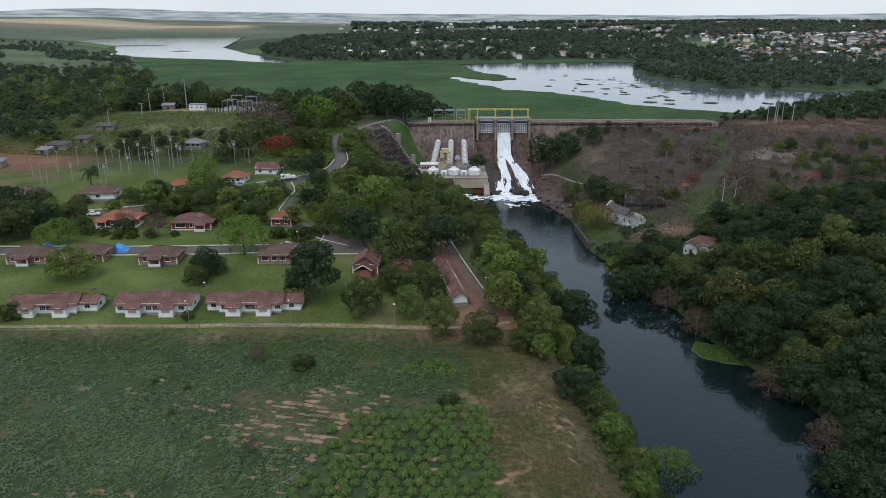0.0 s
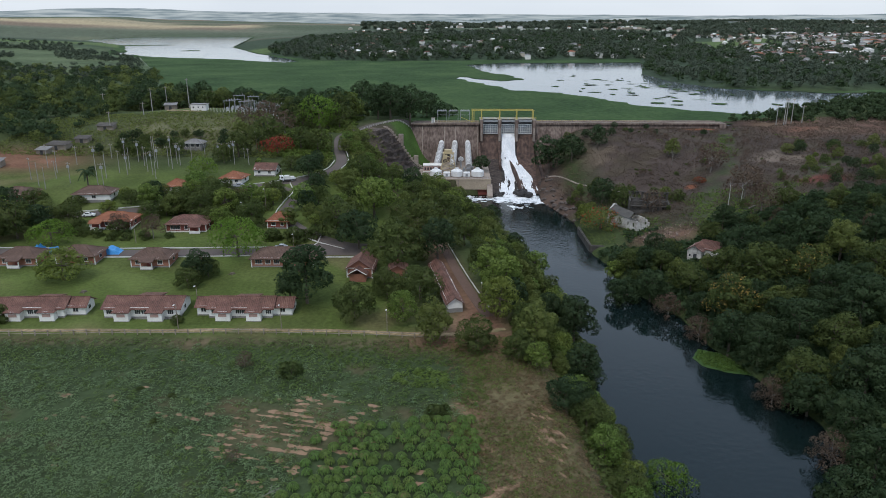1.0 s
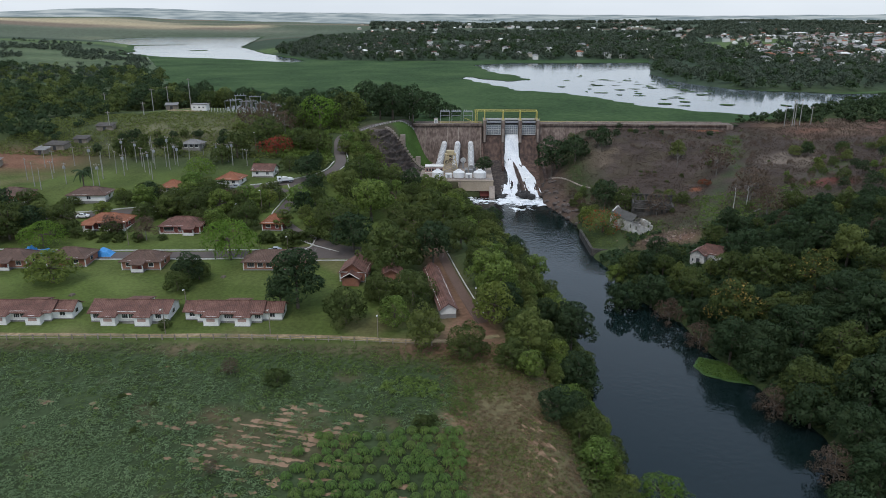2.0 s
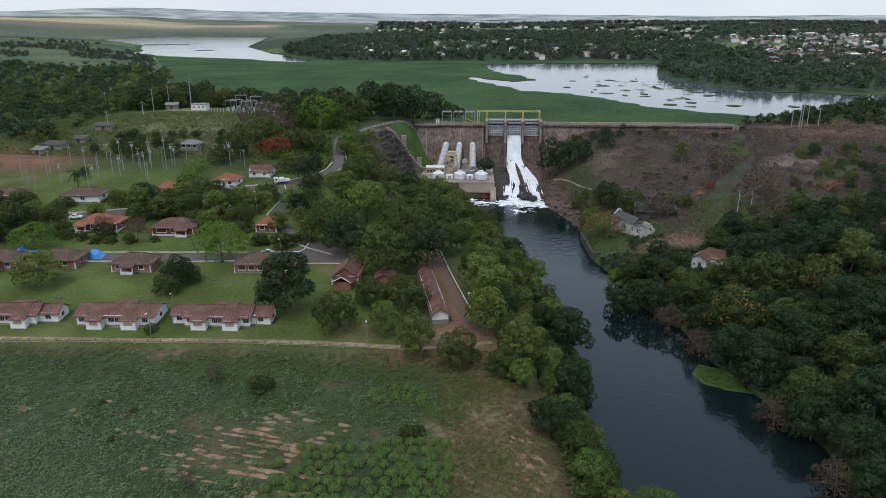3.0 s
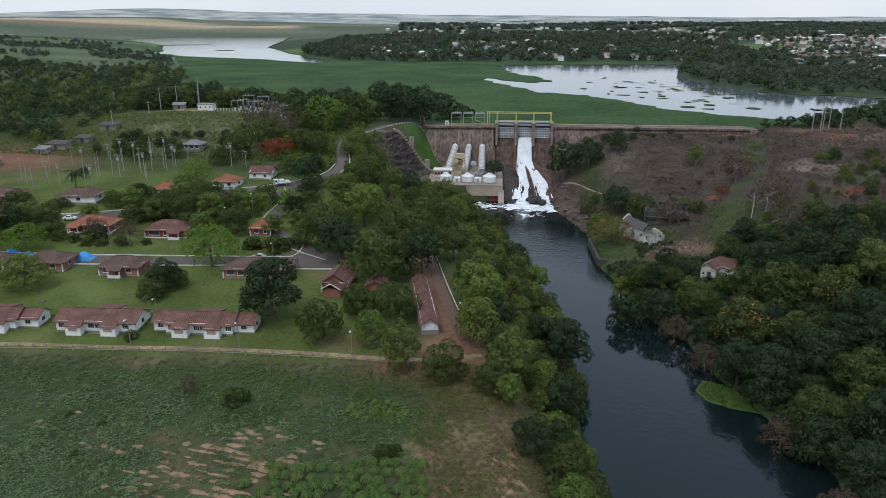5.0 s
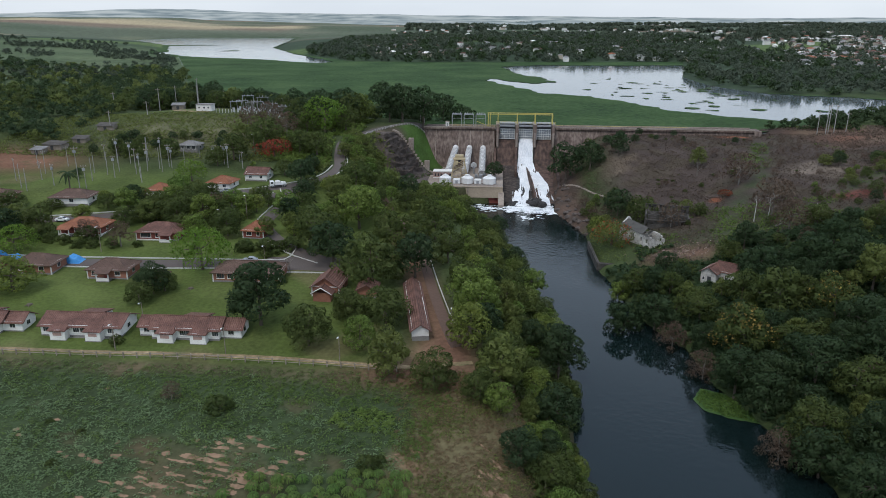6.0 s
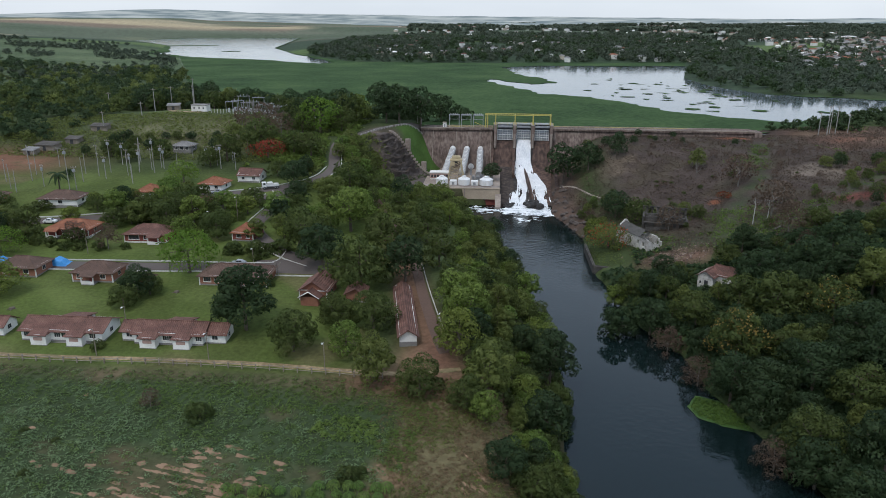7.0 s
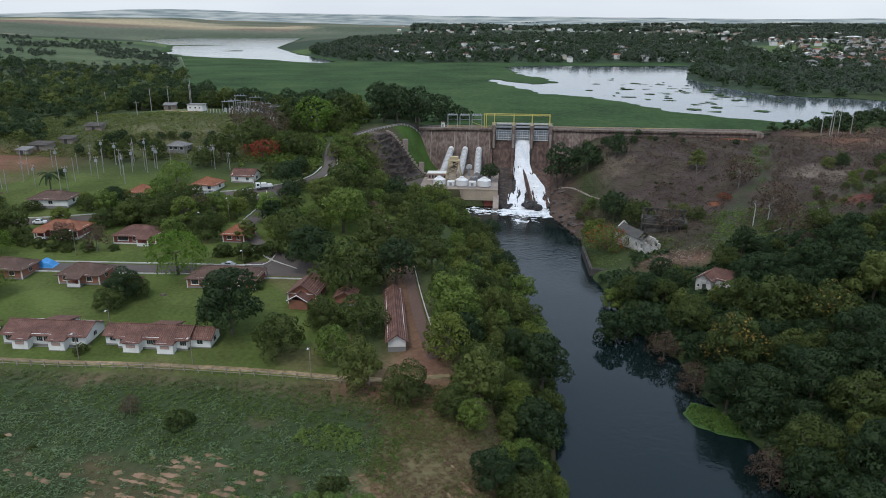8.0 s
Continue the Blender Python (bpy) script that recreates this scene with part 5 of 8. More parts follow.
# spilling water
def falling_water():
    rnd = np.random.default_rng(8)
    rows_, k = 190, 110
    ys = np.interp(np.linspace(0, 1, rows_), np.linspace(0, 1, len(OGEE)), [p[0] for p in OGEE])
    zs = np.interp(np.linspace(0, 1, rows_), np.linspace(0, 1, len(OGEE)), [p[1] for p in OGEE])
    vs, fs = [], []
    for i, (y, z) in enumerate(zip(ys, zs)):
        u = i / (rows_ - 1)
        wide = max(0.0, (u - 0.48) / 0.52)
        xa = np.interp(u, (0, 0.40, 0.50, 0.62, 0.72, 0.80, 0.87, 1), (30.7, 30.6, 30.0, 28.4, 27.6, 27.3, 27.2, 26.6))
        xb = np.interp(u, (0, 0.45, 0.57, 0.68, 0.75, 0.83, 1), (37.8, 38.2, 40.6, 43.8, 46.4, 47.6, 48.2))
        for j in range(k + 1):
            v = j / k
            x = xa + (xb - xa) * v
            lift = 0.30 + 0.25 * math.sin(v * math.pi) + wide * (0.35 * noise.noise((x * 0.9, y * 0.35, 2.0)) + 0.25 * noise.noise((x * 2.6, y * 1.1, 5.0)) + 0.12 * rnd.uniform(-1, 1))
            vs.append((x + 0.25 * noise.noise((v * 40, u * 14, 7.0)), y - lift * 0.5, z + lift))
        if i:
            b = i * (k + 1)
            for j in range(k):
                v = (j + 0.5) / k
                x = xa + (xb - xa) * v
                thin = noise.noise((x * 0.55 + 2.0, u * 7.0, 1.5)) + 0.7 * noise.noise((x * 1.9, u * 16.0, 4.5)) + 0.4 * noise.noise((x * 4.5, u * 30.0, 8.5))
                hollow = 1.6 * math.exp(-((x - 29.3) / 1.6) ** 2 - ((u - 0.72) / 0.07) ** 2) + 1.0 * math.exp(-((x - 38.5) / 2.4) ** 2 - ((u - 0.88) / 0.08) ** 2) + 0.7 * math.exp(-((x - 45.0) / 1.8) ** 2 - ((u - 0.80) / 0.07) ** 2)
                side = min(v, 1 - v) * (xb - xa)
                if thin + hollow - 0.25 * max(0.0, 1.0 - side) * -1.6 * (wide > 0) < 0.80 - 0.46 * wide or (wide < 0.02 and side > 0.25):
                    fs.append((b + j, b + j + 1, b - k + j, b - k - 1 + j))
    return mesh_from("spill_sheet", vs, fs, FALL, True)


tagged(new("spill_sheet", falling_water()), "white water rushing down the middle spillway chute", "white water", kind="structure")


def foam_patch(name, cx, cy, rx, ry_, seed, z=RIVER_Z + 0.06, gaps=0.05):
    """Ragged froth lying on the river."""
    vs, fs, index = [], [], {}
    step = 0.45
    nx0, ny0 = int(rx / step) + 1, int(ry_ / step) + 1
    for j in range(-ny0, ny0 + 1):
        for i in range(-nx0, nx0 + 1):
            x, y = i * step, j * step
            q = (x / rx) ** 2 + (y / ry_) ** 2
            f = noise.noise(((cx + x) * 0.30, (cy + y) * 0.55, seed)) + 0.5 * noise.noise(((cx + x) * 0.9, (cy + y) * 1.6, seed + 4.0))
            if q < 1 and f > gaps - 0.75 * (1 - q) + 0.25:
                index[i, j] = True
    corners = {}
    for (i, j) in index:
        ids = []
        for a, b in ((0, 0), (1, 0), (1, 1), (0, 1)):
            key = (i + a, j + b)
            if key not in corners:
                corners[key] = len(vs)
                px_, py_ = cx + (i + a) * step, cy + (j + b) * step
                vs.append((px_ + 0.2 * noise.noise((px_ * 2, py_ * 2, 1)), py_ + 0.2 * noise.noise((px_ * 2, py_ * 2, 9)), z + 0.12 * abs(noise.noise((px_, py_, 3)))))
            ids.append(corners[key])
        fs.append(ids)
    return tagged(new(name, mesh_from(name, vs, fs, FOAM, True)), "froth on the river below the spillway", "foam", kind="stuff")


foam_patch("river_foam", 36, 342, 12, 9, 1.0, gaps=-0.25)
foam_patch("river_foam", 43.5, 337, 5.5, 6, 2.0, gaps=-0.1)
foam_patch("river_foam", 27, 340, 5, 7, 5.0, gaps=0.0)
foam_patch("river_foam", 15.0, 341, 10, 8, 3.0, gaps=0.30)
foam_patch("river_foam", 32, 326, 12, 9, 4.0, gaps=0.62)


def boulder(x, y, z, r, seed, mat=None, label="dark wet boulder at the foot of the spillway", name="boulder", flat=0.7):
    bm = bmesh.new()
    bmesh.ops.create_icosphere(bm, subdivisions=2, radius=r)
    for v in bm.verts:
        k = 1 + 0.35 * noise.noise(v.co / r * 1.1 + Vector((seed, 0, 0))) + 0.15 * noise.noise(v.co / r * 2.7 + Vector((0, seed, 0)))
        v.co = Vector((v.co.x * k, v.co.y * k, v.co.z * k * flat))
    me = bpy.data.meshes.new(name)
    bm.to_mesh(me)
    bm.free()
    me.materials.append(mat or WET_ROCK)
    ob = new(name, me)
    ob.location = (x, y, z)
    return tagged(ob, label, "boulder", "boulders at the spillway")


rock_rnd = random.Random(17)
for i in range(26):
    boulder(rock_rnd.uniform(35.5, 41.5), rock_rnd.uniform(344, 354), -13.4 + rock_rnd.uniform(-0.4, 1.2), rock_rnd.uniform(0.9, 2.1), i)
for i in range(14):
    boulder(rock_rnd.uniform(24.5, 29.0), rock_rnd.uniform(345, 354), -14.2 + rock_rnd.uniform(-0.2, 0.8), rock_rnd.uniform(0.6, 1.6), 40 + i)
for i in range(44):
    y = rock_rnd.uniform(300, 366)
    x = float(np.interp(y, *RIVER_R)) + rock_rnd.uniform(-0.5, 7)
    boulder(x, y, ground(x, y) + 0.1, rock_rnd.uniform(0.5, 1.5), 70 + i, ROCK, "reddish brown boulder on the rocky river bank")

def rock_face():
    """The steep cut beside the dam, in broken beds that dip towards the powerhouse."""
    base, top = ((-13.6, 379.2), (-27.5, 352.5)), ((-31.8, 372.0), (-39.5, 364.0))
    nu, nv = 90, 60
    vs, fs = [], []
    for j in range(nv + 1):
        v = j / nv
        for i in range(nu + 1):
            u = i / nu
            ax, ay = base[0][0] + (base[1][0] - base[0][0]) * u, base[0][1] + (base[1][1] - base[0][1]) * u
            bx, by = top[0][0] + (top[1][0] - top[0][0]) * u, top[0][1] + (top[1][1] - top[0][1]) * u
            x, y = ax + (bx - ax) * v, ay + (by - ay) * v
            z = ground(x, y)
            bed = z * 0.36 + (x - y * 0.3) * 0.13 + 0.5 * noise.noise((x * 0.2, y * 0.2, z * 0.1))
            ledge = (bed % 1.0) ** 2 * 2.4 + 0.9 * noise.noise((x * 0.5, y * 0.5, z * 0.9)) + 0.35 * noise.noise((x * 1.4, y * 1.4, z * 2.0))
            rim = min(1.0, 6 * min(u, 1 - u, v, 1 - v))
            vs.append((x + 0.62 * ledge * rim, y - 0.42 * ledge * rim, z + 0.35 * rim - 0.1 + 0.35 * ledge * rim))
    for j in range(nv):
        for i in range(nu):
            b = j * (nu + 1) + i
            fs.append((b, b + nu + 1, b + nu + 2, b + 1))
    return mesh_from("rock_face", vs, fs, ROCK)


tagged(new("rock_face", rock_face()), "dark layered rock of the cut slope beside the dam", "rock face", kind="structure")
for i in range(26):
    u = rock_rnd.random()
    x, y = -13 - 14 * u + rock_rnd.uniform(-1, 1), 378 - 25 * u + rock_rnd.uniform(-1.5, 1.5)
    boulder(x, y, ground(x, y) - 0.1, rock_rnd.uniform(0.5, 1.2), 200 + i, ROCK, "dark rock fallen from the cut slope", "rock", 0.55)
stair = thing("slope_stair", pose(0, 0, 0), "concrete stair and landings down the grassy slope beside the dam", "stair")
stair_line = smooth_line([(-32.5, 373.5), (-27.5, 374.6), (-22.9, 376.4), (-18.0, 378.6), (-13.2, 381.0)], 0.9)
for p, q in zip(stair_line, stair_line[1:]):
    z = max(ground(p.x, p.y), ground(q.x, q.y))
    part("step", boxes((p.x - 0.1, q.x + 0.1, p.y - 0.9, p.y + 0.9, z - 0.8, z + 0.15)), CONCRETE, stair)
for x, y in ((-26.0, 377.6), (-18.4, 381.4)):
    part("landing_wall", boxes((x + 0.9, x + 3.4, y - 1.2, y + 1.2, ground(x + 3, y) - 1, ground(x, y) + 0.3)), CONCRETE, stair)
# powerhouse
power = thing("powerhouse", pose(0, 0, 0), "low concrete powerhouse at the foot of the dam", "powerhouse")
part("front_wall", boxes((-14, 22.6, 349.6, 350.6, -11.2, -6.3)), PALE_CONCRETE, power)
part("lower_wall", boxes((-14, 12.0, 350.0, 350.6, -18, -11.2)), CONCRETE, power)
part("lower_wall", boxes((20.6, 22.6, 350.0, 350.6, -18, -11.2)), CONCRETE, power)
part("draft_gate", boxes((12.0, 20.6, 350.5, 350.8, -18, -11.2)), RED_WALL, power, "rust red draft tube gate")
part("side_wall", boxes((21.8, 22.6, 350.6, 378, -18, -6.3)), CONCRETE, power)
part("deck", boxes((-14, 22.5, 350.7, 396.5, -6.9, -6.25)), CONCRETE, power)
part("yard", boxes((-24, -14.02, 356, 372, -7.2, -6.22)), ASPHALT, power)
part("coping", boxes((-14, 22.8, 349.4, 350.0, -6.3, -5.9)), PALE_CONCRETE, power)
part("wing_pier", prism([(350, -18), (350, -8.5), (349, -8.5), (343, -13), (343, -18)], 20.6, 23.2), CONCRETE, power)
for x in (-8, -1, 6):
    part("pilaster", boxes((x, x + 0.5, 349.4, 349.6, -11.2, -6.4)), CONCRETE, power)
for k in range(24):
    part("rail_post", rods([((-13.5 + k * 1.56, 350.0, -5.9), (-13.5 + k * 1.56, 350.0, -4.9), 0.04)], 4), STEEL, power)
part("handrail", rods([((-13.5, 350.0, -4.9), (22.4, 350.0, -4.9), 0.05)], 4), STEEL, power)

PIPE = material("weathered_pipe_paint", ((0.27, 0.265, 0.26), (0.46, 0.455, 0.45)), 0.4, 3, rough=0.6, bump=0.1)
for i, (xt, xb) in enumerate(((-2.8, -5.3), (4.6, 3.4), (11.8, 12.0))):
    pipe = thing("penstock", pose(0, 0, 0), "ribbed white steel penstock running down the dam", "penstock", "penstocks")
    a, b = Vector((xt, 396.9, 3.2)), Vector((xb, 374.5, -4.6))
    part("pipe", rods([(a, b, 1.5)], 20), PIPE, pipe)
    part("elbow", rods([(a, a + Vector((0, 5, 0.6)), 1.5)], 16), WHITE_METAL, pipe)
    for k in range(17):
        p, q = a.lerp(b, (k + 0.5) / 17), a.lerp(b, (k + 0.5) / 17 + 0.012)
        part("stiffener_ring", rods([(p, q, 1.66)], 18), WHITE_METAL, pipe)
    part("saddle", boxes((xb - 1.8, xb + 1.8, 375, 377.5, -6.3, -4.4), bevel=0.1), CONCRETE, pipe)
    part("upper_saddle", prism([(390, -6.4), (390, 0.0), (387, -1.2), (386, -6.4)], (xt + xb) / 2 - 1.9, (xt + xb) / 2 + 1.9), CONCRETE, pipe)


def round_housing(x, y, r, h):
    ob = thing("generator_housing", pose(x, y, -6.2), "white many-sided generator housing with a shallow conical roof", "generator housing", "generator housings")
    part("drum", rods([((0, 0, 0), (0, 0, h * 0.66), r)], 12), WHITE_METAL, ob)
    part("roof", rods([((0, 0, h * 0.66), (0, 0, h * 0.88), r * 1.02, r * 0.45)], 12), WHITE_METAL, ob)
    part("vent", rods([((0, 0, h * 0.85), (0, 0, h), r * 0.42, r * 0.36)], 10), WHITE_METAL, ob)
    part("base_ring", rods([((0, 0, 0), (0, 0, 0.3), r * 1.08)], 12), CONCRETE, ob)


for x, r in ((-5.0, 2.9), (5.6, 2.9), (16.1, 3.2)):
    round_housing(x, 357.5, r, 4.3)
for x in (0.5, 10.6):
    ob = thing("exciter_housing", pose(x, 357, -6.2), "white boxy machine housing on the powerhouse deck", "machine housing")
    part("body", boxes((-1.7, 1.7, -1.4, 1.4, 0, 2.3), bevel=0.25), WHITE_METAL, ob)
    part("hatch", boxes((-0.6, 0.6, -1.48, -1.4, 0.3, 1.7)), STEEL, ob)
crane = thing("gantry_crane", pose(1.2, 365.5, -6.25) @ Matrix.Diagonal((1.35, 1.0, 1.05, 1)), "beige lattice gantry crane on the powerhouse deck", "crane")
for sx in (-1, 1):
    for sy in (-1, 1):
        part("leg", rods([((sx * 3.0, sy * 2.6, 0), (sx * 1.7, sy * 1.7, 9.6), 0.22, 0.18)], 4), BEIGE, crane)
    for k in range(4):
        z0, z1 = k * 2.4, k * 2.4 + 2.4
        wa, wb = 3.0 - 1.3 * z0 / 9.6, 3.0 - 1.3 * z1 / 9.6
        da, db = 2.6 - 0.9 * z0 / 9.6, 2.6 - 0.9 * z1 / 9.6
        part("lattice_brace", rods([((-wa, sx * da, z0), (wb, sx * db, z1), 0.12), ((wa, sx * da, z0), (-wb, sx * db, z1), 0.12)], 4), BEIGE, crane)
        part("lattice_brace", rods([((sx * wa, -da, z0), (sx * wb, db, z1), 0.12), ((sx * wa, da, z0), (sx * wb, -db, z1), 0.12)], 4), BEIGE, crane)
part("trolley", boxes((-2.2, 2.2, -1.8, 1.8, 9.6, 10.3), bevel=0.1), BEIGE, crane)
part("winch_house", boxes((-1.5, 1.5, -1.1, 1.1, 10.3, 11.8), bevel=0.1), BEIGE, crane)
part("cab", boxes((-1.9, -0.4, -1.9, -0.8, 7.4, 9.2), bevel=0.08), BEIGE, crane)
part("hoist", boxes((-0.6, 0.6, -0.5, 0.5, 8.2, 9.4), bevel=0.1), DARK_METAL, crane)
dish = thing("surge_dome", pose(7.8, 380, -6.3), "round white valve cover on a stem", "valve cover")
part("disc", rods([((0, -0.4, 4.6), (0, 0.1, 4.8), 1.55, 1.4)], 18), WHITE_METAL, dish)
part("stem", rods([((0, 0, 0), (0, 0.2, 4.6), 0.5, 0.4)], 8), STEEL, dish)
hut = thing("control_building", pose(-7.6, 370.5, -6.25), "low pink and white control building with a balustrade", "building")
part("wall", boxes((-4.2, 5.2, -2.0, 3.0, 0, 3.0)), SHUTTER, hut)
part("cornice", boxes((-4.4, 5.4, -2.2, 3.2, 3.0, 3.5)), WHITE_WALL, hut)
part("base", boxes((-4.3, 5.3, -2.1, 3.1, 0, 0.5)), WHITE_WALL, hut)
for k in range(6):
    part("window", boxes((-3.6 + k * 1.45, -2.7 + k * 1.45, -2.06, -2.0, 1.0, 2.3)), GLASS, hut)
for i, (x, y, w, d, h) in enumerate(((11.6, 368, 2.0, 1.6, 2.2), (13.6, 371, 1.6, 1.4, 2.6), (9.4, 370, 1.5, 1.2, 1.8), (16.5, 369, 1.8, 1.5, 2.0), (18.6, 366, 1.4, 1.4, 1.6))):
    tr = thing("transformer", pose(x, y, -6.25), "grey transformer with cooling fins and bushings", "transformer", "transformers")
    part("tank", boxes((-w / 2, w / 2, -d / 2, d / 2, 0, h), bevel=0.08), STEEL, tr)
    for k in range(5):
        part("fin", boxes((-w / 2 + k * w / 4.5, -w / 2 + k * w / 4.5 + 0.12, -d / 2 - 0.35, -d / 2, 0.3, h * 0.85)), STEEL, tr)
    for k in range(3):
        part("bushing", rods([((-w / 3 + k * w / 3, 0, h), (-w / 3 + k * w / 3, 0, h + 1.1), 0.14, 0.07)], 6), CERAMIC, tr)

# ---- roads, tracks and kerbs ----
def ribbon(points, offsets, lifts, wobble=0.0, seed=0):
    """Strips along a line at sideways offsets, laid on the ground with lifts."""
    line = smooth_line(points)
    rnd = random.Random(seed)
    vs, fs = [], []
    k = len(offsets)
    for i, p in enumerate(line):
        d = (line[min(i + 1, len(line) - 1)] - line[max(i - 1, 0)]).normalized()
        s = Vector((d.y, -d.x))
        for o, h in zip(offsets, lifts):
            q = p + s * (o + wobble * rnd.uniform(-1, 1) * (o in (offsets[0], offsets[-1])))
            vs.append((q.x, q.y, ground(q.x, q.y) + h))
        if i:
            b = i * k
            fs += [(b - k + j, b - k + j + 1, b + j + 1, b + j) for j in range(k - 1)]
    return vs, fs


def road(name, points, width, mat, label, lift=0.10, wobble=0.0, cols=7):
    offs = [width * (j / (cols - 1) - 0.5) for j in range(cols)]
    vs, fs = ribbon(points, offs, [lift - 0.3] + [lift] * (cols - 2) + [lift - 0.3], wobble)
    return tagged(new(name, mesh_from(name, vs, fs, mat)), label, "road", kind="structure")


def kerb(points, side, width=0.34, high=0.26, label="whitewashed concrete kerb"):
    offs = [side - width / 2, side - width / 2 + 0.02, side + width / 2 - 0.02, side + width / 2]
    vs, fs = ribbon(points, offs, [-0.1, high, high, -0.1])
    return tagged(new("kerb", mesh_from("kerb", vs, fs, KERB)), label, "kerb", kind="structure")


VILLAGE_ROAD = [(-165, 201), (-130, 200.6), (-100, 200.4), (-75, 201), (-52, 202), (-38, 203.2)]
FORK_ROAD = [(-27, 207), (-36, 213), (-46, 223), (-53.5, 236), (-54.5, 252), (-53.5, 264), (-57, 275)]
UPPER_ROAD = [(-100, 262), (-81, 267.5), (-65, 273.5), (-52, 281.5), (-45.5, 291), (-44, 303), (-47.5, 320), (-50, 342), (-46, 358), (-39, 376), (-29, 394), (-20, 407)]
WEST_ROAD = [(-190, 227), (-151, 228.5), (-121, 232), (-104, 237), (-86, 246), (-68, 258), (-59, 268)]
LANE = [(12.5, 162), (11, 166), (7.6, 178), (3.6, 194), (0.4, 208), (-4, 224), (-12, 246), (-22, 270)]
TRACK = [(-190, 152.6), (-130, 153.0), (-80, 154.0), (-36, 154.8), (-11, 153.8), (4, 153.2), (16, 156)]
road("road", VILLAGE_ROAD, 6.2, ASPHALT, "worn grey-brown asphalt village road", 0.12)
road("parking_area", [(-43, 203.4), (-34, 204.6), (-22, 204.4)], 11.5, ASPHALT, "worn asphalt turning area among the houses", 0.17)
road("road", FORK_ROAD, 5.6, ASPHALT, "asphalt road climbing between houses", 0.14)
road("road", UPPER_ROAD, 5.4, ASPHALT, "asphalt road winding up to the dam crest", 0.16)
road("road", WEST_ROAD, 5.4, ASPHALT, "asphalt road behind the houses", 0.15)
road("lane", LANE, 3.3, SOIL_RED, "narrow reddish brown lane under trees", 0.13)
road("dirt_track", TRACK, 1.9, DIRT, "rutted pale dirt track beside the fence", 0.09, 0.5)
road("dirt_track", [(-126, 373), (-140, 376.5), (-148, 386), (-146, 399), (-133, 408), (-118, 411)], 4.2, DIRT, "dirt track curving round the lawn by the switchyard", 0.12, 0.4)
road("footpath", [(51.5, 364), (56.5, 357), (65, 340), (74, 326.5), (84, 311)], 0.6, CONCRETE, "old concrete footpath along the rocky slope", 0.3)
for pts, side in ((VILLAGE_ROAD, -3.3), (VILLAGE_ROAD, 3.3), (FORK_ROAD, -3.0), (WEST_ROAD, -2.9)):
    kerb(pts, side)
kerb(UPPER_ROAD[:6], -2.9), kerb(UPPER_ROAD[4:7], 2.9)
kerb(LANE[1:5], 1.9, 0.22), kerb([(-42, 197.6), (-32, 198.0), (-22, 198.4)], 0.0)
kerb([(-43, 206.3), (-39, 206.6), (-37.6, 209.5), (-37.6, 215)], 0.0)
part_rail = thing("road_railing", pose(0, 0, 0), "white post railing along the crest road", "railing")
rail_line = smooth_line(UPPER_ROAD[8:], 2.2)
for i, p in enumerate(rail_line):
    z = ground(p.x + 2.6, p.y - 1.2)
    part("post", rods([((p.x + 2.6, p.y - 1.2, z - 0.3), (p.x + 2.6, p.y - 1.2, z + 1.1), 0.09)], 5), KERB, part_rail)
    if i:
        q = rail_line[i - 1]
        for h in (0.55, 1.0):
            part("rail", rods([((q.x + 2.6, q.y - 1.2, ground(q.x + 2.6, q.y - 1.2) + h), (p.x + 2.6, p.y - 1.2, z + h), 0.06)], 4), KERB, part_rail)


# ---- houses ----
def slope(corners, mat, seed, thick=0.16, cells=10):
    """A roof plane between four corners (eave left, eave right, ridge right, ridge left), slightly uneven, with tile courses."""
    a, b, c, d = (Vector(p) for p in corners)
    bm = bmesh.new()
    rows, cols = 5, cells
    grid = []
    for j in range(rows + 1):
        v = j / rows
        row = []
        for i in range(cols + 1):
            u = i / cols
            p = (a.lerp(b, u)).lerp(d.lerp(c, u), v)
            p.z += 0.05 * noise.noise((p.x * 0.8 + seed, p.y * 0.8, seed * 1.7)) - 0.06 * math.sin(math.pi * u) * (1 if j else 0.4)
            row.append(bm.verts.new(p))
        grid.append(row)
    for j in range(rows):
        for i in range(cols):
            bm.faces.new((grid[j][i], grid[j][i + 1], grid[j + 1][i + 1], grid[j + 1][i]))
    bmesh.ops.remove_doubles(bm, verts=bm.verts, dist=0.001)
    bmesh.ops.recalc_face_normals(bm, faces=bm.faces)
    if sum(f.normal.z for f in bm.faces) < 0:
        bmesh.ops.reverse_faces(bm, faces=bm.faces)
    bmesh.ops.solidify(bm, geom=bm.faces[:], thickness=thick)
    return bm


def cap(points, r=0.14):
    return rods([(points[i], points[i + 1], r) for i in range(len(points) - 1)], 6)


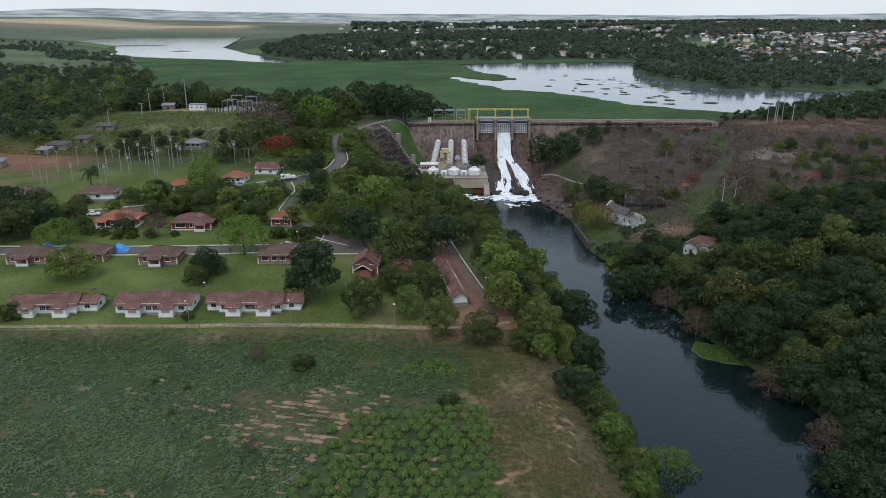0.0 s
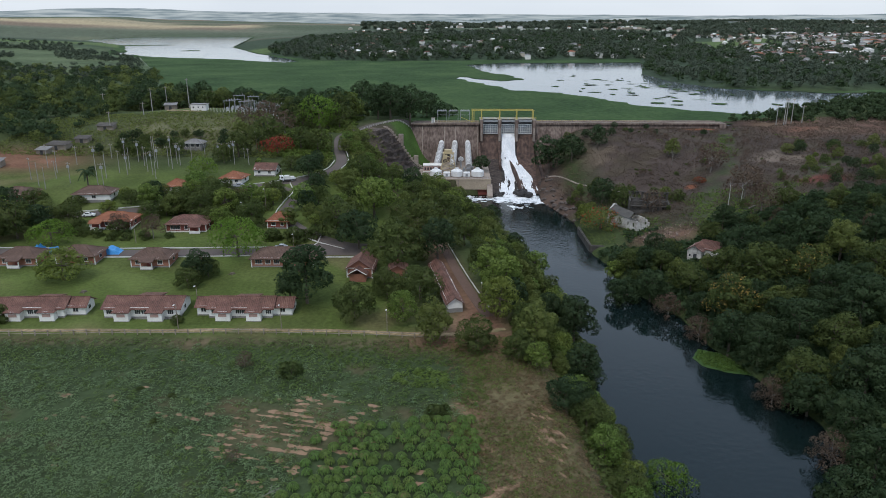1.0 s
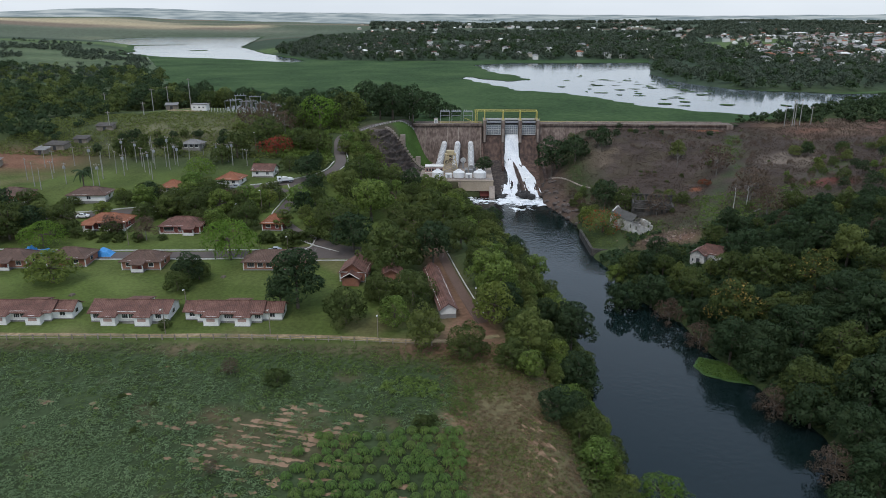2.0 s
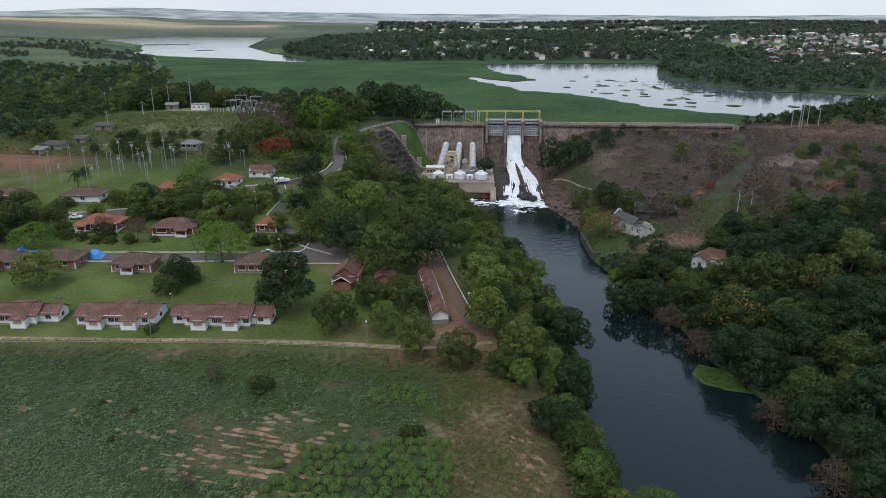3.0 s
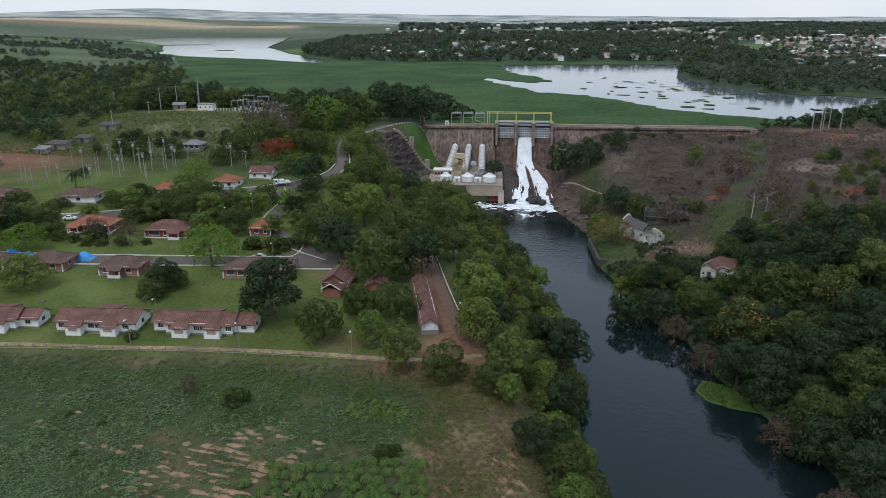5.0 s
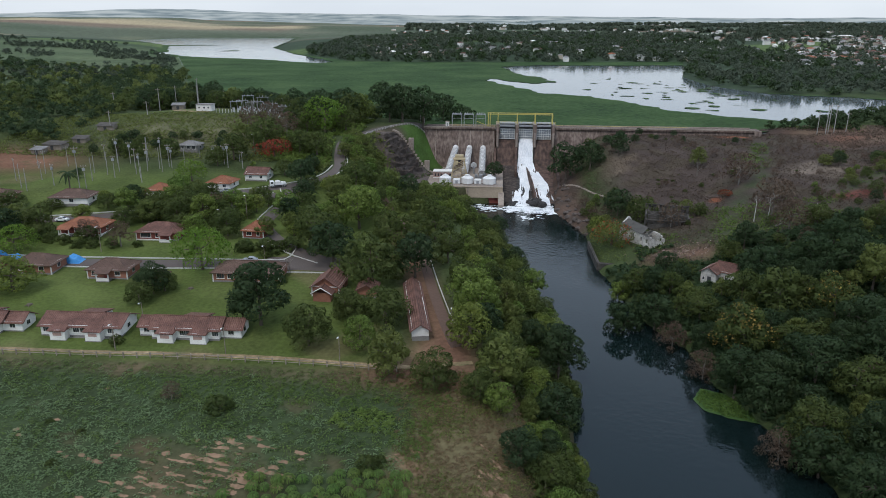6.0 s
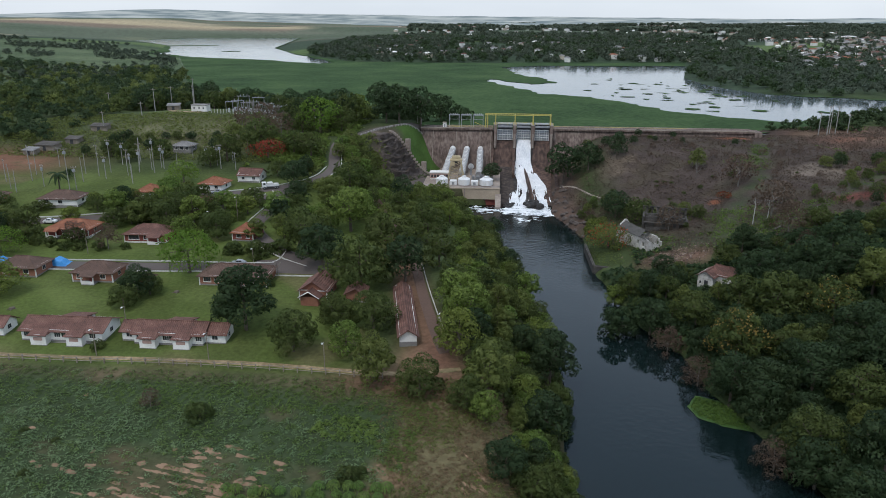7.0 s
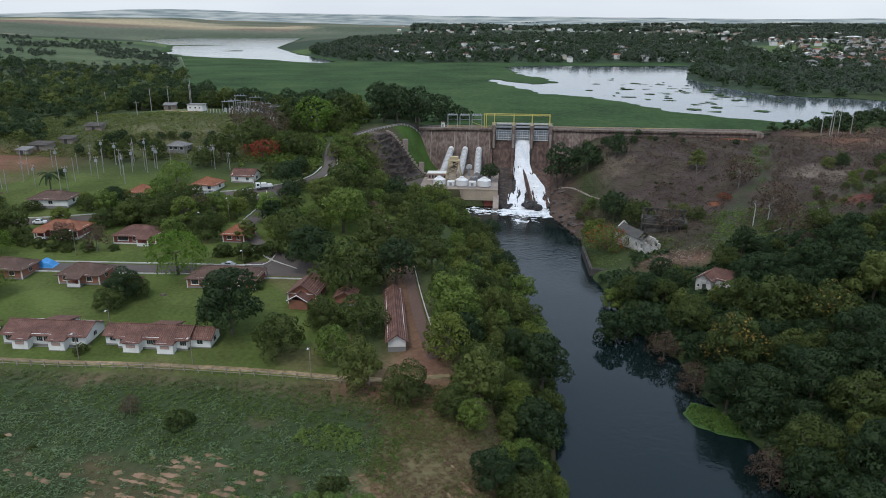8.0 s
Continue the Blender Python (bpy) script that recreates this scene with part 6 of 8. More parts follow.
def gable_roof(ob, x0, x1, y0, y1, z, rise, mat, seed, over=0.55, along="x"):
    if along == "x":
        ym = (y0 + y1) / 2
        dz = rise * over / ((y1 - y0) / 2)
        ra, rb = (x0 - over, ym, z + rise), (x1 + over, ym, z + rise)
        part("roof_slope", slope(((x0 - over, y0 - over, z - dz), (x1 + over, y0 - over, z - dz), rb, ra), mat, seed), mat, ob)
        part("roof_slope", slope(((x1 + over, y1 + over, z - dz), (x0 - over, y1 + over, z - dz), ra, rb), mat, seed + 3), mat, ob)
        part("ridge_cap", cap((ra, rb)), mat, ob)
        return [[(x0, y0), (x0, ym), (x0, y1)], [(x1, y0), (x1, ym), (x1, y1)]]
    xm = (x0 + x1) / 2
    dz = rise * over / ((x1 - x0) / 2)
    ra, rb = (xm, y0 - over, z + rise), (xm, y1 + over, z + rise)
    part("roof_slope", slope(((x0 - over, y1 + over, z - dz), (x0 - over, y0 - over, z - dz), ra, rb), mat, seed), mat, ob)
    part("roof_slope", slope(((x1 + over, y0 - over, z - dz), (x1 + over, y1 + over, z - dz), rb, ra), mat, seed + 3), mat, ob)
    part("ridge_cap", cap((ra, rb)), mat, ob)


def hip_roof(ob, x0, x1, y0, y1, z, rise, mat, seed, over=0.6):
    X0, X1, Y0, Y1 = x0 - over, x1 + over, y0 - over, y1 + over
    ym, h = (Y0 + Y1) / 2, min((Y1 - Y0) / 2, (X1 - X0) / 2 - 0.3)
    z0 = z - rise * over / h
    ra, rb = (X0 + h, ym, z + rise), (X1 - h, ym, z + rise)
    for cs in (((X0, Y0, z0), (X1, Y0, z0), rb, ra), ((X1, Y1, z0), (X0, Y1, z0), ra, rb), ((X0, Y1, z0), (X0, Y0, z0), ra, ra), ((X1, Y0, z0), (X1, Y1, z0), rb, rb)):
        part("roof_slope", slope(cs, mat, seed), mat, ob)
        seed += 1.3
    part("ridge_cap", cap((ra, rb)), mat, ob)
    for a, b in (((X0, Y0, z0), ra), ((X1, Y0, z0), rb), ((X0, Y1, z0), ra), ((X1, Y1, z0), rb)):
        part("hip_cap", cap((a, b), 0.11), mat, ob)


def wall_box(ob, x0, x1, y0, y1, z0, z1, mat, plinth=None, foot=0.6):
    part("wall", boxes((x0, x1, y0, y1, z0, z1)), mat, ob)
    if plinth:
        part("plinth", boxes((x0 - 0.04, x1 + 0.04, y0 - 0.04, y1 + 0.04, z0 - foot, z0 + 0.45)), plinth, ob)


def gable_wall(ob, x, y0, y1, z, rise, mat, thick=0.2):
    """The triangle of wall under a gable, in a plane of one x."""
    part("gable", prism([(y0, z), (y1, z), ((y0 + y1) / 2, z + rise * 0.96)], x - thick / 2, x + thick / 2), mat, ob)


def window(ob, x, y, z, w, h, bars=2, frame_mat=None, face=-1, sill=True):
    """A window in a front wall (face -1) or back wall: frame, panes, sill."""
    f = frame_mat or FRAME
    s = face * 0.06
    t = 0.08
    win = part("window", boxes((x - w / 2, x + w / 2, y, y + s, z + h - t, z + h), (x - w / 2, x + w / 2, y, y + s, z, z + t), (x - w / 2, x - w / 2 + t, y, y + s, z, z + h), (x + w / 2 - t, x + w / 2, y, y + s, z, z + h)), f, ob)
    k = max(1, bars)
    pw = (w - 2 * t) / k
    for i in range(k):
        part("pane", boxes((x - w / 2 + t + i * pw + 0.03, x - w / 2 + t + (i + 1) * pw - 0.03, y - 0.02, y + s * 0.4, z + t, z + h - t)), GLASS, win)
    if sill:
        part("sill", boxes((x - w / 2 - 0.1, x + w / 2 + 0.1, y, y + s * 2.6, z - 0.08, z)), f, win)
    return win


def side_window(ob, x, y, z, w, h, face=1):
    s = face * 0.06
    win = part("window", boxes((x, x + s, y - w / 2, y + w / 2, z, z + h)), FRAME, ob)
    part("pane", boxes((x + s * 0.6, x + s * 1.3, y - w / 2 + 0.1, y - 0.03, z + 0.1, z + h - 0.1)), GLASS, win)
    part("pane", boxes((x + s * 0.6, x + s * 1.3, y + 0.03, y + w / 2 - 0.1, z + 0.1, z + h - 0.1)), GLASS, win)


def door(ob, x, y, z, w=0.9, h=2.05, mat=None):
    d = part("door", boxes((x - w / 2, x + w / 2, y - 0.06, y, z, z + h)), mat or WOOD, ob)
    part("handle", boxes((x + w / 2 - 0.16, x + w / 2 - 0.08, y - 0.12, y - 0.06, z + 0.95, z + 1.05)), STEEL, d)


def porch(ob, x, y, z, w, out, mat, tile, seed, opening=SHUTTER, high=2.3):
    """A closed porch in front of a house, with its own small hipped tile roof and a shuttered window."""
    pr = part("porch", boxes((x - w / 2, x + w / 2, y - out, y + 0.1, z - 0.5, z + high)), mat, ob)
    part("porch_step", boxes((x - w / 2 - 0.15, x + w / 2 + 0.15, y - out - 0.15, y, z - 0.6, z - 0.1)), GREY_WALL, pr)
    part("shutter", boxes((x - w * 0.28, x + w * 0.28, y - out - 0.06, y - out, z + 0.95, z + 1.75)), opening, pr)
    a, b = (x - w / 2 - 0.4, y - out - 0.4, z + high - 0.1), (x + w / 2 + 0.4, y - out - 0.4, z + high - 0.1)
    c, d = (x + w / 2 - 0.2, y + 0.6, z + high + 0.75), (x - w / 2 + 0.2, y + 0.6, z + high + 0.75)
    part("porch_roof", slope((a, b, c, d), tile, seed, cells=6), tile, pr)
    part("porch_roof", slope((b, (x + w / 2 + 0.4, y + 0.6, z + high - 0.1), c, c), tile, seed + 1, cells=4), tile, pr)
    part("porch_roof", slope(((x - w / 2 - 0.4, y + 0.6, z + high - 0.1), a, d, d), tile, seed + 2, cells=4), tile, pr)
    return pr


def duplex(x, y, w, turn, seed, label, gap=(0.30, 0.62), wings=True):
    """A long white one-storey double house with two porches. x, y: middle of the front."""
    z0 = max(ground(x - w / 2, y), ground(x + w / 2, y), ground(x, y)) - 0.1
    ob = thing("double_house", pose(x, y, z0, 0, 0, turn), label, "house", "white double houses")
    h, d = 2.75, 6.6 if wings else 7.8
    a, b = -w / 2, w / 2
    ia, ib = (a + 3.2, b - 4.6) if wings else (a, b)
    wall_box(ob, ia, ib, 0, d, 0, h, WHITE_WALL, GREY_WALL)
    if wings:
        wall_box(ob, a, ia - 0.01, 1.1, d - 0.5, 0, h - 0.1, WHITE_WALL, GREY_WALL)
        wall_box(ob, ib + 0.01, b, 1.1, d - 0.5, 0, h - 0.1, WHITE_WALL, GREY_WALL)
        gable_roof(ob, a, b, 1.1, d - 0.5, h - 0.1, 1.4, TILE_OLD, seed)
    gable_roof(ob, ia, ib, 0, d, h, 1.6, TILE_OLD, seed + 5, 0.6)
    for x_, y0, y1, r in ((a + 0.1, 1.1, d - 0.5, 1.35), (b - 0.1, 1.1, d - 0.5, 1.35)) if wings else ((a + 0.1, 0, d, 1.55), (b - 0.1, 0, d, 1.55)):
        gable_wall(ob, x_, y0, y1, h - 0.12, r, WHITE_WALL)
    part("rear_wing", boxes((-2.4, 2.4, d, d + 1.8, 0, h)), WHITE_WALL, ob)
    part("rear_roof", slope(((2.8, d + 2.3, h + 0.02), (-2.8, d + 2.3, h + 0.02), (-2.8, d / 2 + 1.2, h + 1.18), (2.8, d / 2 + 1.2, h + 1.18)), TILE_OLD, seed + 9), TILE_OLD, ob)
    pa, pb = a + w * gap[0], a + w * gap[1]
    for px_ in (pa, pb):
        porch(ob, px_, 0, 0, 3.5, 1.7, WHITE_WALL, TILE_OLD, seed + px_)
    for wx in (ia + 1.3, pa + 3.4, pb - 3.0, pb + 3.3):
        if abs(wx - pa) > 2.3 and abs(wx - pb) > 2.3 and wx < ib - 0.8:
            window(ob, wx, 0, 1.05, 1.5, 1.15, 3)
    if wings:
        window(ob, (a + ia) / 2, 1.1, 1.05, 1.4, 1.15, 2), window(ob, (ib + b) / 2, 1.1, 1.05, 1.4, 1.15, 2)
    side_window(ob, b, d / 2, 1.1, 1.3, 1.1)
    part("paved_apron", boxes((ia - 0.05, ib + 0.05, -0.5, d + 0.3, -0.7, -0.03)), GREY_WALL, ob)
    return ob


duplex(-46.6, 160.9, 23.0, 0.5, 1, "long white double house with old clay tile roof")
duplex(-71.0, 160.4, 18.2, 0.8, 2, "white double house with mottled old tile roof", (0.26, 0.70), False)
duplex(-95.6, 160.0, 21.0, 2.0, 3, "long white double house with faded tile roof", (0.24, 0.62))


def village_house(x, y, w, d, turn, seed, label, wall, tile, h=2.8, foot=0.6, rise=1.9, porch_at=None, porch_w=3.4, windows=(), name="house", roof="hip", group="village houses", plinth=None, trim=True):
    z0 = max(ground(x, y), ground(x, y + d) - 0.7 if d < 15 else ground(x, y + d) - 1.7) - 0.05
    ob = thing(name, pose(x, y, z0, 0, 0, turn), label, "house", group)
    wall_box(ob, -w / 2, w / 2, 0, d, 0, h, wall, plinth or GREY_WALL, foot)
    if roof == "hip":
        hip_roof(ob, -w / 2, w / 2, 0, d, h, rise, tile, seed)
    else:
        gable_roof(ob, -w / 2, w / 2, 0, d, h, rise, tile, seed, along=roof)
        if roof == "x":
            gable_wall(ob, -w / 2 + 0.1, 0, d, h, rise, wall), gable_wall(ob, w / 2 - 0.1, 0, d, h, rise, wall)
        else:
            for yy in (0.1, d - 0.1):
                bm = bmesh.new()
                vs = [bm.verts.new(p) for p in ((-w / 2, yy - 0.1, h), (w / 2, yy - 0.1, h), (0, yy - 0.1, h + rise * 0.96), (-w / 2, yy + 0.1, h), (w / 2, yy + 0.1, h), (0, yy + 0.1, h + rise * 0.96))]
                for f in ((0, 1, 2), (5, 4, 3), (0, 3, 4, 1), (1, 4, 5, 2), (2, 5, 3, 0)):
                    bm.faces.new([vs[k] for k in f])
                part("gable", bm, wall, ob)
    if trim:
        part("eave_board", boxes((-w / 2 - 0.03, w / 2 + 0.03, -0.03, 0.0, h - 0.28, h), (w / 2, w / 2 + 0.03, 0, d, h - 0.28, h)), FRAME, ob)
        for xx in (-w / 2, w / 2):
            part("corner_post", boxes((xx - 0.14, xx + 0.14, -0.05, 0.16, 0, h)), FRAME, ob)
    for wx, ww, wh in windows:
        window(ob, wx, 0, 1.0, ww, wh, 2 if ww < 1.6 else 3)
    side_window(ob, w / 2, d * 0.5, 1.0, 1.4, 1.2)
    if porch_at is not None:
        pr = part("porch_floor", boxes((porch_at - porch_w / 2, porch_at + porch_w / 2, -2.0, 0, -0.5, 0.12)), GREY_WALL, ob)
        for sx in (-1, 1):
            part("porch_post", boxes((porch_at + sx * porch_w * 0.46 - 0.12, porch_at + sx * porch_w * 0.46 + 0.12, -1.95, -1.7, 0.1, 2.35)), FRAME, ob)
        part("porch_wall", boxes((porch_at - porch_w / 2, porch_at + porch_w / 2, -1.98, -1.86, 0.1, 0.9)), FRAME, ob)
        part("porch_roof", slope(((porch_at - porch_w / 2 - 0.3, -2.4, 2.3), (porch_at + porch_w / 2 + 0.3, -2.4, 2.3), (porch_at + porch_w / 2 + 0.3, 0.4, 3.15), (porch_at - porch_w / 2 - 0.3, 0.4, 3.15)), tile, seed + 4, cells=6), tile, ob)
        door(ob, porch_at, -0.0, 0.12, 0.95, 2.1, RED_WALL)
    return ob


village_house(-80.9, 190.2, 10.6, 7.2, 1, 11, "brick house with mossy brown tile roof and small porch", BRICK, TILE_BROWN, porch_at=-0.4, windows=((-3.4, 1.5, 1.2), (2.8, 1.5, 1.2)))
village_house(-118.2, 190.0, 10.8, 7.2, 1, 12, "brick house with brown tile roof and small porch", BRICK, TILE_BROWN, porch_at=-0.2, windows=((-3.4, 1.5, 1.2), (3.2, 1.5, 1.2)))
village_house(-102.6, 191.6, 10.8, 7.4, 1, 13, "brick house with faded hipped tile roof", BRICK, TILE_BROWN, windows=((2.8, 1.5, 1.2), (-2.8, 1.5, 1.2)))
village_house(-43.8, 190.2, 17.2, 8.2, 1, 14, "long brick house with white window bays and grey brown roof", BRICK, TILE_BROWN, windows=((-6.6, 2.0, 1.5), (-4.0, 1.6, 1.3), (-1.6, 1.6, 1.3), (1.6, 1.8, 1.3), (5.0, 1.6, 1.3)))
village_house(-105.6, 220.4, 12.6, 8.0, 0, 15, "dark red house with white frames and orange tile roof", RED_WALL, TILE_ORANGE, porch_at=-4.2, windows=((-1.2, 1.3, 1.5), (2.0, 3.0, 1.5), (4.8, 0.9, 1.5)), plinth=WHITE_WALL)
village_house(-80.9, 218.8, 12.6, 8.2, 1, 16, "red house with white base and purplish tile roof", RED_WALL, TILE_OLD, porch_at=3.2, windows=((-3.4, 3.2, 1.4), (0.0, 1.0, 1.6)), plinth=WHITE_WALL)
village_house(-52.8, 222.6, 6.4, 8.0, -4, 17, "small house with bright orange tile roof", RED_WALL, TILE_ORANGE, windows=((-1.2, 1.6, 1.4), (1.6, 1.0, 1.4)), roof="hip")
village_house(-122.0, 242.4, 12.6, 8.0, 4, 18, "white house with hipped brown tile roof", WHITE_WALL, TILE_BROWN, windows=((-3.8, 1.5, 1.2), (0.8, 1.5, 1.2)))
village_house(-149.0, 241.4, 11.0, 8.5, 3, 19, "house with hipped brown tile roof among trees", BRICK, TILE_BROWN, windows=((-2.6, 1.4, 1.2), (2.6, 1.4, 1.2)))
village_house(-82.2, 271.6, 8.6, 7.5, -6, 20, "white house with orange tile roof", WHITE_WALL, TILE_ORANGE, windows=((-2.4, 1.4, 1.2), (2.2, 1.4, 1.2)))
village_house(-71.8, 282.6, 8.4, 7.0, -4, 21, "white house with plain brown gabled roof", WHITE_WALL, TILE_OLD, windows=((-2.2, 1.2, 1.1), (2.0, 1.2, 1.1)), roof="x")
village_house(-97.6, 254.4, 7.0, 6.5, -2, 22, "small house with orange hipped roof", WHITE_WALL, TILE_ORANGE, windows=((0, 1.4, 1.2),))
village_house(-75.0, 253.6, 10.0, 6.0, -3, 28, "open shed with dark tile roof", GREY_WALL, TILE_OLD, h=2.3, rise=1.3, name="shed", roof="x", trim=False)
village_house(-21.4, 183.6, 6.8, 8.4, -3, 23, "brick chalet with steep double gable roof", BRICK, TILE_OLD, h=2.9, rise=2.3, roof="y", windows=((-1.0, 0.7, 0.6), (0.6, 0.7, 0.6)))
porch_roofs = thing("chalet_porch", pose(-21.4, 180.6, ground(-21.4, 180.6), 0, 0, -3) @ Matrix.Diagonal((0.8, 1.0, 0.95, 1)), "lower front gable of the chalet with red tiles", "porch")
part("wall", boxes((-3.0, 2.4, 0.2, 3.1, 0, 2.4)), BRICK, porch_roofs)
gable_roof(porch_roofs, -3.2, 2.6, 0, 3.0, 2.4, 1.5, TILE_OLD, 24, 0.4, "y")
part("verge_board", rods([((-3.5, -0.42, 2.35), (-0.3, -0.42, 3.95), 0.12), ((-0.3, -0.42, 3.95), (2.9, -0.42, 2.35), 0.12)], 4), FRAME, porch_roofs)
village_house(-11.2, 184.0, 4.6, 5.0, 2, 25, "small outbuilding with red tile roof", BRICK, TILE_OLD, h=2.4, rise=1.2, name="outbuilding", roof="y", trim=False)
village_house(4.3, 164.2, 3.7, 29.5, 10.5, 26, "very long narrow shed with white gable and brown tile roof", WHITE_WALL, TILE_OLD, h=2.1, rise=1.3, foot=2.6, name="long_shed", roof="y", trim=False)
village_house(-76.0, 187.4 + 5.2, 2.6, 3.6, 0, 27, "brick outhouse behind the hedge", BRICK, TILE_BROWN, h=2.2, rise=0.8, name="outbuilding", trim=False).location = (-66.4, 188.4, ground(-66.4, 188.4))
sub_house = thing("switchyard_house", pose(-129.2, 376, ground(-129.2, 376)), "plain white flat-roofed switchyard building", "building")
part("wall", boxes((-3.9, 3.9, 0, 5, -1, 3.0)), WHITE_WALL, sub_house)
part("roof", boxes((-4.2, 4.2, -0.3, 5.3, 3.0, 3.3)), GREY_WALL, sub_house)
for wx in (-2.4, 0.2, 2.4):
    window(sub_house, wx, 0, 1.2, 1.0, 0.9, 2)
OLD_SHEET = striped("rusty_sheet_roof", ((0.045, 0.040, 0.036), (0.13, 0.115, 0.10)), "X", 0.3)
for i, (x, y, w, d, h, lab) in enumerate(((-171.5, 313.0, 9, 5, 2.6, "dark lean-to shed of old boards"), (-174.5, 306.5, 5, 4, 2.3, "small shed with pale sheet roof"), (-164.5, 322, 6, 4, 2.3, "shed with rusty dark sheet roof"), (-160.8, 338, 7.5, 4.5, 2.5, "shed with rusty dark sheet roof on the hillside"), (-184, 284, 9, 5, 2.5, "low shed with pale sheet roof"), (-150, 392, 6, 4, 2.6, "small pale roofed shed by the switchyard"))):
    sh = thing("shed", pose(x, y, ground(x, y) - 0.1, 0, 0, 4 * i - 8), lab, "shed")
    part("wall", boxes((-w / 2, w / 2, 0, d, 0, h)), WOOD, sh)
    part("roof", slope(((-w / 2 - 0.5, -0.6, h), (w / 2 + 0.5, -0.6, h), (w / 2 + 0.5, d + 0.4, h + 0.9), (-w / 2 - 0.5, d + 0.4, h + 0.9)), OLD_SHEET if i in (0, 2, 3) else SHEET_GREY, i, 0.06), OLD_SHEET if i in (0, 2, 3) else SHEET_GREY, sh)
    # no opening is cut: a dark panel paints the doorway's inner shade
    part("door_gap", boxes((-0.8, 0.6, -0.05, 0.0, 0, 2.0)), DARK_METAL, sh)
village_house(-111.2, 313.6, 8.0, 6.0, -2, 29, "blue-grey open pavilion with a hipped roof", GREY_WALL, SHEET_GREY, h=2.8, rise=1.4, name="pavilion", trim=False, windows=((-2.4, 1.6, 1.6), (0, 1.6, 1.6), (2.4, 1.6, 1.6)))

for x, y, r in ((-91.7, 173.8, 0.75), (-56.6, 185.7, 0.7)):
    stump = thing("tree_stump", pose(x, y, ground(x, y)), "low weathered tree stump on the lawn", "stump")
    part("wood", rods([((0, 0, -0.3), (0, 0, 0.35), r, r * 0.8)], 9), BARK, stump)
    for k in range(5):
        a = k * 1.257 + x
        part("root", rods([((r * 0.6 * math.cos(a), r * 0.6 * math.sin(a), 0.15), (r * 1.7 * math.cos(a), r * 1.7 * math.sin(a), -0.1), 0.16, 0.06)], 5), BARK, stump)

# ---- fence, poles and lamps ----
fence = thing("ranch_fence", pose(0, 0, 0), "grey wooden post and rail fence beside the dirt track", "fence")
fx, fence_pts = -118.0, []
while fx < 3.5:
    fy = float(np.interp(fx, (-118, -100, -76, -36, -10, 4), (150.2, 150.8, 152.0, 152.8, 151.8, 150.6)))
    fence_pts.append((fx, fy, ground(fx, fy)))
    fx += 2.9
for i, (x, y, z) in enumerate(fence_pts):
    part("post", boxes((x - 0.11, x + 0.11, y - 0.11, y + 0.11, z - 0.3, z + 1.35)), WOOD, fence)
    if i:
        q = fence_pts[i - 1]
        for h in (0.55, 1.15):
            part("rail", rods([((q[0], q[1] - 0.1, q[2] + h), (x, y - 0.1, z + h), 0.07)], 4), WOOD, fence)


POLE_GREY = material("pale_pole_concrete", ((0.22, 0.21, 0.195), (0.36, 0.35, 0.33)), 0.4, 4, bump=0.1)


def yard_pole(x, y, h, arms, lean, seed):
    ob = thing("utility_pole", pose(x, y, ground(x, y), lean, -lean * 0.6, seed * 37 % 90 - 45), "slim pale concrete pole with cross-arm in a training yard" if arms else "slim pale bare pole in a training yard", "pole", "poles in the yard")
    part("shaft", rods([((0, 0, -0.5), (0, 0, h), 0.15, 0.09)], 7), POLE_GREY, ob)
    if arms:
        part("cross_arm", boxes((-1.0, 1.0, -0.08, 0.08, h - 0.7, h - 0.5)), WOOD, ob)
        for k in (-0.85, 0, 0.85):
            part("insulator", rods([((k, 0, h - 0.5), (k, 0, h - 0.2), 0.09, 0.06)], 5), CERAMIC, ob)
    if arms > 1:
        part("fuse_box", boxes((-0.5, 0.5, -0.3, 0.1, h - 2.2, h - 1.2)), STEEL, ob)


POLES = [(-162, 288, 9.5), (-152, 292, 8), (-126, 256, 15.6), (-130, 271, 9), (-134, 297, 10), (-129, 280, 9), (-124, 276, 8.5), (-128, 296, 9), (-123, 290, 8), (-118, 281, 8), (-114, 276, 9.5), (-110, 269, 7), (-126, 306, 8.5), (-123, 301, 10), (-113, 290, 8.5), (-110, 286, 13.5), (-111, 294, 9), (-109, 292, 8.5), (-149, 270, 7), (-145, 255, 8), (-140, 263, 8), (-126, 260, 8.5), (-157, 267, 8.5)]
POLES += [(-88, 297, 10), (-98, 307, 6), (-97, 310, 5), (-86, 305, 7), (-82, 297, 7), (-104, 308, 6), (-149, 258, 9), (-142, 302, 6.5), (-121, 296, 9), (-127, 285, 9), (-116, 286, 9), (-136, 283, 8), (-154, 280, 9), (-91, 301, 8), (-106, 297, 9)]
pole_rnd = random.Random(3)
for i, (x, y, h) in enumerate(POLES):
    yard_pole(x, y, h, pole_rnd.choice((0, 1, 1, 2)), pole_rnd.uniform(-1.2, 1.2), i)


def street_lamp(x, y, h, label="thin street lamp on a grey pole"):
    ob = thing("street_lamp", pose(x, y, ground(x, y), 0, 0, 180), label, "street lamp", "street lamps")
    part("pole", rods([((0, 0, -0.3), (0, 0, h), 0.11, 0.07)], 6), WOOD, ob)
    part("arm", rods([((0, 0, h - 0.1), (0.0, 0.9, h + 0.15), 0.05)], 5), STEEL, ob)
    part("lamp_head", boxes((-0.16, 0.16, 0.75, 1.35, h + 0.05, h + 0.22), bevel=0.04), WHITE_METAL, ob)


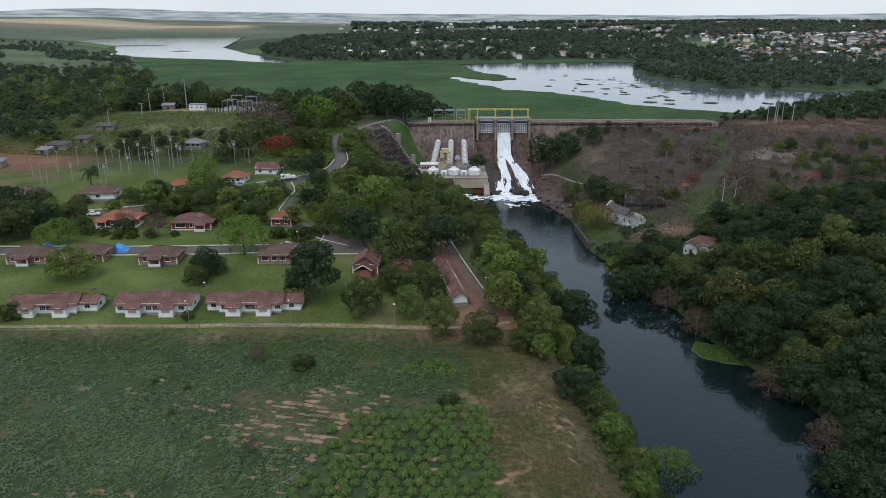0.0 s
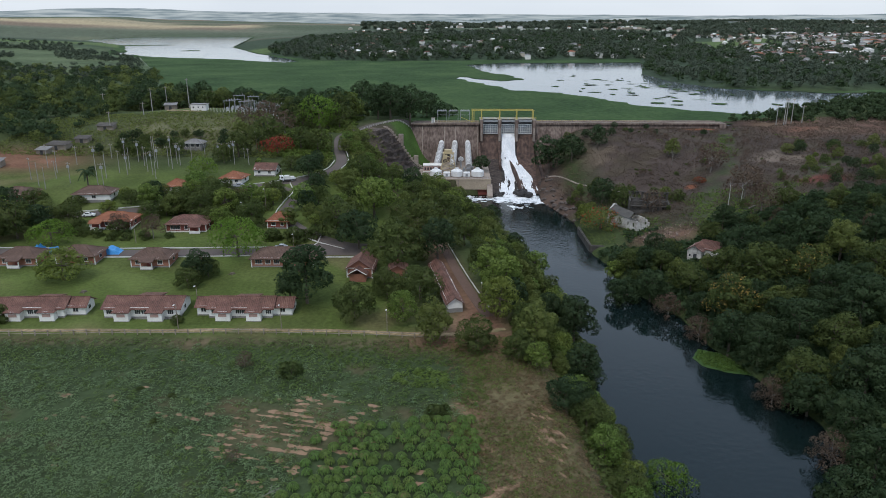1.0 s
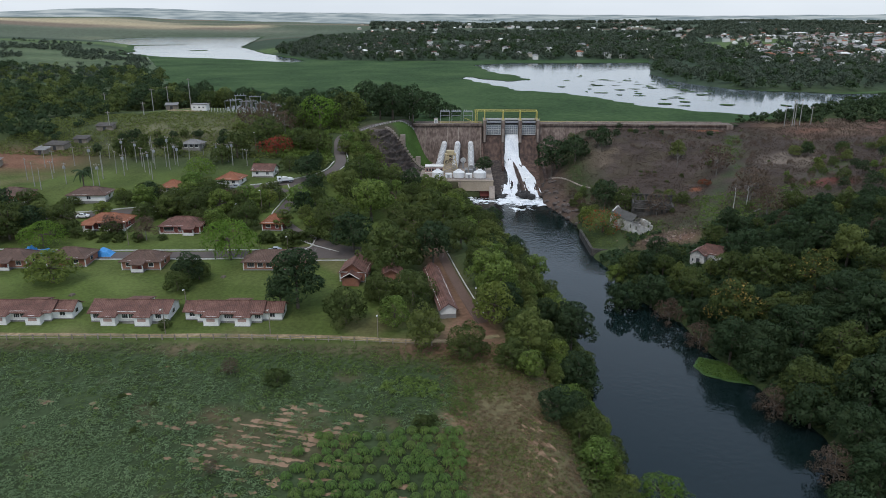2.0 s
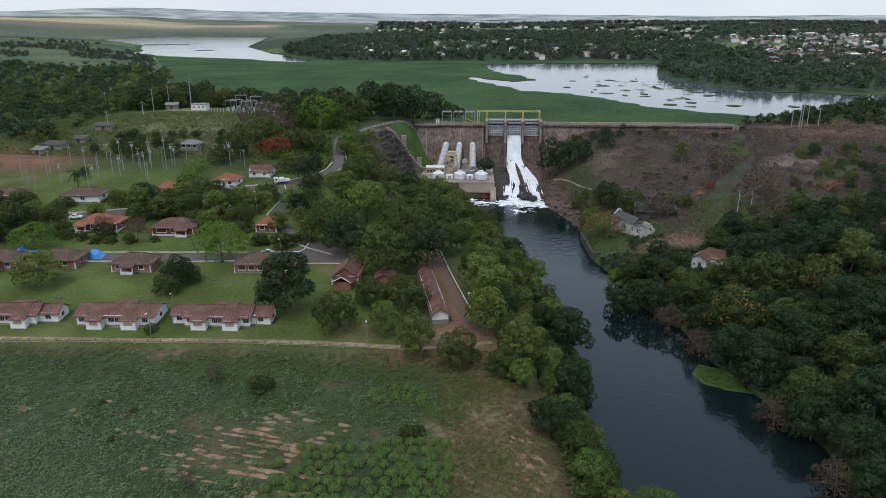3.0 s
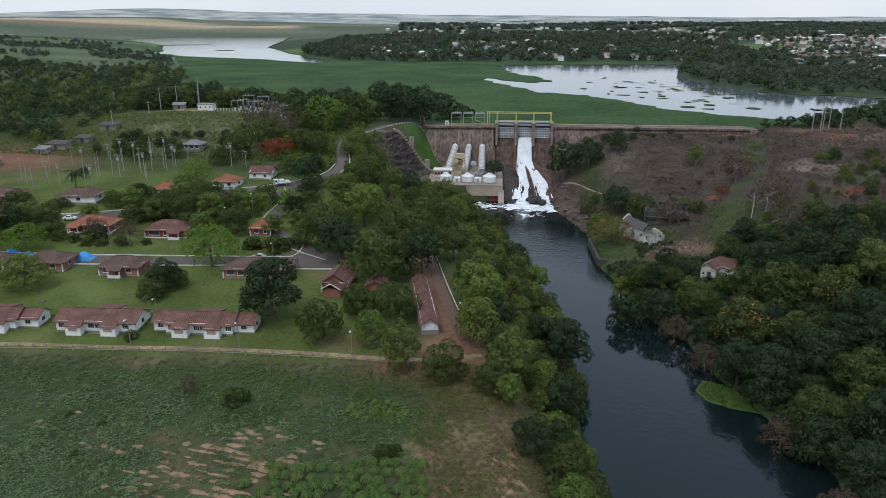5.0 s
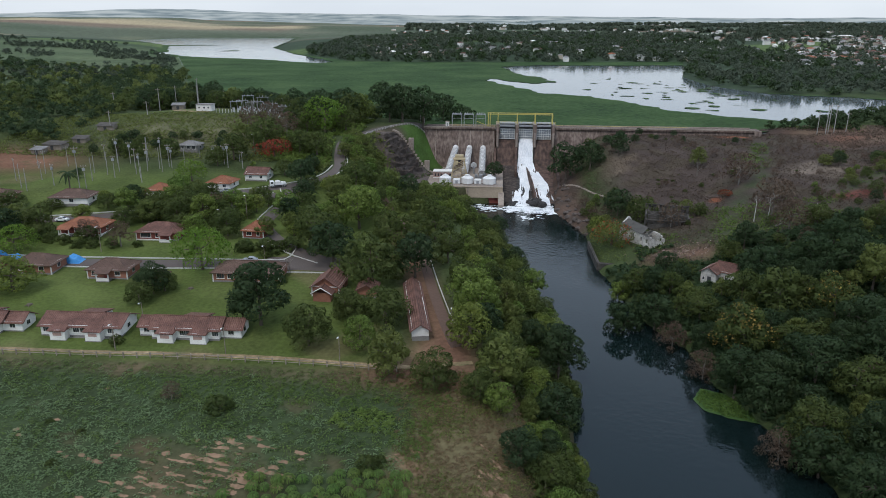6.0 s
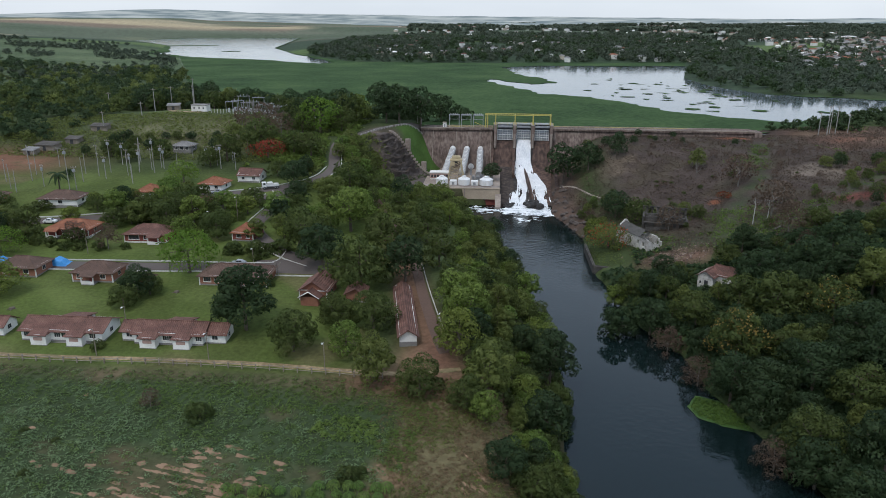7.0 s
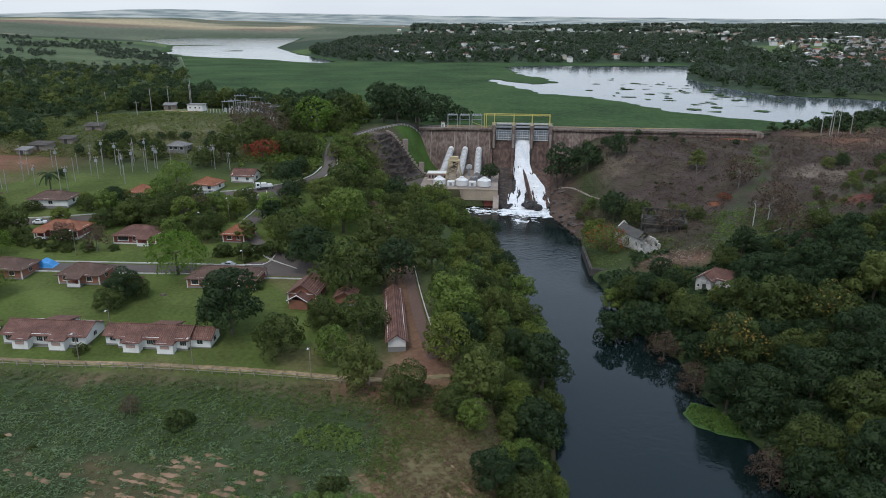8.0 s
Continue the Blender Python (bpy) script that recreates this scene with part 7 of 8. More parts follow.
for x, y, h in ((-59.6, 166.6, 5.5), (-11.4, 153.9, 6.0), (-36.3, 155.6, 6.2), (-60.5, 155.4, 6.2), (10.8, 168.5, 6), (-44.2, 206.8, 4), (-92.5, 208.2, 7.5), (-66.5, 232, 6), (2.0, 200, 6), (-60.4, 264, 9), (-61.0, 241, 8), (-83.5, 316, 8)):
    street_lamp(x, y, h)
for i, (x, y, h) in enumerate(((-22.6, 409.5, 15), (-20.6, 411, 15), (190, 409, 15), (192, 411, 15), (194.5, 410, 14.5), (187, 412, 12), (201, 411, 10), (-158.5, 338.5, 9), (-152, 362, 7), (-160, 392, 12), (-158, 408, 13), (-147, 412, 17), (-144, 404, 13), (-139, 414, 12), (-134, 416, 12), (-126, 418, 11), (-195, 410, 10))):
    ob = thing("utility_pole", pose(x, y, ground(x, y), 0, 0, i * 23), "tall pale utility pole on the hill", "pole", "tall poles")
    part("shaft", rods([((0, 0, -0.5), (0, 0, h), 0.26, 0.15)], 7), POLE_GREY, ob)
    part("cross_arm", boxes((-1.3, 1.3, -0.1, 0.1, h - 0.9, h - 0.65)), WOOD, ob)
for i in range(6):
    for j in range(3):
        x, y = -117 + i * 7.4, 381 + j * 9 + i * 1.8
        pt = thing("switchyard_portal", pose(x, y, ground(x, y), 0, 0, 12), "grey lattice portal of an electrical switchyard", "electrical frame", "switchyard portals")
        h = 5.0 + 2.4 * (j == 2)
        for sx in (0, 5.6):
            part("post", rods([((sx, 0, -1.2), (sx, 0, h), 0.17, 0.13)], 5), STEEL, pt)
        part("beam", boxes((-0.4, 6.0, -0.12, 0.12, h - 0.3, h)), STEEL, pt)
        for k in range(3):
            part("insulator", rods([((1.2 + k * 1.7, 0, h), (1.2 + k * 1.7, 0, h + 0.8), 0.12, 0.08)], 5), CERAMIC, pt)
        part("apparatus", boxes((1.2, 2.2, -2.5, -1.6, -0.6, 1.9), (3.4, 4.2, -2.4, -1.7, -0.6, 1.6)), CERAMIC, pt)
yard_fence = thing("switchyard_fence", pose(0, 0, 0), "pale concrete post fence round the switchyard", "fence")
for i in range(34):
    x, y = -123 + i * 1.55, 372.5 + i * 0.10
    part("post", boxes((x - 0.1, x + 0.1, y - 0.1, y + 0.1, ground(x, y) - 0.4, ground(x, y) + 2.1)), KERB, yard_fence)


# ---- vehicles ----
def loft(sections):
    """A body lofted through cross-sections; each is x and a list of (y, z)."""
    bm = bmesh.new()
    rings = [[bm.verts.new((x, y, z)) for y, z in pts] for x, pts in sections]
    k = len(rings[0])
    for a, b in zip(rings, rings[1:]):
        for i in range(k):
            bm.faces.new((a[i], a[(i + 1) % k], b[(i + 1) % k], b[i]))
    bm.faces.new(rings[0][::-1]), bm.faces.new(rings[-1])
    bmesh.ops.recalc_face_normals(bm, faces=bm.faces)
    return bm


def wheel(ob, x, y, r, w=0.2):
    wh = part("wheel", rods([((x, y - w / 2, r), (x, y + w / 2, r), r)], 14), RUBBER, ob)
    part("rim", rods([((x, y - w / 2 - 0.01, r), (x, y + w / 2 + 0.01, r), r * 0.6)], 10), STEEL, wh)


def car(x, y, turn, paint, label):
    ob = thing("car", pose(x, y, ground(x, y) + 0.14, 0, 0, turn), label, "car", "parked cars")

    def ring(hw, z0, z1):
        return [(-hw, z0), (hw, z0), (hw, (z0 + z1) / 2), (hw * 0.93, z1), (-hw * 0.93, z1), (-hw, (z0 + z1) / 2)]

    part("body", loft([(-2.0, ring(0.72, 0.38, 0.72)), (-1.9, ring(0.80, 0.26, 0.84)), (-0.9, ring(0.84, 0.24, 0.92)), (0.9, ring(0.84, 0.24, 0.96)), (1.8, ring(0.80, 0.26, 0.94)), (2.0, ring(0.74, 0.36, 0.80))]), paint, ob)
    part("cabin", loft([(-1.05, ring(0.74, 0.90, 0.94)), (-0.35, ring(0.70, 0.90, 1.42)), (0.75, ring(0.70, 0.92, 1.44)), (1.5, ring(0.72, 0.92, 0.98))]), paint, ob)
    part("windscreen", loft([(-1.0, ring(0.66, 0.97, 0.985)), (-0.42, ring(0.64, 0.97, 1.38))]), GLASS, ob)
    for s in (-1, 1):
        part("side_window", boxes((-0.4, 0.25, s * 0.71, s * 0.75, 1.0, 1.34), (0.32, 0.9, s * 0.71, s * 0.75, 1.0, 1.34)), GLASS, ob)
        part("headlight", boxes((-2.02, -1.92, s * 0.5 - 0.14, s * 0.5 + 0.14, 0.58, 0.72)), FRAME, ob)
        part("tail_light", boxes((1.92, 2.02, s * 0.58 - 0.12, s * 0.58 + 0.12, 0.62, 0.82)), RED_WALL, ob)
        for wx in (-1.25, 1.25):
            wheel(ob, wx, s * 0.74, 0.31)
    part("bumper", boxes((-2.08, -1.9, -0.72, 0.72, 0.28, 0.46), bevel=0.04), paint, ob)


CAR_WHITE = material("white_car_paint", ((0.72, 0.73, 0.73), (0.78, 0.79, 0.79)), 0.5, 3, rough=0.25, bump=0.0, spec=0.5)
CAR_SILVER = material("silver_car_paint", ((0.42, 0.45, 0.48), (0.50, 0.53, 0.56)), 0.5, 3, rough=0.25, bump=0.0, metal=0.4, spec=0.5)
car(-47.4, 204.2, 2, CAR_SILVER, "silver hatchback parked at the kerb")
car(-117.6, 230.6, 186, CAR_WHITE, "white saloon car on the back road")
car(-95.4, 238.2, 22, CAR_WHITE, "white hatchback half hidden by trees")
car(-91.5, 241.4, 26, CAR_SILVER, "silver car behind the house")
car(-78.6, 268.6, 14, CAR_SILVER, "grey car at the roadside")
truck = thing("truck", pose(-61.2, 275.6, ground(-61.2, 275.6) + 0.2, 0, 0, 24), "small white lorry with an open load bed", "truck")
part("cab", boxes((-3.0, -1.4, -1.0, 1.0, 0.6, 2.5), bevel=0.15), CAR_WHITE, truck)
part("windscreen", boxes((-3.04, -2.98, -0.85, 0.85, 1.55, 2.3)), GLASS, truck)
part("side_window", boxes((-2.6, -1.8, -1.03, -0.99, 1.55, 2.25), (-2.6, -1.8, 0.99, 1.03, 1.55, 2.25)), GLASS, truck)
part("load_bed", boxes((-1.25, 3.1, -1.05, 1.05, 0.85, 1.05)), STEEL, truck)
for y in (-1.05, 0.97):
    part("side_board", boxes((-1.25, 3.1, y, y + 0.08, 1.05, 1.6)), CAR_WHITE, truck)
part("load", boxes((-1.0, 0.9, -0.9, 0.9, 1.05, 2.4), (1.1, 2.8, -0.8, 0.8, 1.05, 1.9), bevel=0.2), WHITE_METAL, truck)
part("chassis", boxes((-2.9, 3.0, -0.5, 0.5, 0.45, 0.8)), DARK_METAL, truck)
for wx in (-2.2, 1.6, 2.4):
    for s in (-0.9, 0.9):
        wheel(truck, wx, s, 0.45, 0.28)


# ---- blue tarpaulins over stacked goods ----
def tarp(x, y, w, d, h, seed):
    k = 22
    vs, fs = [], []
    for j in range(k + 1):
        for i in range(k + 1):
            u, v = i / k * 2 - 1, j / k * 2 - 1
            q = max(abs(u), abs(v))
            lump = max(0, 0.75 + 0.5 * noise.noise((u * 1.6 + seed, v * 1.2, seed)) + 0.4 * math.exp(-((u - 0.25) / 0.25) ** 2)) * h
            z = lump * (1 - ease(np.array((q - 0.6) / 0.4))) + 0.06 * noise.noise((u * 7, v * 7, seed))
            px_, py_ = x + u * w / 2, y + v * d / 2
            vs.append((px_, py_, ground(px_, py_) + 0.16 + max(0.0, float(z))))
    for j in range(k):
        for i in range(k):
            b = j * (k + 1) + i
            fs.append((b, b + 1, b + k + 2, b + k + 1))
    tagged(new("tarpaulin", mesh_from("tarpaulin", vs, fs, TARP)), "crumpled bright blue tarpaulin over a stack by the road", "tarpaulin", "blue tarpaulins")


tarp(-98.0, 200.8, 8.6, 3.6, 1.6, 1.0)
tarp(-113.5, 200.6, 5.0, 3.0, 1.1, 2.0)
tarp(-118.5, 201.8, 3.4, 2.6, 1.6, 3.0)
tarp(-106.0, 201.6, 4.0, 2.4, 0.8, 4.0)

# ---- far bank: ruin, quay and white house ----
ruin = thing("ruined_mill", pose(75.6, 265.0, ground(76.5, 265) - 0.6, 0, 0, 116.5), "roofless old white mill with fallen slate roof", "ruin")
RUIN_WHITE = material("peeling_white_plaster", ((0.13, 0.12, 0.105), (0.44, 0.42, 0.385), (0.66, 0.64, 0.60)), 0.45, 2.0, bump=0.4)
SLATE = material("mossy_slate", ((0.045, 0.042, 0.038), (0.10, 0.095, 0.085)), 0.5, 4, bump=0.5)
OLD_STONE = material("blackened_stone", ((0.030, 0.028, 0.026), (0.072, 0.066, 0.060), (0.15, 0.14, 0.125)), 0.4, 2.5, bump=0.6)


def pierced_wall(ob, name, x0, x1, y, z0, z1, thick, openings, mat, tops=None):
    """A wall along x with real openings (x, width, sill, head); tops: broken height steps."""
    cuts = sorted({x0, x1, *[o[0] - o[1] / 2 for o in openings], *[o[0] + o[1] / 2 for o in openings]})
    for i, (a, b) in enumerate(zip(cuts, cuts[1:])):
        top = z1 - (tops[i % len(tops)] if tops else 0)
        hole = next((o for o in openings if abs((a + b) / 2 - o[0]) < o[1] / 2), None)
        if not hole:
            part(name, boxes((a, b, y, y + thick, z0, top)), mat, ob)
            continue
        if hole[2] > z0:
            part("window_breast", boxes((a, b, y, y + thick, z0, hole[2])), mat, ob)
        if top > hole[3]:
            part("lintel", boxes((a, b, y, y + thick, hole[3], top)), mat, ob)


pierced_wall(ruin, "long_wall", 2.0, 20.0, -0.0, -1.5, 4.3, 0.55, [(4.2, 1.1, 1.5, 3.2), (7.4, 1.1, 1.5, 3.2), (12, 1.1, 1.5, 3.2), (17, 1.1, 1.5, 3.2)], RUIN_WHITE)
pierced_wall(ruin, "back_wall", 2.0, 20.0, -5.8, -1.0, 4.4, 0.55, [(4, 1.4, 1.0, 3.0), (11, 1.4, 1.0, 3.0)], RUIN_WHITE, (1.2, 0.4, 0.0, 0.9))
part("curved_gable", prism([(-5.8, -1), (-5.8, 0.8), (-4.6, 1.4), (-3.8, 2.6), (-2.8, 3.0), (-1.8, 2.8), (-1.0, 3.6), (0.5, 4.2), (0.5, -1)], 1.5, 2.0), RUIN_WHITE, ruin)
part("peak_gable", prism([(-5.8, -1), (-5.8, 4.2), (-3.3, 7.2), (-2.5, 7.2), (0.5, 4.4), (0.5, -1)], 19.5, 20.0), RUIN_WHITE, ruin)
part("slate_roof", slope(((6.2, 0.9, 4.5), (20, 0.9, 4.5), (20, -2.7, 6.6), (7.6, -2.7, 6.3)), SLATE, 5, 0.12), SLATE, ruin)
part("slate_roof", slope(((2.6, 0.7, 4.6), (6.0, 0.8, 4.5), (5.6, -2.6, 4.6), (3.6, -2.2, 2.6)), SLATE, 6, 0.12), SLATE, ruin)
part("slate_roof", slope(((20, -6.2, 4.4), (8, -6.2, 4.2), (9, -2.9, 6.2), (20, -2.9, 6.6)), SLATE, 7, 0.12), SLATE, ruin)
for k in range(5):
    part("rafter", rods([((1.5 + k * 2.1, 0.3, 4.6), (2.1 + k * 2.1, -2.6, 5.6 - 0.3 * (k % 2)), 0.12)], 4), WOOD, ruin)
mill2 = thing("ruined_hall", pose(77.6, 289.5, ground(84, 289) + 0.4, 0, 0, -10), "blackened stone shell of a roofless hall", "ruin")
pierced_wall(mill2, "front_wall", 0, 15, 0, -1.5, 4.6, 0.6, [(1.6 + k * 2.0, 1.1, 0.6, 3.2) for k in range(7)], OLD_STONE, (0.3, 0.0, 0.6, 0.0, 1.1))
pierced_wall(mill2, "rear_wall", -1, 15, 8, -1.0, 6.6, 0.6, [(1.6 + k * 2.0, 1.2, 3.6, 5.6) for k in range(7)], OLD_STONE, (0.0, 0.5, 0.0, 1.2))
part("side_wall", boxes((-1, -0.4, 0, 8, -1.5, 4.4)), OLD_STONE, mill2)
part("side_wall", boxes((14.6, 15.2, 0, 8.4, -1.5, 3.6)), OLD_STONE, mill2)
part("ledge", boxes((-0.6, 15.4, -0.9, 0, 2.3, 2.6), (-1.2, 15.4, 7.6, 8, 6.4, 6.7)), OLD_STONE, mill2)
part("inner_wall", boxes((0, 6.5, 3.4, 3.9, -1, 4.9), (8, 14, 4.2, 4.7, -1, 3.6)), OLD_STONE, mill2)
rub = random.Random(31)
rub_v, rub_f = [], []
for i in range(700):
    x, y = rub.gauss(81.5, 5.0), rub.gauss(258.5, 3.8)
    s = rub.uniform(0.08, 0.34)
    z = ground(x, y)
    b = len(rub_v)
    for dx, dy, dz in ((-1, -1, 0), (1, -1, 0), (1, 1, 0), (-1, 1, 0), (-0.7, -0.6, 1), (0.8, -0.7, 0.9), (0.6, 0.8, 1.1), (-0.8, 0.6, 0.8)):
        rub_v.append((x + dx * s * rub.uniform(0.6, 1), y + dy * s * rub.uniform(0.6, 1), z - 0.1 + dz * s))
    rub_f += [(b, b + 3, b + 2, b + 1), (b + 4, b + 5, b + 6, b + 7), (b, b + 1, b + 5, b + 4), (b + 1, b + 2, b + 6, b + 5), (b + 2, b + 3, b + 7, b + 6), (b + 3, b, b + 4, b + 7)]
RUBBLE = material("brick_rubble", ((0.10, 0.060, 0.046), (0.19, 0.125, 0.10), (0.36, 0.32, 0.29)), 0.4, 2, bump=0.4, pieces="island", shift=0.2)
tagged(new("rubble", mesh_from("rubble", rub_v, rub_f, RUBBLE)), "heap of broken brick and plaster beside the ruin", "rubble", kind="stuff")

quay = thing("quay_wall", pose(0, 0, 0), "old stone quay wall with grass behind it", "quay")
QUAY = [(55.2, 284), (55.6, 259), (64.6, 256.8), (66.4, 276)]
for i, (a, b) in enumerate(zip(QUAY, QUAY[1:])):
    d = (Vector(b) - Vector(a)).normalized() * 0.45
    n_ = Vector((-d.y, d.x))
    bm = bmesh.new()
    lo, hi = -16.5, -11.3
    vs = [bm.verts.new((p[0] + n_.x * s, p[1] + n_.y * s, z)) for z in (lo, hi) for p, s in ((a, -1), (b, -1), (b, 1), (a, 1))]
    for f in ((0, 3, 2, 1), (4, 5, 6, 7), (0, 1, 5, 4), (1, 2, 6, 5), (2, 3, 7, 6), (3, 0, 4, 7)):
        bm.faces.new([vs[k] for k in f])
    bmesh.ops.recalc_face_normals(bm, faces=bm.faces)
    part("wall_run", bm, OLD_STONE, quay)
    part("coping", rods([((*a, -11.3), (*b, -11.3), 0.3)], 4), OLD_STONE, quay)
lily = flat_fill("lily_mat", rough_ring([(66.0, 171.5), (67.0, 167.0), (71.5, 163.6), (77.5, 161.8), (81.5, 163.0), (79.0, 168.0), (74.0, 174.5), (69.0, 176.5)], 0.35, 1.2, 4), [], RIVER_Z + 0.09, LILY)
tagged(new("lily_mat", lily), "bright green floating plants at the river bank", "water plants", kind="stuff")
lily2 = flat_fill("lily_mat", rough_ring([(57.0, 257.2), (58.6, 249.0), (62.5, 246), (66.5, 251), (65.2, 256.4)], 0.35, 1.2, 6), [], RIVER_Z + 0.10, LILY)
tagged(new("lily_mat", lily2), "green floating plants below the quay", "water plants", kind="stuff")

wz = ground(87, 232)
white_house = thing("white_house", pose(81.9, 229.8, wz - 0.3, 0, 0, -38), "small white house with red tiled cross-gable roof", "house")
part("wall", boxes((0, 4.6, 0, 7.2, -1.5, 3.4)), RUIN_WHITE, white_house)
part("wing", boxes((4.6, 9.0, 2.4, 8.4, -1.5, 3.6)), RUIN_WHITE, white_house)
gable_roof(white_house, 0, 4.6, 0, 7.2, 3.4, 1.5, TILE_OLD, 41, 0.5, "y")
gable_roof(white_house, 3.2, 9.0, 2.6, 8.4, 3.7, 2.0, TILE_OLD, 42, 0.5, "x")
bm = bmesh.new()
gv = [bm.verts.new(p) for p in ((0, 0.0, 3.4), (4.6, 0.0, 3.4), (2.3, 0.0, 4.85), (0, 0.2, 3.4), (4.6, 0.2, 3.4), (2.3, 0.2, 4.85))]
for f in ((0, 1, 2), (5, 4, 3), (0, 3, 4, 1), (1, 4, 5, 2), (2, 5, 3, 0)):
    bm.faces.new([gv[k] for k in f])
part("gable", bm, RUIN_WHITE, white_house)
door(white_house, 2.6, 0, -0.3, 1.1, 2.2, DARK_METAL)
window(white_house, 0.9, 0, 0.6, 0.8, 1.0, 1), window(white_house, 6.8, 2.4, 0.8, 1.0, 1.1, 2)
for x, y, h in ((112.4, 277.5, 9.5), (116.6, 276.0, 8.0), (128, 265, 7.5)):
    snag = thing("dead_tree", pose(x, y, ground(x, y)), "thin bleached dead tree standing on the slope", "tree")
    part("trunk", rods([((0, 0, -0.5), (0.15, 0.1, h * 0.6), 0.20, 0.13), ((0.15, 0.1, h * 0.6), (0.0, 0.3, h), 0.13, 0.05), ((0.15, 0.1, h * 0.6), (0.9, 0.2, h * 0.85), 0.07, 0.03), ((0.1, 0.1, h * 0.75), (-0.8, 0.1, h * 0.92), 0.06, 0.02)], 5), KERB, snag)
fallen = thing("fallen_trunk", pose(118, 268, ground(118, 268) + 0.3, 0, 0, 30), "bleached fallen tree trunk on the cleared slope", "log")
part("log", rods([((-2.4, 0, 0), (2.6, 0.4, 0.7), 0.3, 0.16), ((0.6, 0.2, 0.4), (1.8, 1.6, 1.2), 0.12, 0.05)], 6), PALE_BARK, fallen)


# ---- crop field ----
def tufts(name, label, count, seed, area, leaf, size, spread_, rule, cards=5, up=0.6, level=None):
    """Low plants of a few leaf sprays each, joined into one object of stuff."""
    rnd = np.random.default_rng(seed)
    x0, x1, y0, y1 = area
    x, y = rnd.uniform(x0, x1, count * 3), rnd.uniform(y0, y1, count * 3)
    ok = rule(x, y)
    x, y = x[ok][:count], y[ok][:count]
    z = height(x, y) if level is None else np.full(x.shape, level)
    k = len(x) * cards
    cx, cy, cz = np.repeat(x, cards), np.repeat(y, cards), np.repeat(z, cards)
    a = rnd.uniform(0, 2 * np.pi, k)
    r = rnd.uniform(0, spread_, k)
    c = np.stack([cx + r * np.cos(a), cy + r * np.sin(a), cz + rnd.uniform(0.15, up, k)], 1)
    d = np.stack([np.cos(a) * 0.5, np.sin(a) * 0.5, np.full(k, 0.9)], 1)
    v, q = leaf_cards(c, d, size * 1.25, rnd, 1.8, True)
    return tagged(new(name, big_mesh(name, v, q, leaf)), label, "plants", kind="stuff")


def left_of_bank(x, y):
    return np.interp(y, *RIVER_L) - x


def speckle(x, y):
    """An even scatter between 0 and 1."""
    return (np.sin(x * 12.9898 + y * 78.233) * 43758.5453) % 1.0


def soil(x, y):
    """Bare earth shows in broken strips in the middle of the field."""
    patch = np.exp(-(((x + 24) / 22) ** 2 + ((y - 117) / 13) ** 2))
    rows_ = np.sin((y + 0.06 * x + 0.5 * bumps(x, y, 6.0, 1.0)) * 2.9)
    return patch * (0.26 + 0.40 * rows_) + 0.22 * bumps(x, y, 3.1, 7.7) + 0.18 * bumps(x, y, 9.0, 1.3)


def in_cassava(x, y):
    return (y < 118 + 0.10 * x) & (x > -27 + 0.22 * (y - 80)) & (x < 9 - 0.05 * (y - 90)) & (y > 62)


EDGE_X = ((60, 80, 100, 120, 140, 150), (10, 10, 8, 5, 4, 2))


def crop_side(x, y):
    """Left of the wavering line where the crop gives way to dry grass."""
    return x < np.interp(y, *EDGE_X) + 3.5 * bumps(x, y, 7.0, 2.2) + 1.5 * bumps(x, y, 2.3, 5.0) + 9.0 * (speckle(y, x) - 0.5)


def bluish(x, y):
    return 0.7 * bumps(x, y, 17.0, 3.3) + 0.5 * bumps(x, y, 5.0, 1.3) - 0.012 * (x + 40) - 1.0 * ease((y - 132) / 10) + 2.2 * (speckle(x, y) - 0.5) > -0.15


def ruin_yard(x, y):
    return ((x - 82) / 14) ** 2 + ((y - 255) / 9) ** 2 + 0.3 * bumps(x, y, 4.0, 1.0) < 1


def off_road(x, y):
    return np.abs(x - np.interp(y, (281.5, 291, 303, 320, 342, 358, 376), (-52, -45.5, -44, -47.5, -50, -46, -39))) > 4.2


def on_quay(x, y):
    return (x < 69) & (y > 254) & (y < 288)


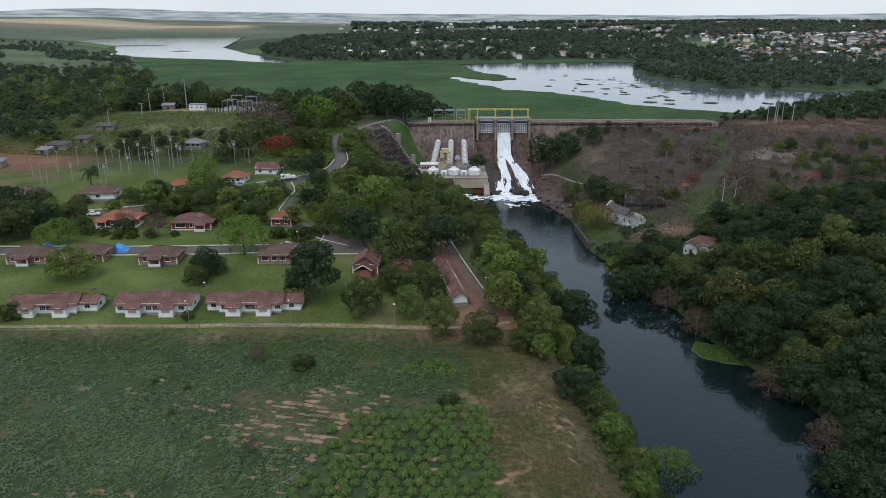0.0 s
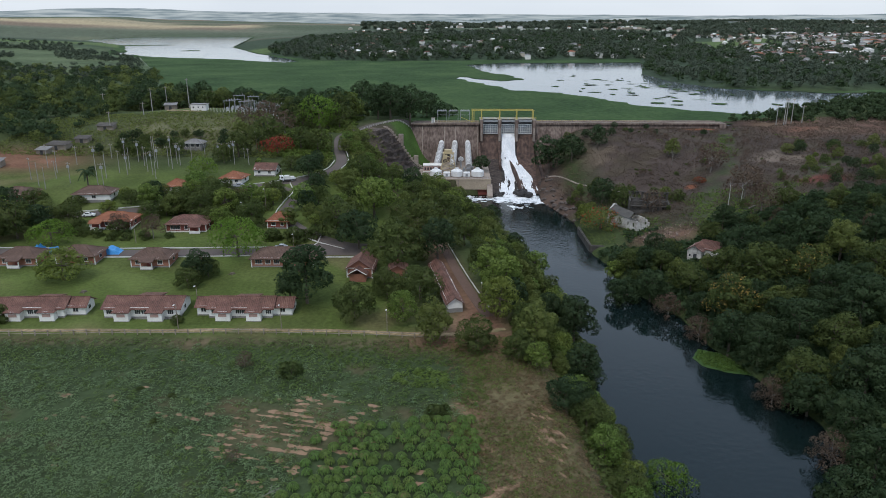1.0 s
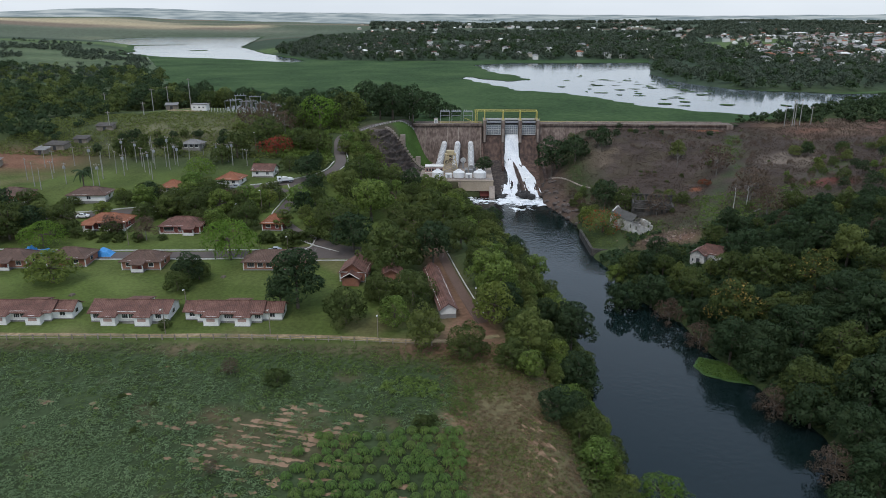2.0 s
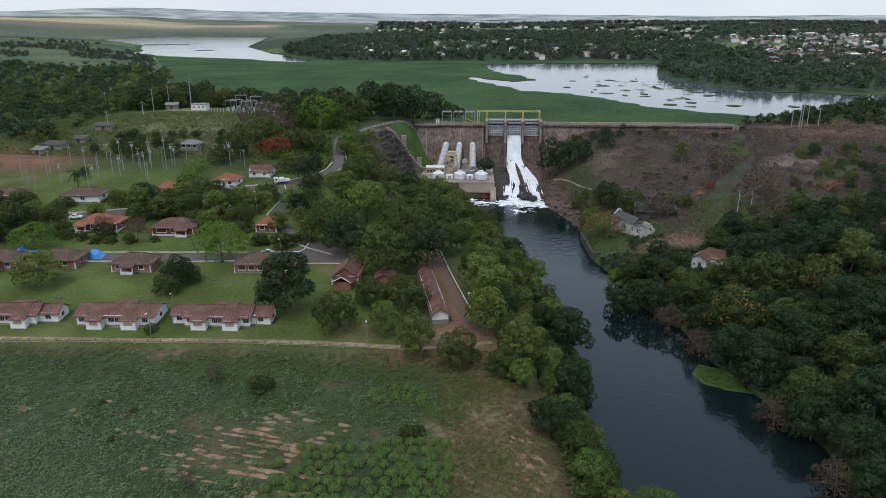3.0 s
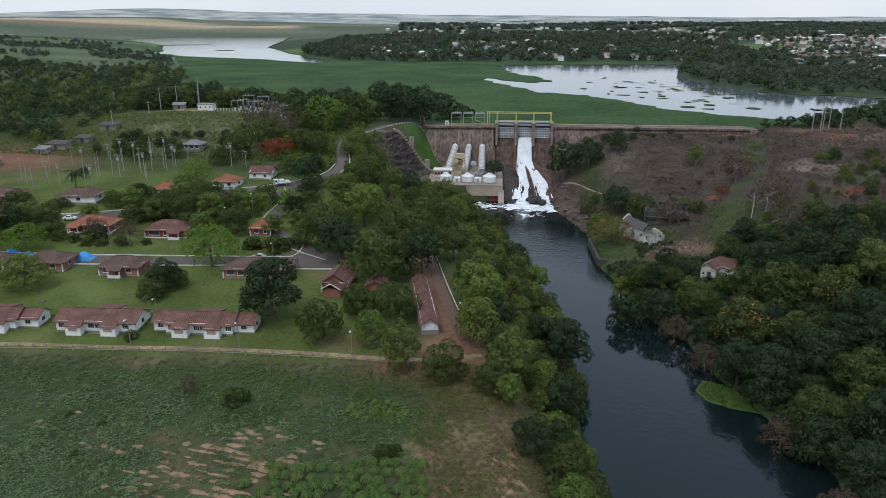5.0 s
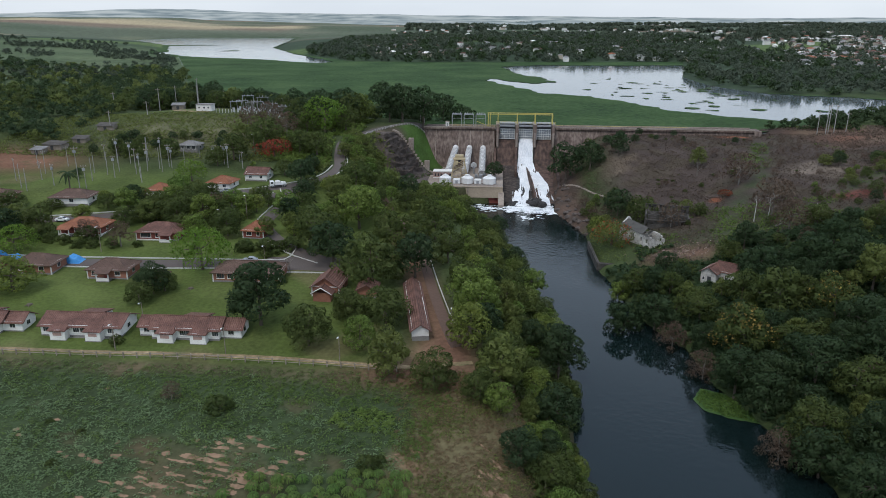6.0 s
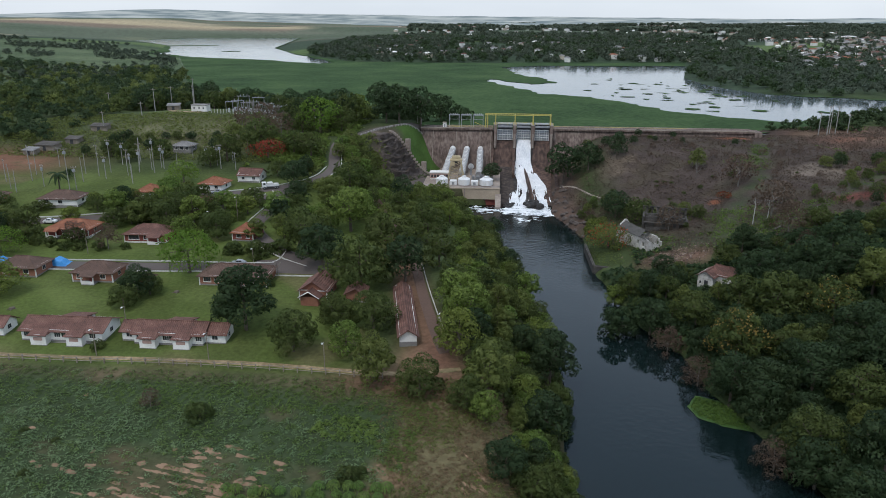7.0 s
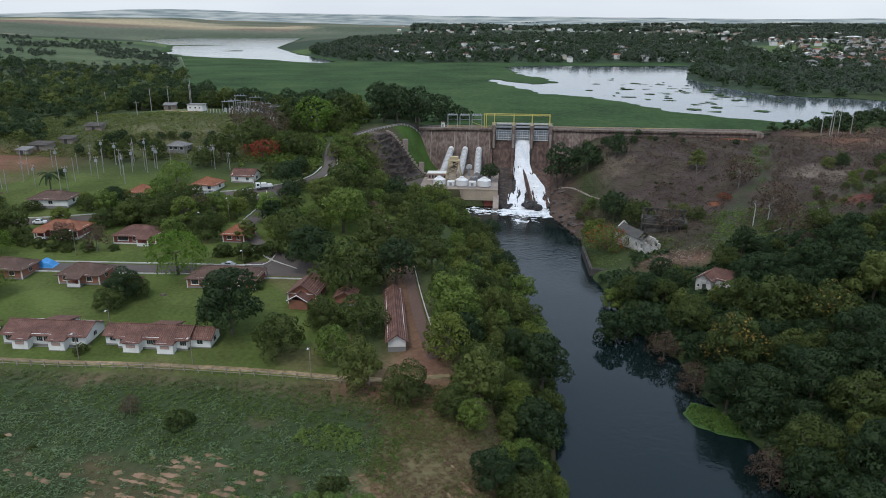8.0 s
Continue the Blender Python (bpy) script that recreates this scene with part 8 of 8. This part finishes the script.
def mounds(name, label, x, y, leaf, radius, tall, blades, seed, blade=0.5, wide=0.09):
    """Low leafy plants: each a small dome of arching blades; all joined into one object of stuff."""
    rnd = np.random.default_rng(seed)
    n = len(x)
    own = rnd.uniform(0.65, 1.3, n)
    px, py, pz, sc_ = (np.repeat(v, blades) for v in (x, y, height(x, y), own))
    k = n * blades
    a, q = rnd.uniform(0, 2 * np.pi, k), np.sqrt(rnd.uniform(0.02, 1, k))
    ca, sa = np.cos(a), np.sin(a)
    r = q * radius * sc_
    z = pz + tall * sc_ * (1 - 0.8 * q * q) * rnd.uniform(0.8, 1.15, k)
    long_, w = blade * rnd.uniform(0.7, 1.3, k) * sc_, wide * rnd.uniform(0.7, 1.3, k) * sc_
    cx, cy = px + r * ca, py + r * sa
    b = a + rnd.normal(scale=0.5, size=k)
    cb, sb = np.cos(b), np.sin(b)
    v0 = np.stack([cx - cb * long_ * 0.4 - sb * w, cy - sb * long_ * 0.4 + cb * w, z - 0.04], 1)
    v1 = np.stack([cx - cb * long_ * 0.4 + sb * w, cy - sb * long_ * 0.4 - cb * w, z - 0.04], 1)
    v2 = np.stack([cx + cb * long_ * 0.6, cy + sb * long_ * 0.6, z - long_ * (0.1 + 0.4 * q)], 1)
    out = np.stack([ca * q, sa * q, 1.05 - 0.6 * q], 1)
    out /= np.linalg.norm(out, axis=1)[:, None]
    me = soft_crown(big_mesh(name, np.stack([v0, v1, v2], 1).reshape(-1, 3), np.arange(3 * k).reshape(k, 3), leaf), out, 0.7)
    return tagged(new(name, me), label, "plants", kind="stuff")


def planted(x0, x1, y0, y1, dx, dy, seed, jitter, rule, fall=-0.12):
    """Plants in wavering rows over a stretch of the field."""
    rnd = np.random.default_rng(seed)
    x, y = np.meshgrid(np.arange(x0, x1, dx), np.arange(y0 - 12, y1 + 12, dy))
    x, y = x.ravel() + rnd.normal(scale=jitter * dx, size=x.size), y.ravel() + rnd.normal(scale=jitter * dy * 0.6, size=x.size)
    y = y + fall * (x + 40) + 0.5 * bumps(x, y, 9.0, 3.0)
    ok = (y > y0) & (y < y1) & rule(x, y)
    return x[ok], y[ok]


def near_spot(x, y, cx, cy, rx, ry_):
    return np.exp(-((x - cx) / rx) ** 2 - ((y - cy) / ry_) ** 2)


def lush(x, y):
    return np.maximum(near_spot(x, y, 7, 128, 5, 6), near_spot(x, y, -16, 142, 44, 6) * 1.0) + 0.25 * bumps(x, y, 3.0, 4.0)


FX, FY = planted(-120, 18, 64, 149, 0.98, 1.12, 5, 0.32, lambda x, y: (soil(x, y) < 0.27) & ~in_cassava(x, y) & crop_side(x, y) & bluish(x, y) & (bumps(x, y, 4.2, 6.0) + bumps(x, y, 11.0, 2.0) > -1.05))
mounds("crop_rows", "bluish green leafy crop in rough rows with gaps of bare soil", FX, FY, LEAF["crop"], 0.86, 0.52, 26, 5, 0.36, 0.075)
FX, FY = planted(-120, 18, 64, 150, 1.15, 1.2, 6, 0.42, lambda x, y: (soil(x, y) < 0.27) & ~in_cassava(x, y) & crop_side(x, y) & ~bluish(x, y) & (lush(x, y) < 0.5))
mounds("weed_cover", "fresh green weeds overgrowing the field", FX, FY, LEAF["field"], 0.80, 0.55, 22, 6, 0.36, 0.08)
FX, FY = planted(-90, 16, 112, 150.5, 0.95, 1.0, 16, 0.45, lambda x, y: (lush(x, y) >= 0.5) & ~in_cassava(x, y))
mounds("weed_cover", "lush bright green grass patches in the field", FX, FY, LEAF["fresh"], 0.6, 0.5, 14, 16, 0.5, 0.07)
FX, FY = planted(55.8, 66, 258, 284, 0.9, 0.9, 18, 0.45, lambda x, y: bumps(x, y, 3.0, 1.0) > -0.6, 0.0)
mounds("quay_grass", "rough grass behind the old quay wall", FX, FY, LEAF["field"], 0.6, 0.4, 12, 18, 0.5, 0.06)
FX, FY = planted(-10, 5, 128, 138, 1.25, 1.25, 17, 0.35, lambda x, y: near_spot(x, y, -2.4, 133, 6, 4) > 0.4)
mounds("broad_leaves", "patch of fresh broad-leaved plants in the field", FX, FY, LEAF["weed"], 0.75, 0.9, 34, 17, 0.45, 0.13)


def soil_patches():
    """Ragged low ridges of bare earth that show between the plants."""
    rnd = random.Random(44)
    vs, fs = [], []
    for cx, cy, rx, ry_, count, lean in ((-22, 116, 12, 9, 90, -0.2), (-45, 120, 7, 3, 9, -0.2), (-35, 110, 5, 8, 18, -0.2), (-27, 100, 5, 6, 14, -0.2), (-55, 94, 10, 2.5, 11, -0.1), (20.5, 115, 2.6, 12, 30, -1.2), (12, 98, 4, 4, 10, 0.3), (5, 124, 3, 2, 6, 0.2), (-26, 125, 6, 2, 7, -0.1), (-10, 101, 12, 10, 18, 0.0), (-70, 120, 20, 16, 12, -0.2)):
        for _ in range(count):
            x, y = rnd.gauss(cx, rx * 0.5), rnd.gauss(cy, ry_ * 0.5)
            if rx > 6 and count > 30:
                y = round((y + 0.2 * x) / 1.55) * 1.55 - 0.2 * x + rnd.uniform(-0.15, 0.15)
            long_, w = rnd.uniform(0.5, 1.7) * (1.5 if count > 30 else 1), rnd.uniform(0.25, 0.9)
            b = len(vs)
            vs.append((x, y, 0.10))
            for k in range(14):
                a = k * math.pi / 7
                q = rnd.uniform(0.6, 1.25)
                u, v = long_ * math.cos(a) * q, w * math.sin(a) * q
                vs.append((x + u - lean * v * 0.3, y + v + lean * u, -0.03))
                fs.append((b, b + 1 + k, b + 1 + (k + 1) % 14))
    arr = np.array(vs)
    arr[:, 2] += height(arr[:, 0], arr[:, 1])
    return big_mesh("bare_soil", arr, np.array(fs), SAND, True)


tagged(new("bare_soil", soil_patches()), "strips of bare orange soil between the crop rows", "soil", kind="stuff")
trunk = thing("dead_branches", pose(-24.6, 97.7, ground(-24.6, 97.7), 0, 0, 25), "grey dead branches lying in the field", "branches")
part("branch", rods([((-1.6, -0.3, 0.1), (1.4, 0.2, 0.5), 0.10, 0.05), ((-0.4, -0.1, 0.25), (0.4, 1.3, 0.7), 0.06, 0.03), ((0.2, 0.0, 0.3), (0.9, -1.1, 0.5), 0.06, 0.02)], 5), PALE_BARK, trunk)
FX, FY = planted(-4, 38, 62, 152, 0.85, 0.85, 7, 0.5, lambda x, y: (left_of_bank(x, y) > 6) & ~crop_side(x, y) & (bumps(x, y, 5.0, 2.0) + 0.5 * bumps(x, y, 2.1, 6.0) + 1.0 * speckle(x, y) > -0.3), 0.0)
mounds("dry_grass", "dry brownish grass along the field edge", FX, FY, LEAF["dry"], 0.65, 0.38, 18, 7, 0.5, 0.045)
tufts("edge_weeds", "green weeds scattered in the dry field edge", 4500, 27, (0, 36, 66, 152), LEAF["field"], 0.15, 0.6, lambda x, y: (left_of_bank(x, y) > 8) & ~crop_side(x, y) & (bumps(x, y, 6.0, 4.4) + 1.4 * speckle(x, y) > 0.75), 6, 0.4)
tufts("bank_scrub", "tangled green scrub on the steep river bank", 6500, 8, (-10, 50, 66, 345), LEAF["mango"], 0.55, 0.9, lambda x, y: (left_of_bank(x, y) > 0.5) & (left_of_bank(x, y) < np.where(y < 150, 12, 20)) & (y < 340), 5, 1.1)
tufts("bank_scrub", "green scrub under the trees across the river", 9000, 9, (46, 190, 90, 330), LEAF["dark"], 0.85, 1.0, lambda x, y: (x - np.interp(y, *RIVER_R) > 0.5) & ~ruin_yard(x, y) & ~on_quay(x, y) & (y < 265 + 40 * bumps(x, y, 16.0)) & (x < 0.75 * y + 25), 5, 1.2)
tufts("hill_scrub", "patchy brown and grey scrub on the cleared hillside", 44000, 10, (50, 300, 240, 432), LEAF["brush"], 0.27, 1.1, lambda x, y: (x - np.interp(y, *RIVER_R) > 6) & ~on_quay(x, y) & (0.6 * bumps(x, y, 8.0, 3.0) + 0.5 * bumps(x, y, 3.3, 1.0) + 1.4 * speckle(x, y) > 0.35) & (vein(x, y) < 0.5) & (x < 0.75 * y + 10), 3, 0.6)
tufts("hill_scrub", "green scrub patches on the cleared hillside", 15000, 11, (50, 300, 240, 432), LEAF["fresh"], 0.34, 0.9, lambda x, y: (x - np.interp(y, *RIVER_R) > 4) & ~ruin_yard(x, y) & ~on_quay(x, y) & (bumps(x, y, 31.0, 4.1) + 0.5 * bumps(x, y, 7.0, 1.0) + 0.6 * (y < 300) - 1.2 * near_spot(x, y, 84, 350, 34, 36) + 0.9 * vein(x, y) + 0.5 * bumps(x, y, 4.0, 3.0) * vein(x, y) + 0.5 * (speckle(x, y) - 0.5) > 0.62) & (x < 0.75 * y + 10), 4, 0.7)
tufts("slope_scrub", "rough grass and scrub below the switchyard", 9000, 12, (-200, -60, 305, 372), LEAF["olive"], 0.36, 0.9, lambda x, y: bumps(x, y, 7.0, 2.5) + 1.2 * speckle(x, y) > 0.1, 4, 0.7)
tufts("abutment_scrub", "green scrub on the slopes beside the dam", 2600, 15, (-80, -46, 300, 400), LEAF["weed"], 0.8, 0.9, lambda x, y: (bumps(x, y, 9.0, 2.0) > -0.2) & off_road(x, y), 5, 1.0)


def cassava_kind(seed):
    rnd = np.random.default_rng(seed)
    root = thing("cassava_plant", pose(0, 0, 0), "bushy cassava plant with drooping fingered leaves", "plant", "cassava plants")
    part("stem", rods([((0, 0, -0.1), (0.05, 0, 0.8), 0.05, 0.03), ((0, 0, 0.3), (0.3, 0.15, 0.9), 0.04, 0.02), ((0, 0, 0.3), (-0.25, -0.2, 0.9), 0.04, 0.02)], 5), BARK, root)
    vs, fs = [], []
    for i in range(230):
        a, q = rnd.uniform(0, 2 * math.pi), math.sqrt(rnd.uniform(0.01, 1))
        r0, z0 = 0.80 * q, 0.42 + 0.80 * math.sqrt(max(0.0, 1 - 0.96 * q * q)) + rnd.uniform(-0.08, 0.08)
        l, w = rnd.uniform(0.20, 0.34), rnd.uniform(0.040, 0.070)
        c, s = math.cos(a), math.sin(a)
        b = len(vs)
        vs += [((r0 - 0.08) * c, (r0 - 0.08) * s, z0), ((r0 + l * 0.4) * c - s * w, (r0 + l * 0.4) * s + c * w, z0 - 0.02), ((r0 + l) * c, (r0 + l) * s, z0 - 0.12 - 0.22 * q), ((r0 + l * 0.4) * c + s * w, (r0 + l * 0.4) * s - c * w, z0 - 0.02)]
        fs.append((b, b + 3, b + 2, b + 1))
    part("leaves", mesh_from("leaves", vs, fs, LEAF["cassava"]), None, root)
    return root


cass = [cassava_kind(s) for s in (1, 2, 3)]
cas_rnd = random.Random(12)
spots = []
for row in range(60):
    for col in range(40):
        y = 66 + row * 2.15 + cas_rnd.uniform(-0.4, 0.4)
        x = -40 + col * 2.15 + cas_rnd.uniform(-0.4, 0.4) + (row % 2) * 1.0
        if bool(in_cassava(np.array(x), np.array(y))) and cas_rnd.random() < (0.93 if x > -16 else 0.62) and y > 82:
            spots.append((x, y))
for i, (x, y) in enumerate(spots[:300]):
    s = cas_rnd.uniform(0.92, 1.2)
    m = pose(x, y, ground(x, y), 0, 0, cas_rnd.uniform(0, 360)) @ Matrix.Diagonal((s, s, s, 1))
    if i < 3:
        cass[i].matrix_world = m
    else:
        copy_thing(cass[i % 3], m).matrix_basis = m

tufts("lily_leaves", "fresh leaves standing on the floating plants", 900, 21, (65, 82, 161, 177), LEAF["fresh"], 0.28, 0.3, lambda x, y: ring_distance([(66.5, 171.5), (67.5, 167.5), (71.5, 164.2), (77.5, 162.4), (81, 163.4), (78.6, 168.0), (74.0, 174), (69.0, 176)], x, y) > 0.2, 3, 0.3, RIVER_Z)
tufts("abutment_scrub", "dense scrub below the cut slope", 3600, 28, (-52, 6, 285, 362), LEAF["olive"], 0.65, 0.9, lambda x, y: (np.interp(y, *RIVER_L) - x > 1) & (x < np.interp(y, (285, 340, 345, 362), (8, 0, -16, -30))) & off_road(x, y), 5, 1.1)

# ---- town and farms beyond the lake ----
def town_house(seed):
    rnd = random.Random(seed)
    wall = (WHITE_WALL, CREAM, WHITE_WALL, PALE_CONCRETE)[seed % 4]
    tile = (TILE_OLD, TILE_BROWN, SHEET_GREY, SHEET_GREY)[seed % 4]
    root = thing("town_house", pose(0, 0, 0), ("pale town house with old tile roof", "cream town house with brown tile roof", "white building with grey sheet roof", "pale house with grey roof")[seed % 4], "house", "houses of the far town")
    w, d, h = rnd.uniform(9, 14), rnd.uniform(8, 11), rnd.uniform(3.2, 6.5)
    part("wall", boxes((-w / 2, w / 2, 0, d, -2, h)), wall, root)
    hip = bmesh.new()
    o = 0.5
    a = [hip.verts.new(p) for p in ((-w / 2 - o, -o, h), (w / 2 + o, -o, h), (w / 2 + o, d + o, h), (-w / 2 - o, d + o, h), (-w / 4, d / 2, h + 1.9), (w / 4, d / 2, h + 1.9))]
    for f in ((0, 1, 5, 4), (2, 3, 4, 5), (1, 2, 5), (3, 0, 4), (3, 2, 1, 0)):
        hip.faces.new([a[k] for k in f])
    part("roof", hip, tile, root)
    for k in range(3):
        part("window", boxes((-w / 2 + 1.2 + k * 3, -w / 2 + 2.4 + k * 3, -0.05, 0, 1.0, 2.3)), GLASS, root)
    return root


far_pats = [town_house(s) for s in range(8)]
far_rnd = random.Random(77)
placed = 0
tries = 0
while placed < 290 and tries < 20000:
    tries += 1
    zone = far_rnd.random()
    if zone < 0.62:
        y = far_rnd.uniform(1020, 1020 + 900 * far_rnd.random() + 200)
        x = y * far_rnd.uniform(0.38, 0.68)
    elif zone < 0.80:
        y = far_rnd.uniform(860, 1020)
        x = far_rnd.uniform(380, 720)
    elif zone < 0.92:
        y = far_rnd.uniform(1050, 1500)
        x = far_rnd.uniform(-240, 60)
    else:
        y = far_rnd.uniform(1500, 2600)
        x = far_rnd.uniform(-200, 900)
    if not dry(x, y, 8):
        continue
    m = pose(x, y, ground(x, y) + 0.5, 0, 0, far_rnd.uniform(-35, 35)) @ Matrix.Diagonal((0.92, 0.92, 0.92, 1))
    if placed < 8:
        far_pats[placed].matrix_world = m
    else:
        copy_thing(far_pats[far_rnd.randrange(8)], m).matrix_basis = m
    placed += 1

def far_town():
    """Small houses with hipped roofs in one object; walls and roofs of several colours."""
    rnd = random.Random(91)
    mats = (WHITE_WALL, CREAM, TILE_OLD, TILE_ORANGE, SHEET_GREY)
    vs, fs, ms = [], [], []
    made = 0
    for _ in range(6000):
        y = 1030 + 2100 * rnd.random() ** 1.3
        x = y * (rnd.uniform(0.36, 0.72) if rnd.random() < 0.72 else rnd.uniform(-0.16, 0.40))
        if made >= 800 or not dry(x, y, 10) or bumps(np.array(x), np.array(y), 70.0, 3.3) < -0.25 - 0.4 * (x > 0.42 * y):
            continue
        made += 1
        w, d, h = rnd.uniform(3.5, 7.0), rnd.uniform(3.5, 5), rnd.uniform(4.0, 7.5)
        if rnd.random() < 0.05:
            w, d, h = w * 2.4, d * 1.6, h * 1.2
        t, z = rnd.uniform(-0.5, 0.5), ground(x, y) - 1.0
        c, s_ = math.cos(t), math.sin(t)
        b = len(vs)
        for u, v, e in ((-w, -d, 0), (w, -d, 0), (w, d, 0), (-w, d, 0), (-w, -d, h), (w, -d, h), (w, d, h), (-w, d, h)):
            vs.append((x + u * c - v * s_, y + u * s_ + v * c, z + e))
        for u, v, e in ((-w - 0.5, -d - 0.5, h), (w + 0.5, -d - 0.5, h), (w + 0.5, d + 0.5, h), (-w - 0.5, d + 0.5, h), (-w * 0.45, 0, h + 1.9), (w * 0.45, 0, h + 1.9)):
            vs.append((x + u * c - v * s_, y + u * s_ + v * c, z + e + 0.02))
        fs += [(b, b + 1, b + 5, b + 4), (b + 1, b + 2, b + 6, b + 5), (b + 2, b + 3, b + 7, b + 6), (b + 3, b, b + 4, b + 7)]
        fs += [(b + 8, b + 9, b + 13, b + 12), (b + 10, b + 11, b + 12, b + 13), (b + 9, b + 10, b + 13), (b + 11, b + 8, b + 12)]
        ms += [rnd.choice((0, 0, 0, 1))] * 4 + [rnd.choice((2, 3, 4, 4, 0))] * 4
    me = mesh_from("far_town", vs, fs)
    for m in mats:
        me.materials.append(m)
    me.polygons.foreach_set("material_index", ms)
    return me


tagged(new("far_town", far_town()), "white and clay-roofed houses of the town scattered among trees", "houses", kind="stuff")

# ---- weed islands on the open water ----
isl_rnd = random.Random(5)
for i in range(74):
    if i < 56:
        x, y = isl_rnd.gauss(158, 32), isl_rnd.gauss(590, 70)
    else:
        x, y = isl_rnd.uniform(20, 200), isl_rnd.uniform(640, 800)
    if ring_distance(OPEN_EAST, np.array([x]), np.array([y]))[0] < 8:
        continue
    w, d = isl_rnd.uniform(1.2, 6.5), isl_rnd.uniform(1.2, 5.5)
    ring = [(x + w * math.cos(a) * isl_rnd.uniform(0.45, 1.25), y + d * math.sin(a) * isl_rnd.uniform(0.45, 1.25)) for a in [k * math.pi / 5 for k in range(10)]]
    tagged(new("floating_island", flat_fill("floating_island", ring, [], LAKE_Z + 0.13, PLANT_MAT)), "small dark raft of floating weed on the lake", "water plants", "weed rafts")

for ring in ([(-790, 1545), (-735, 1570), (-680, 1615), (-620, 1652), (-640, 1668), (-720, 1640), (-800, 1600)], [(-500, 1345), (-482, 1340), (-466, 1352), (-470, 1372), (-490, 1376)], [(-640, 1235), (-600, 1250), (-560, 1225), (-520, 1196), (-560, 1180), (-620, 1200)]):
    tagged(new("floating_island", flat_fill("floating_island", rough_ring(ring, 3.0, 9.0, 8), [], LAKE_Z + 0.14, PLANT_MAT)), "long bar of floating weed on the far water", "water plants", "weed rafts")


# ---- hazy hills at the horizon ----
# the haze is painted: unlit hills that glow in pale blue-grey
HAZE = bpy.data.materials.new("hills_haze_glow")
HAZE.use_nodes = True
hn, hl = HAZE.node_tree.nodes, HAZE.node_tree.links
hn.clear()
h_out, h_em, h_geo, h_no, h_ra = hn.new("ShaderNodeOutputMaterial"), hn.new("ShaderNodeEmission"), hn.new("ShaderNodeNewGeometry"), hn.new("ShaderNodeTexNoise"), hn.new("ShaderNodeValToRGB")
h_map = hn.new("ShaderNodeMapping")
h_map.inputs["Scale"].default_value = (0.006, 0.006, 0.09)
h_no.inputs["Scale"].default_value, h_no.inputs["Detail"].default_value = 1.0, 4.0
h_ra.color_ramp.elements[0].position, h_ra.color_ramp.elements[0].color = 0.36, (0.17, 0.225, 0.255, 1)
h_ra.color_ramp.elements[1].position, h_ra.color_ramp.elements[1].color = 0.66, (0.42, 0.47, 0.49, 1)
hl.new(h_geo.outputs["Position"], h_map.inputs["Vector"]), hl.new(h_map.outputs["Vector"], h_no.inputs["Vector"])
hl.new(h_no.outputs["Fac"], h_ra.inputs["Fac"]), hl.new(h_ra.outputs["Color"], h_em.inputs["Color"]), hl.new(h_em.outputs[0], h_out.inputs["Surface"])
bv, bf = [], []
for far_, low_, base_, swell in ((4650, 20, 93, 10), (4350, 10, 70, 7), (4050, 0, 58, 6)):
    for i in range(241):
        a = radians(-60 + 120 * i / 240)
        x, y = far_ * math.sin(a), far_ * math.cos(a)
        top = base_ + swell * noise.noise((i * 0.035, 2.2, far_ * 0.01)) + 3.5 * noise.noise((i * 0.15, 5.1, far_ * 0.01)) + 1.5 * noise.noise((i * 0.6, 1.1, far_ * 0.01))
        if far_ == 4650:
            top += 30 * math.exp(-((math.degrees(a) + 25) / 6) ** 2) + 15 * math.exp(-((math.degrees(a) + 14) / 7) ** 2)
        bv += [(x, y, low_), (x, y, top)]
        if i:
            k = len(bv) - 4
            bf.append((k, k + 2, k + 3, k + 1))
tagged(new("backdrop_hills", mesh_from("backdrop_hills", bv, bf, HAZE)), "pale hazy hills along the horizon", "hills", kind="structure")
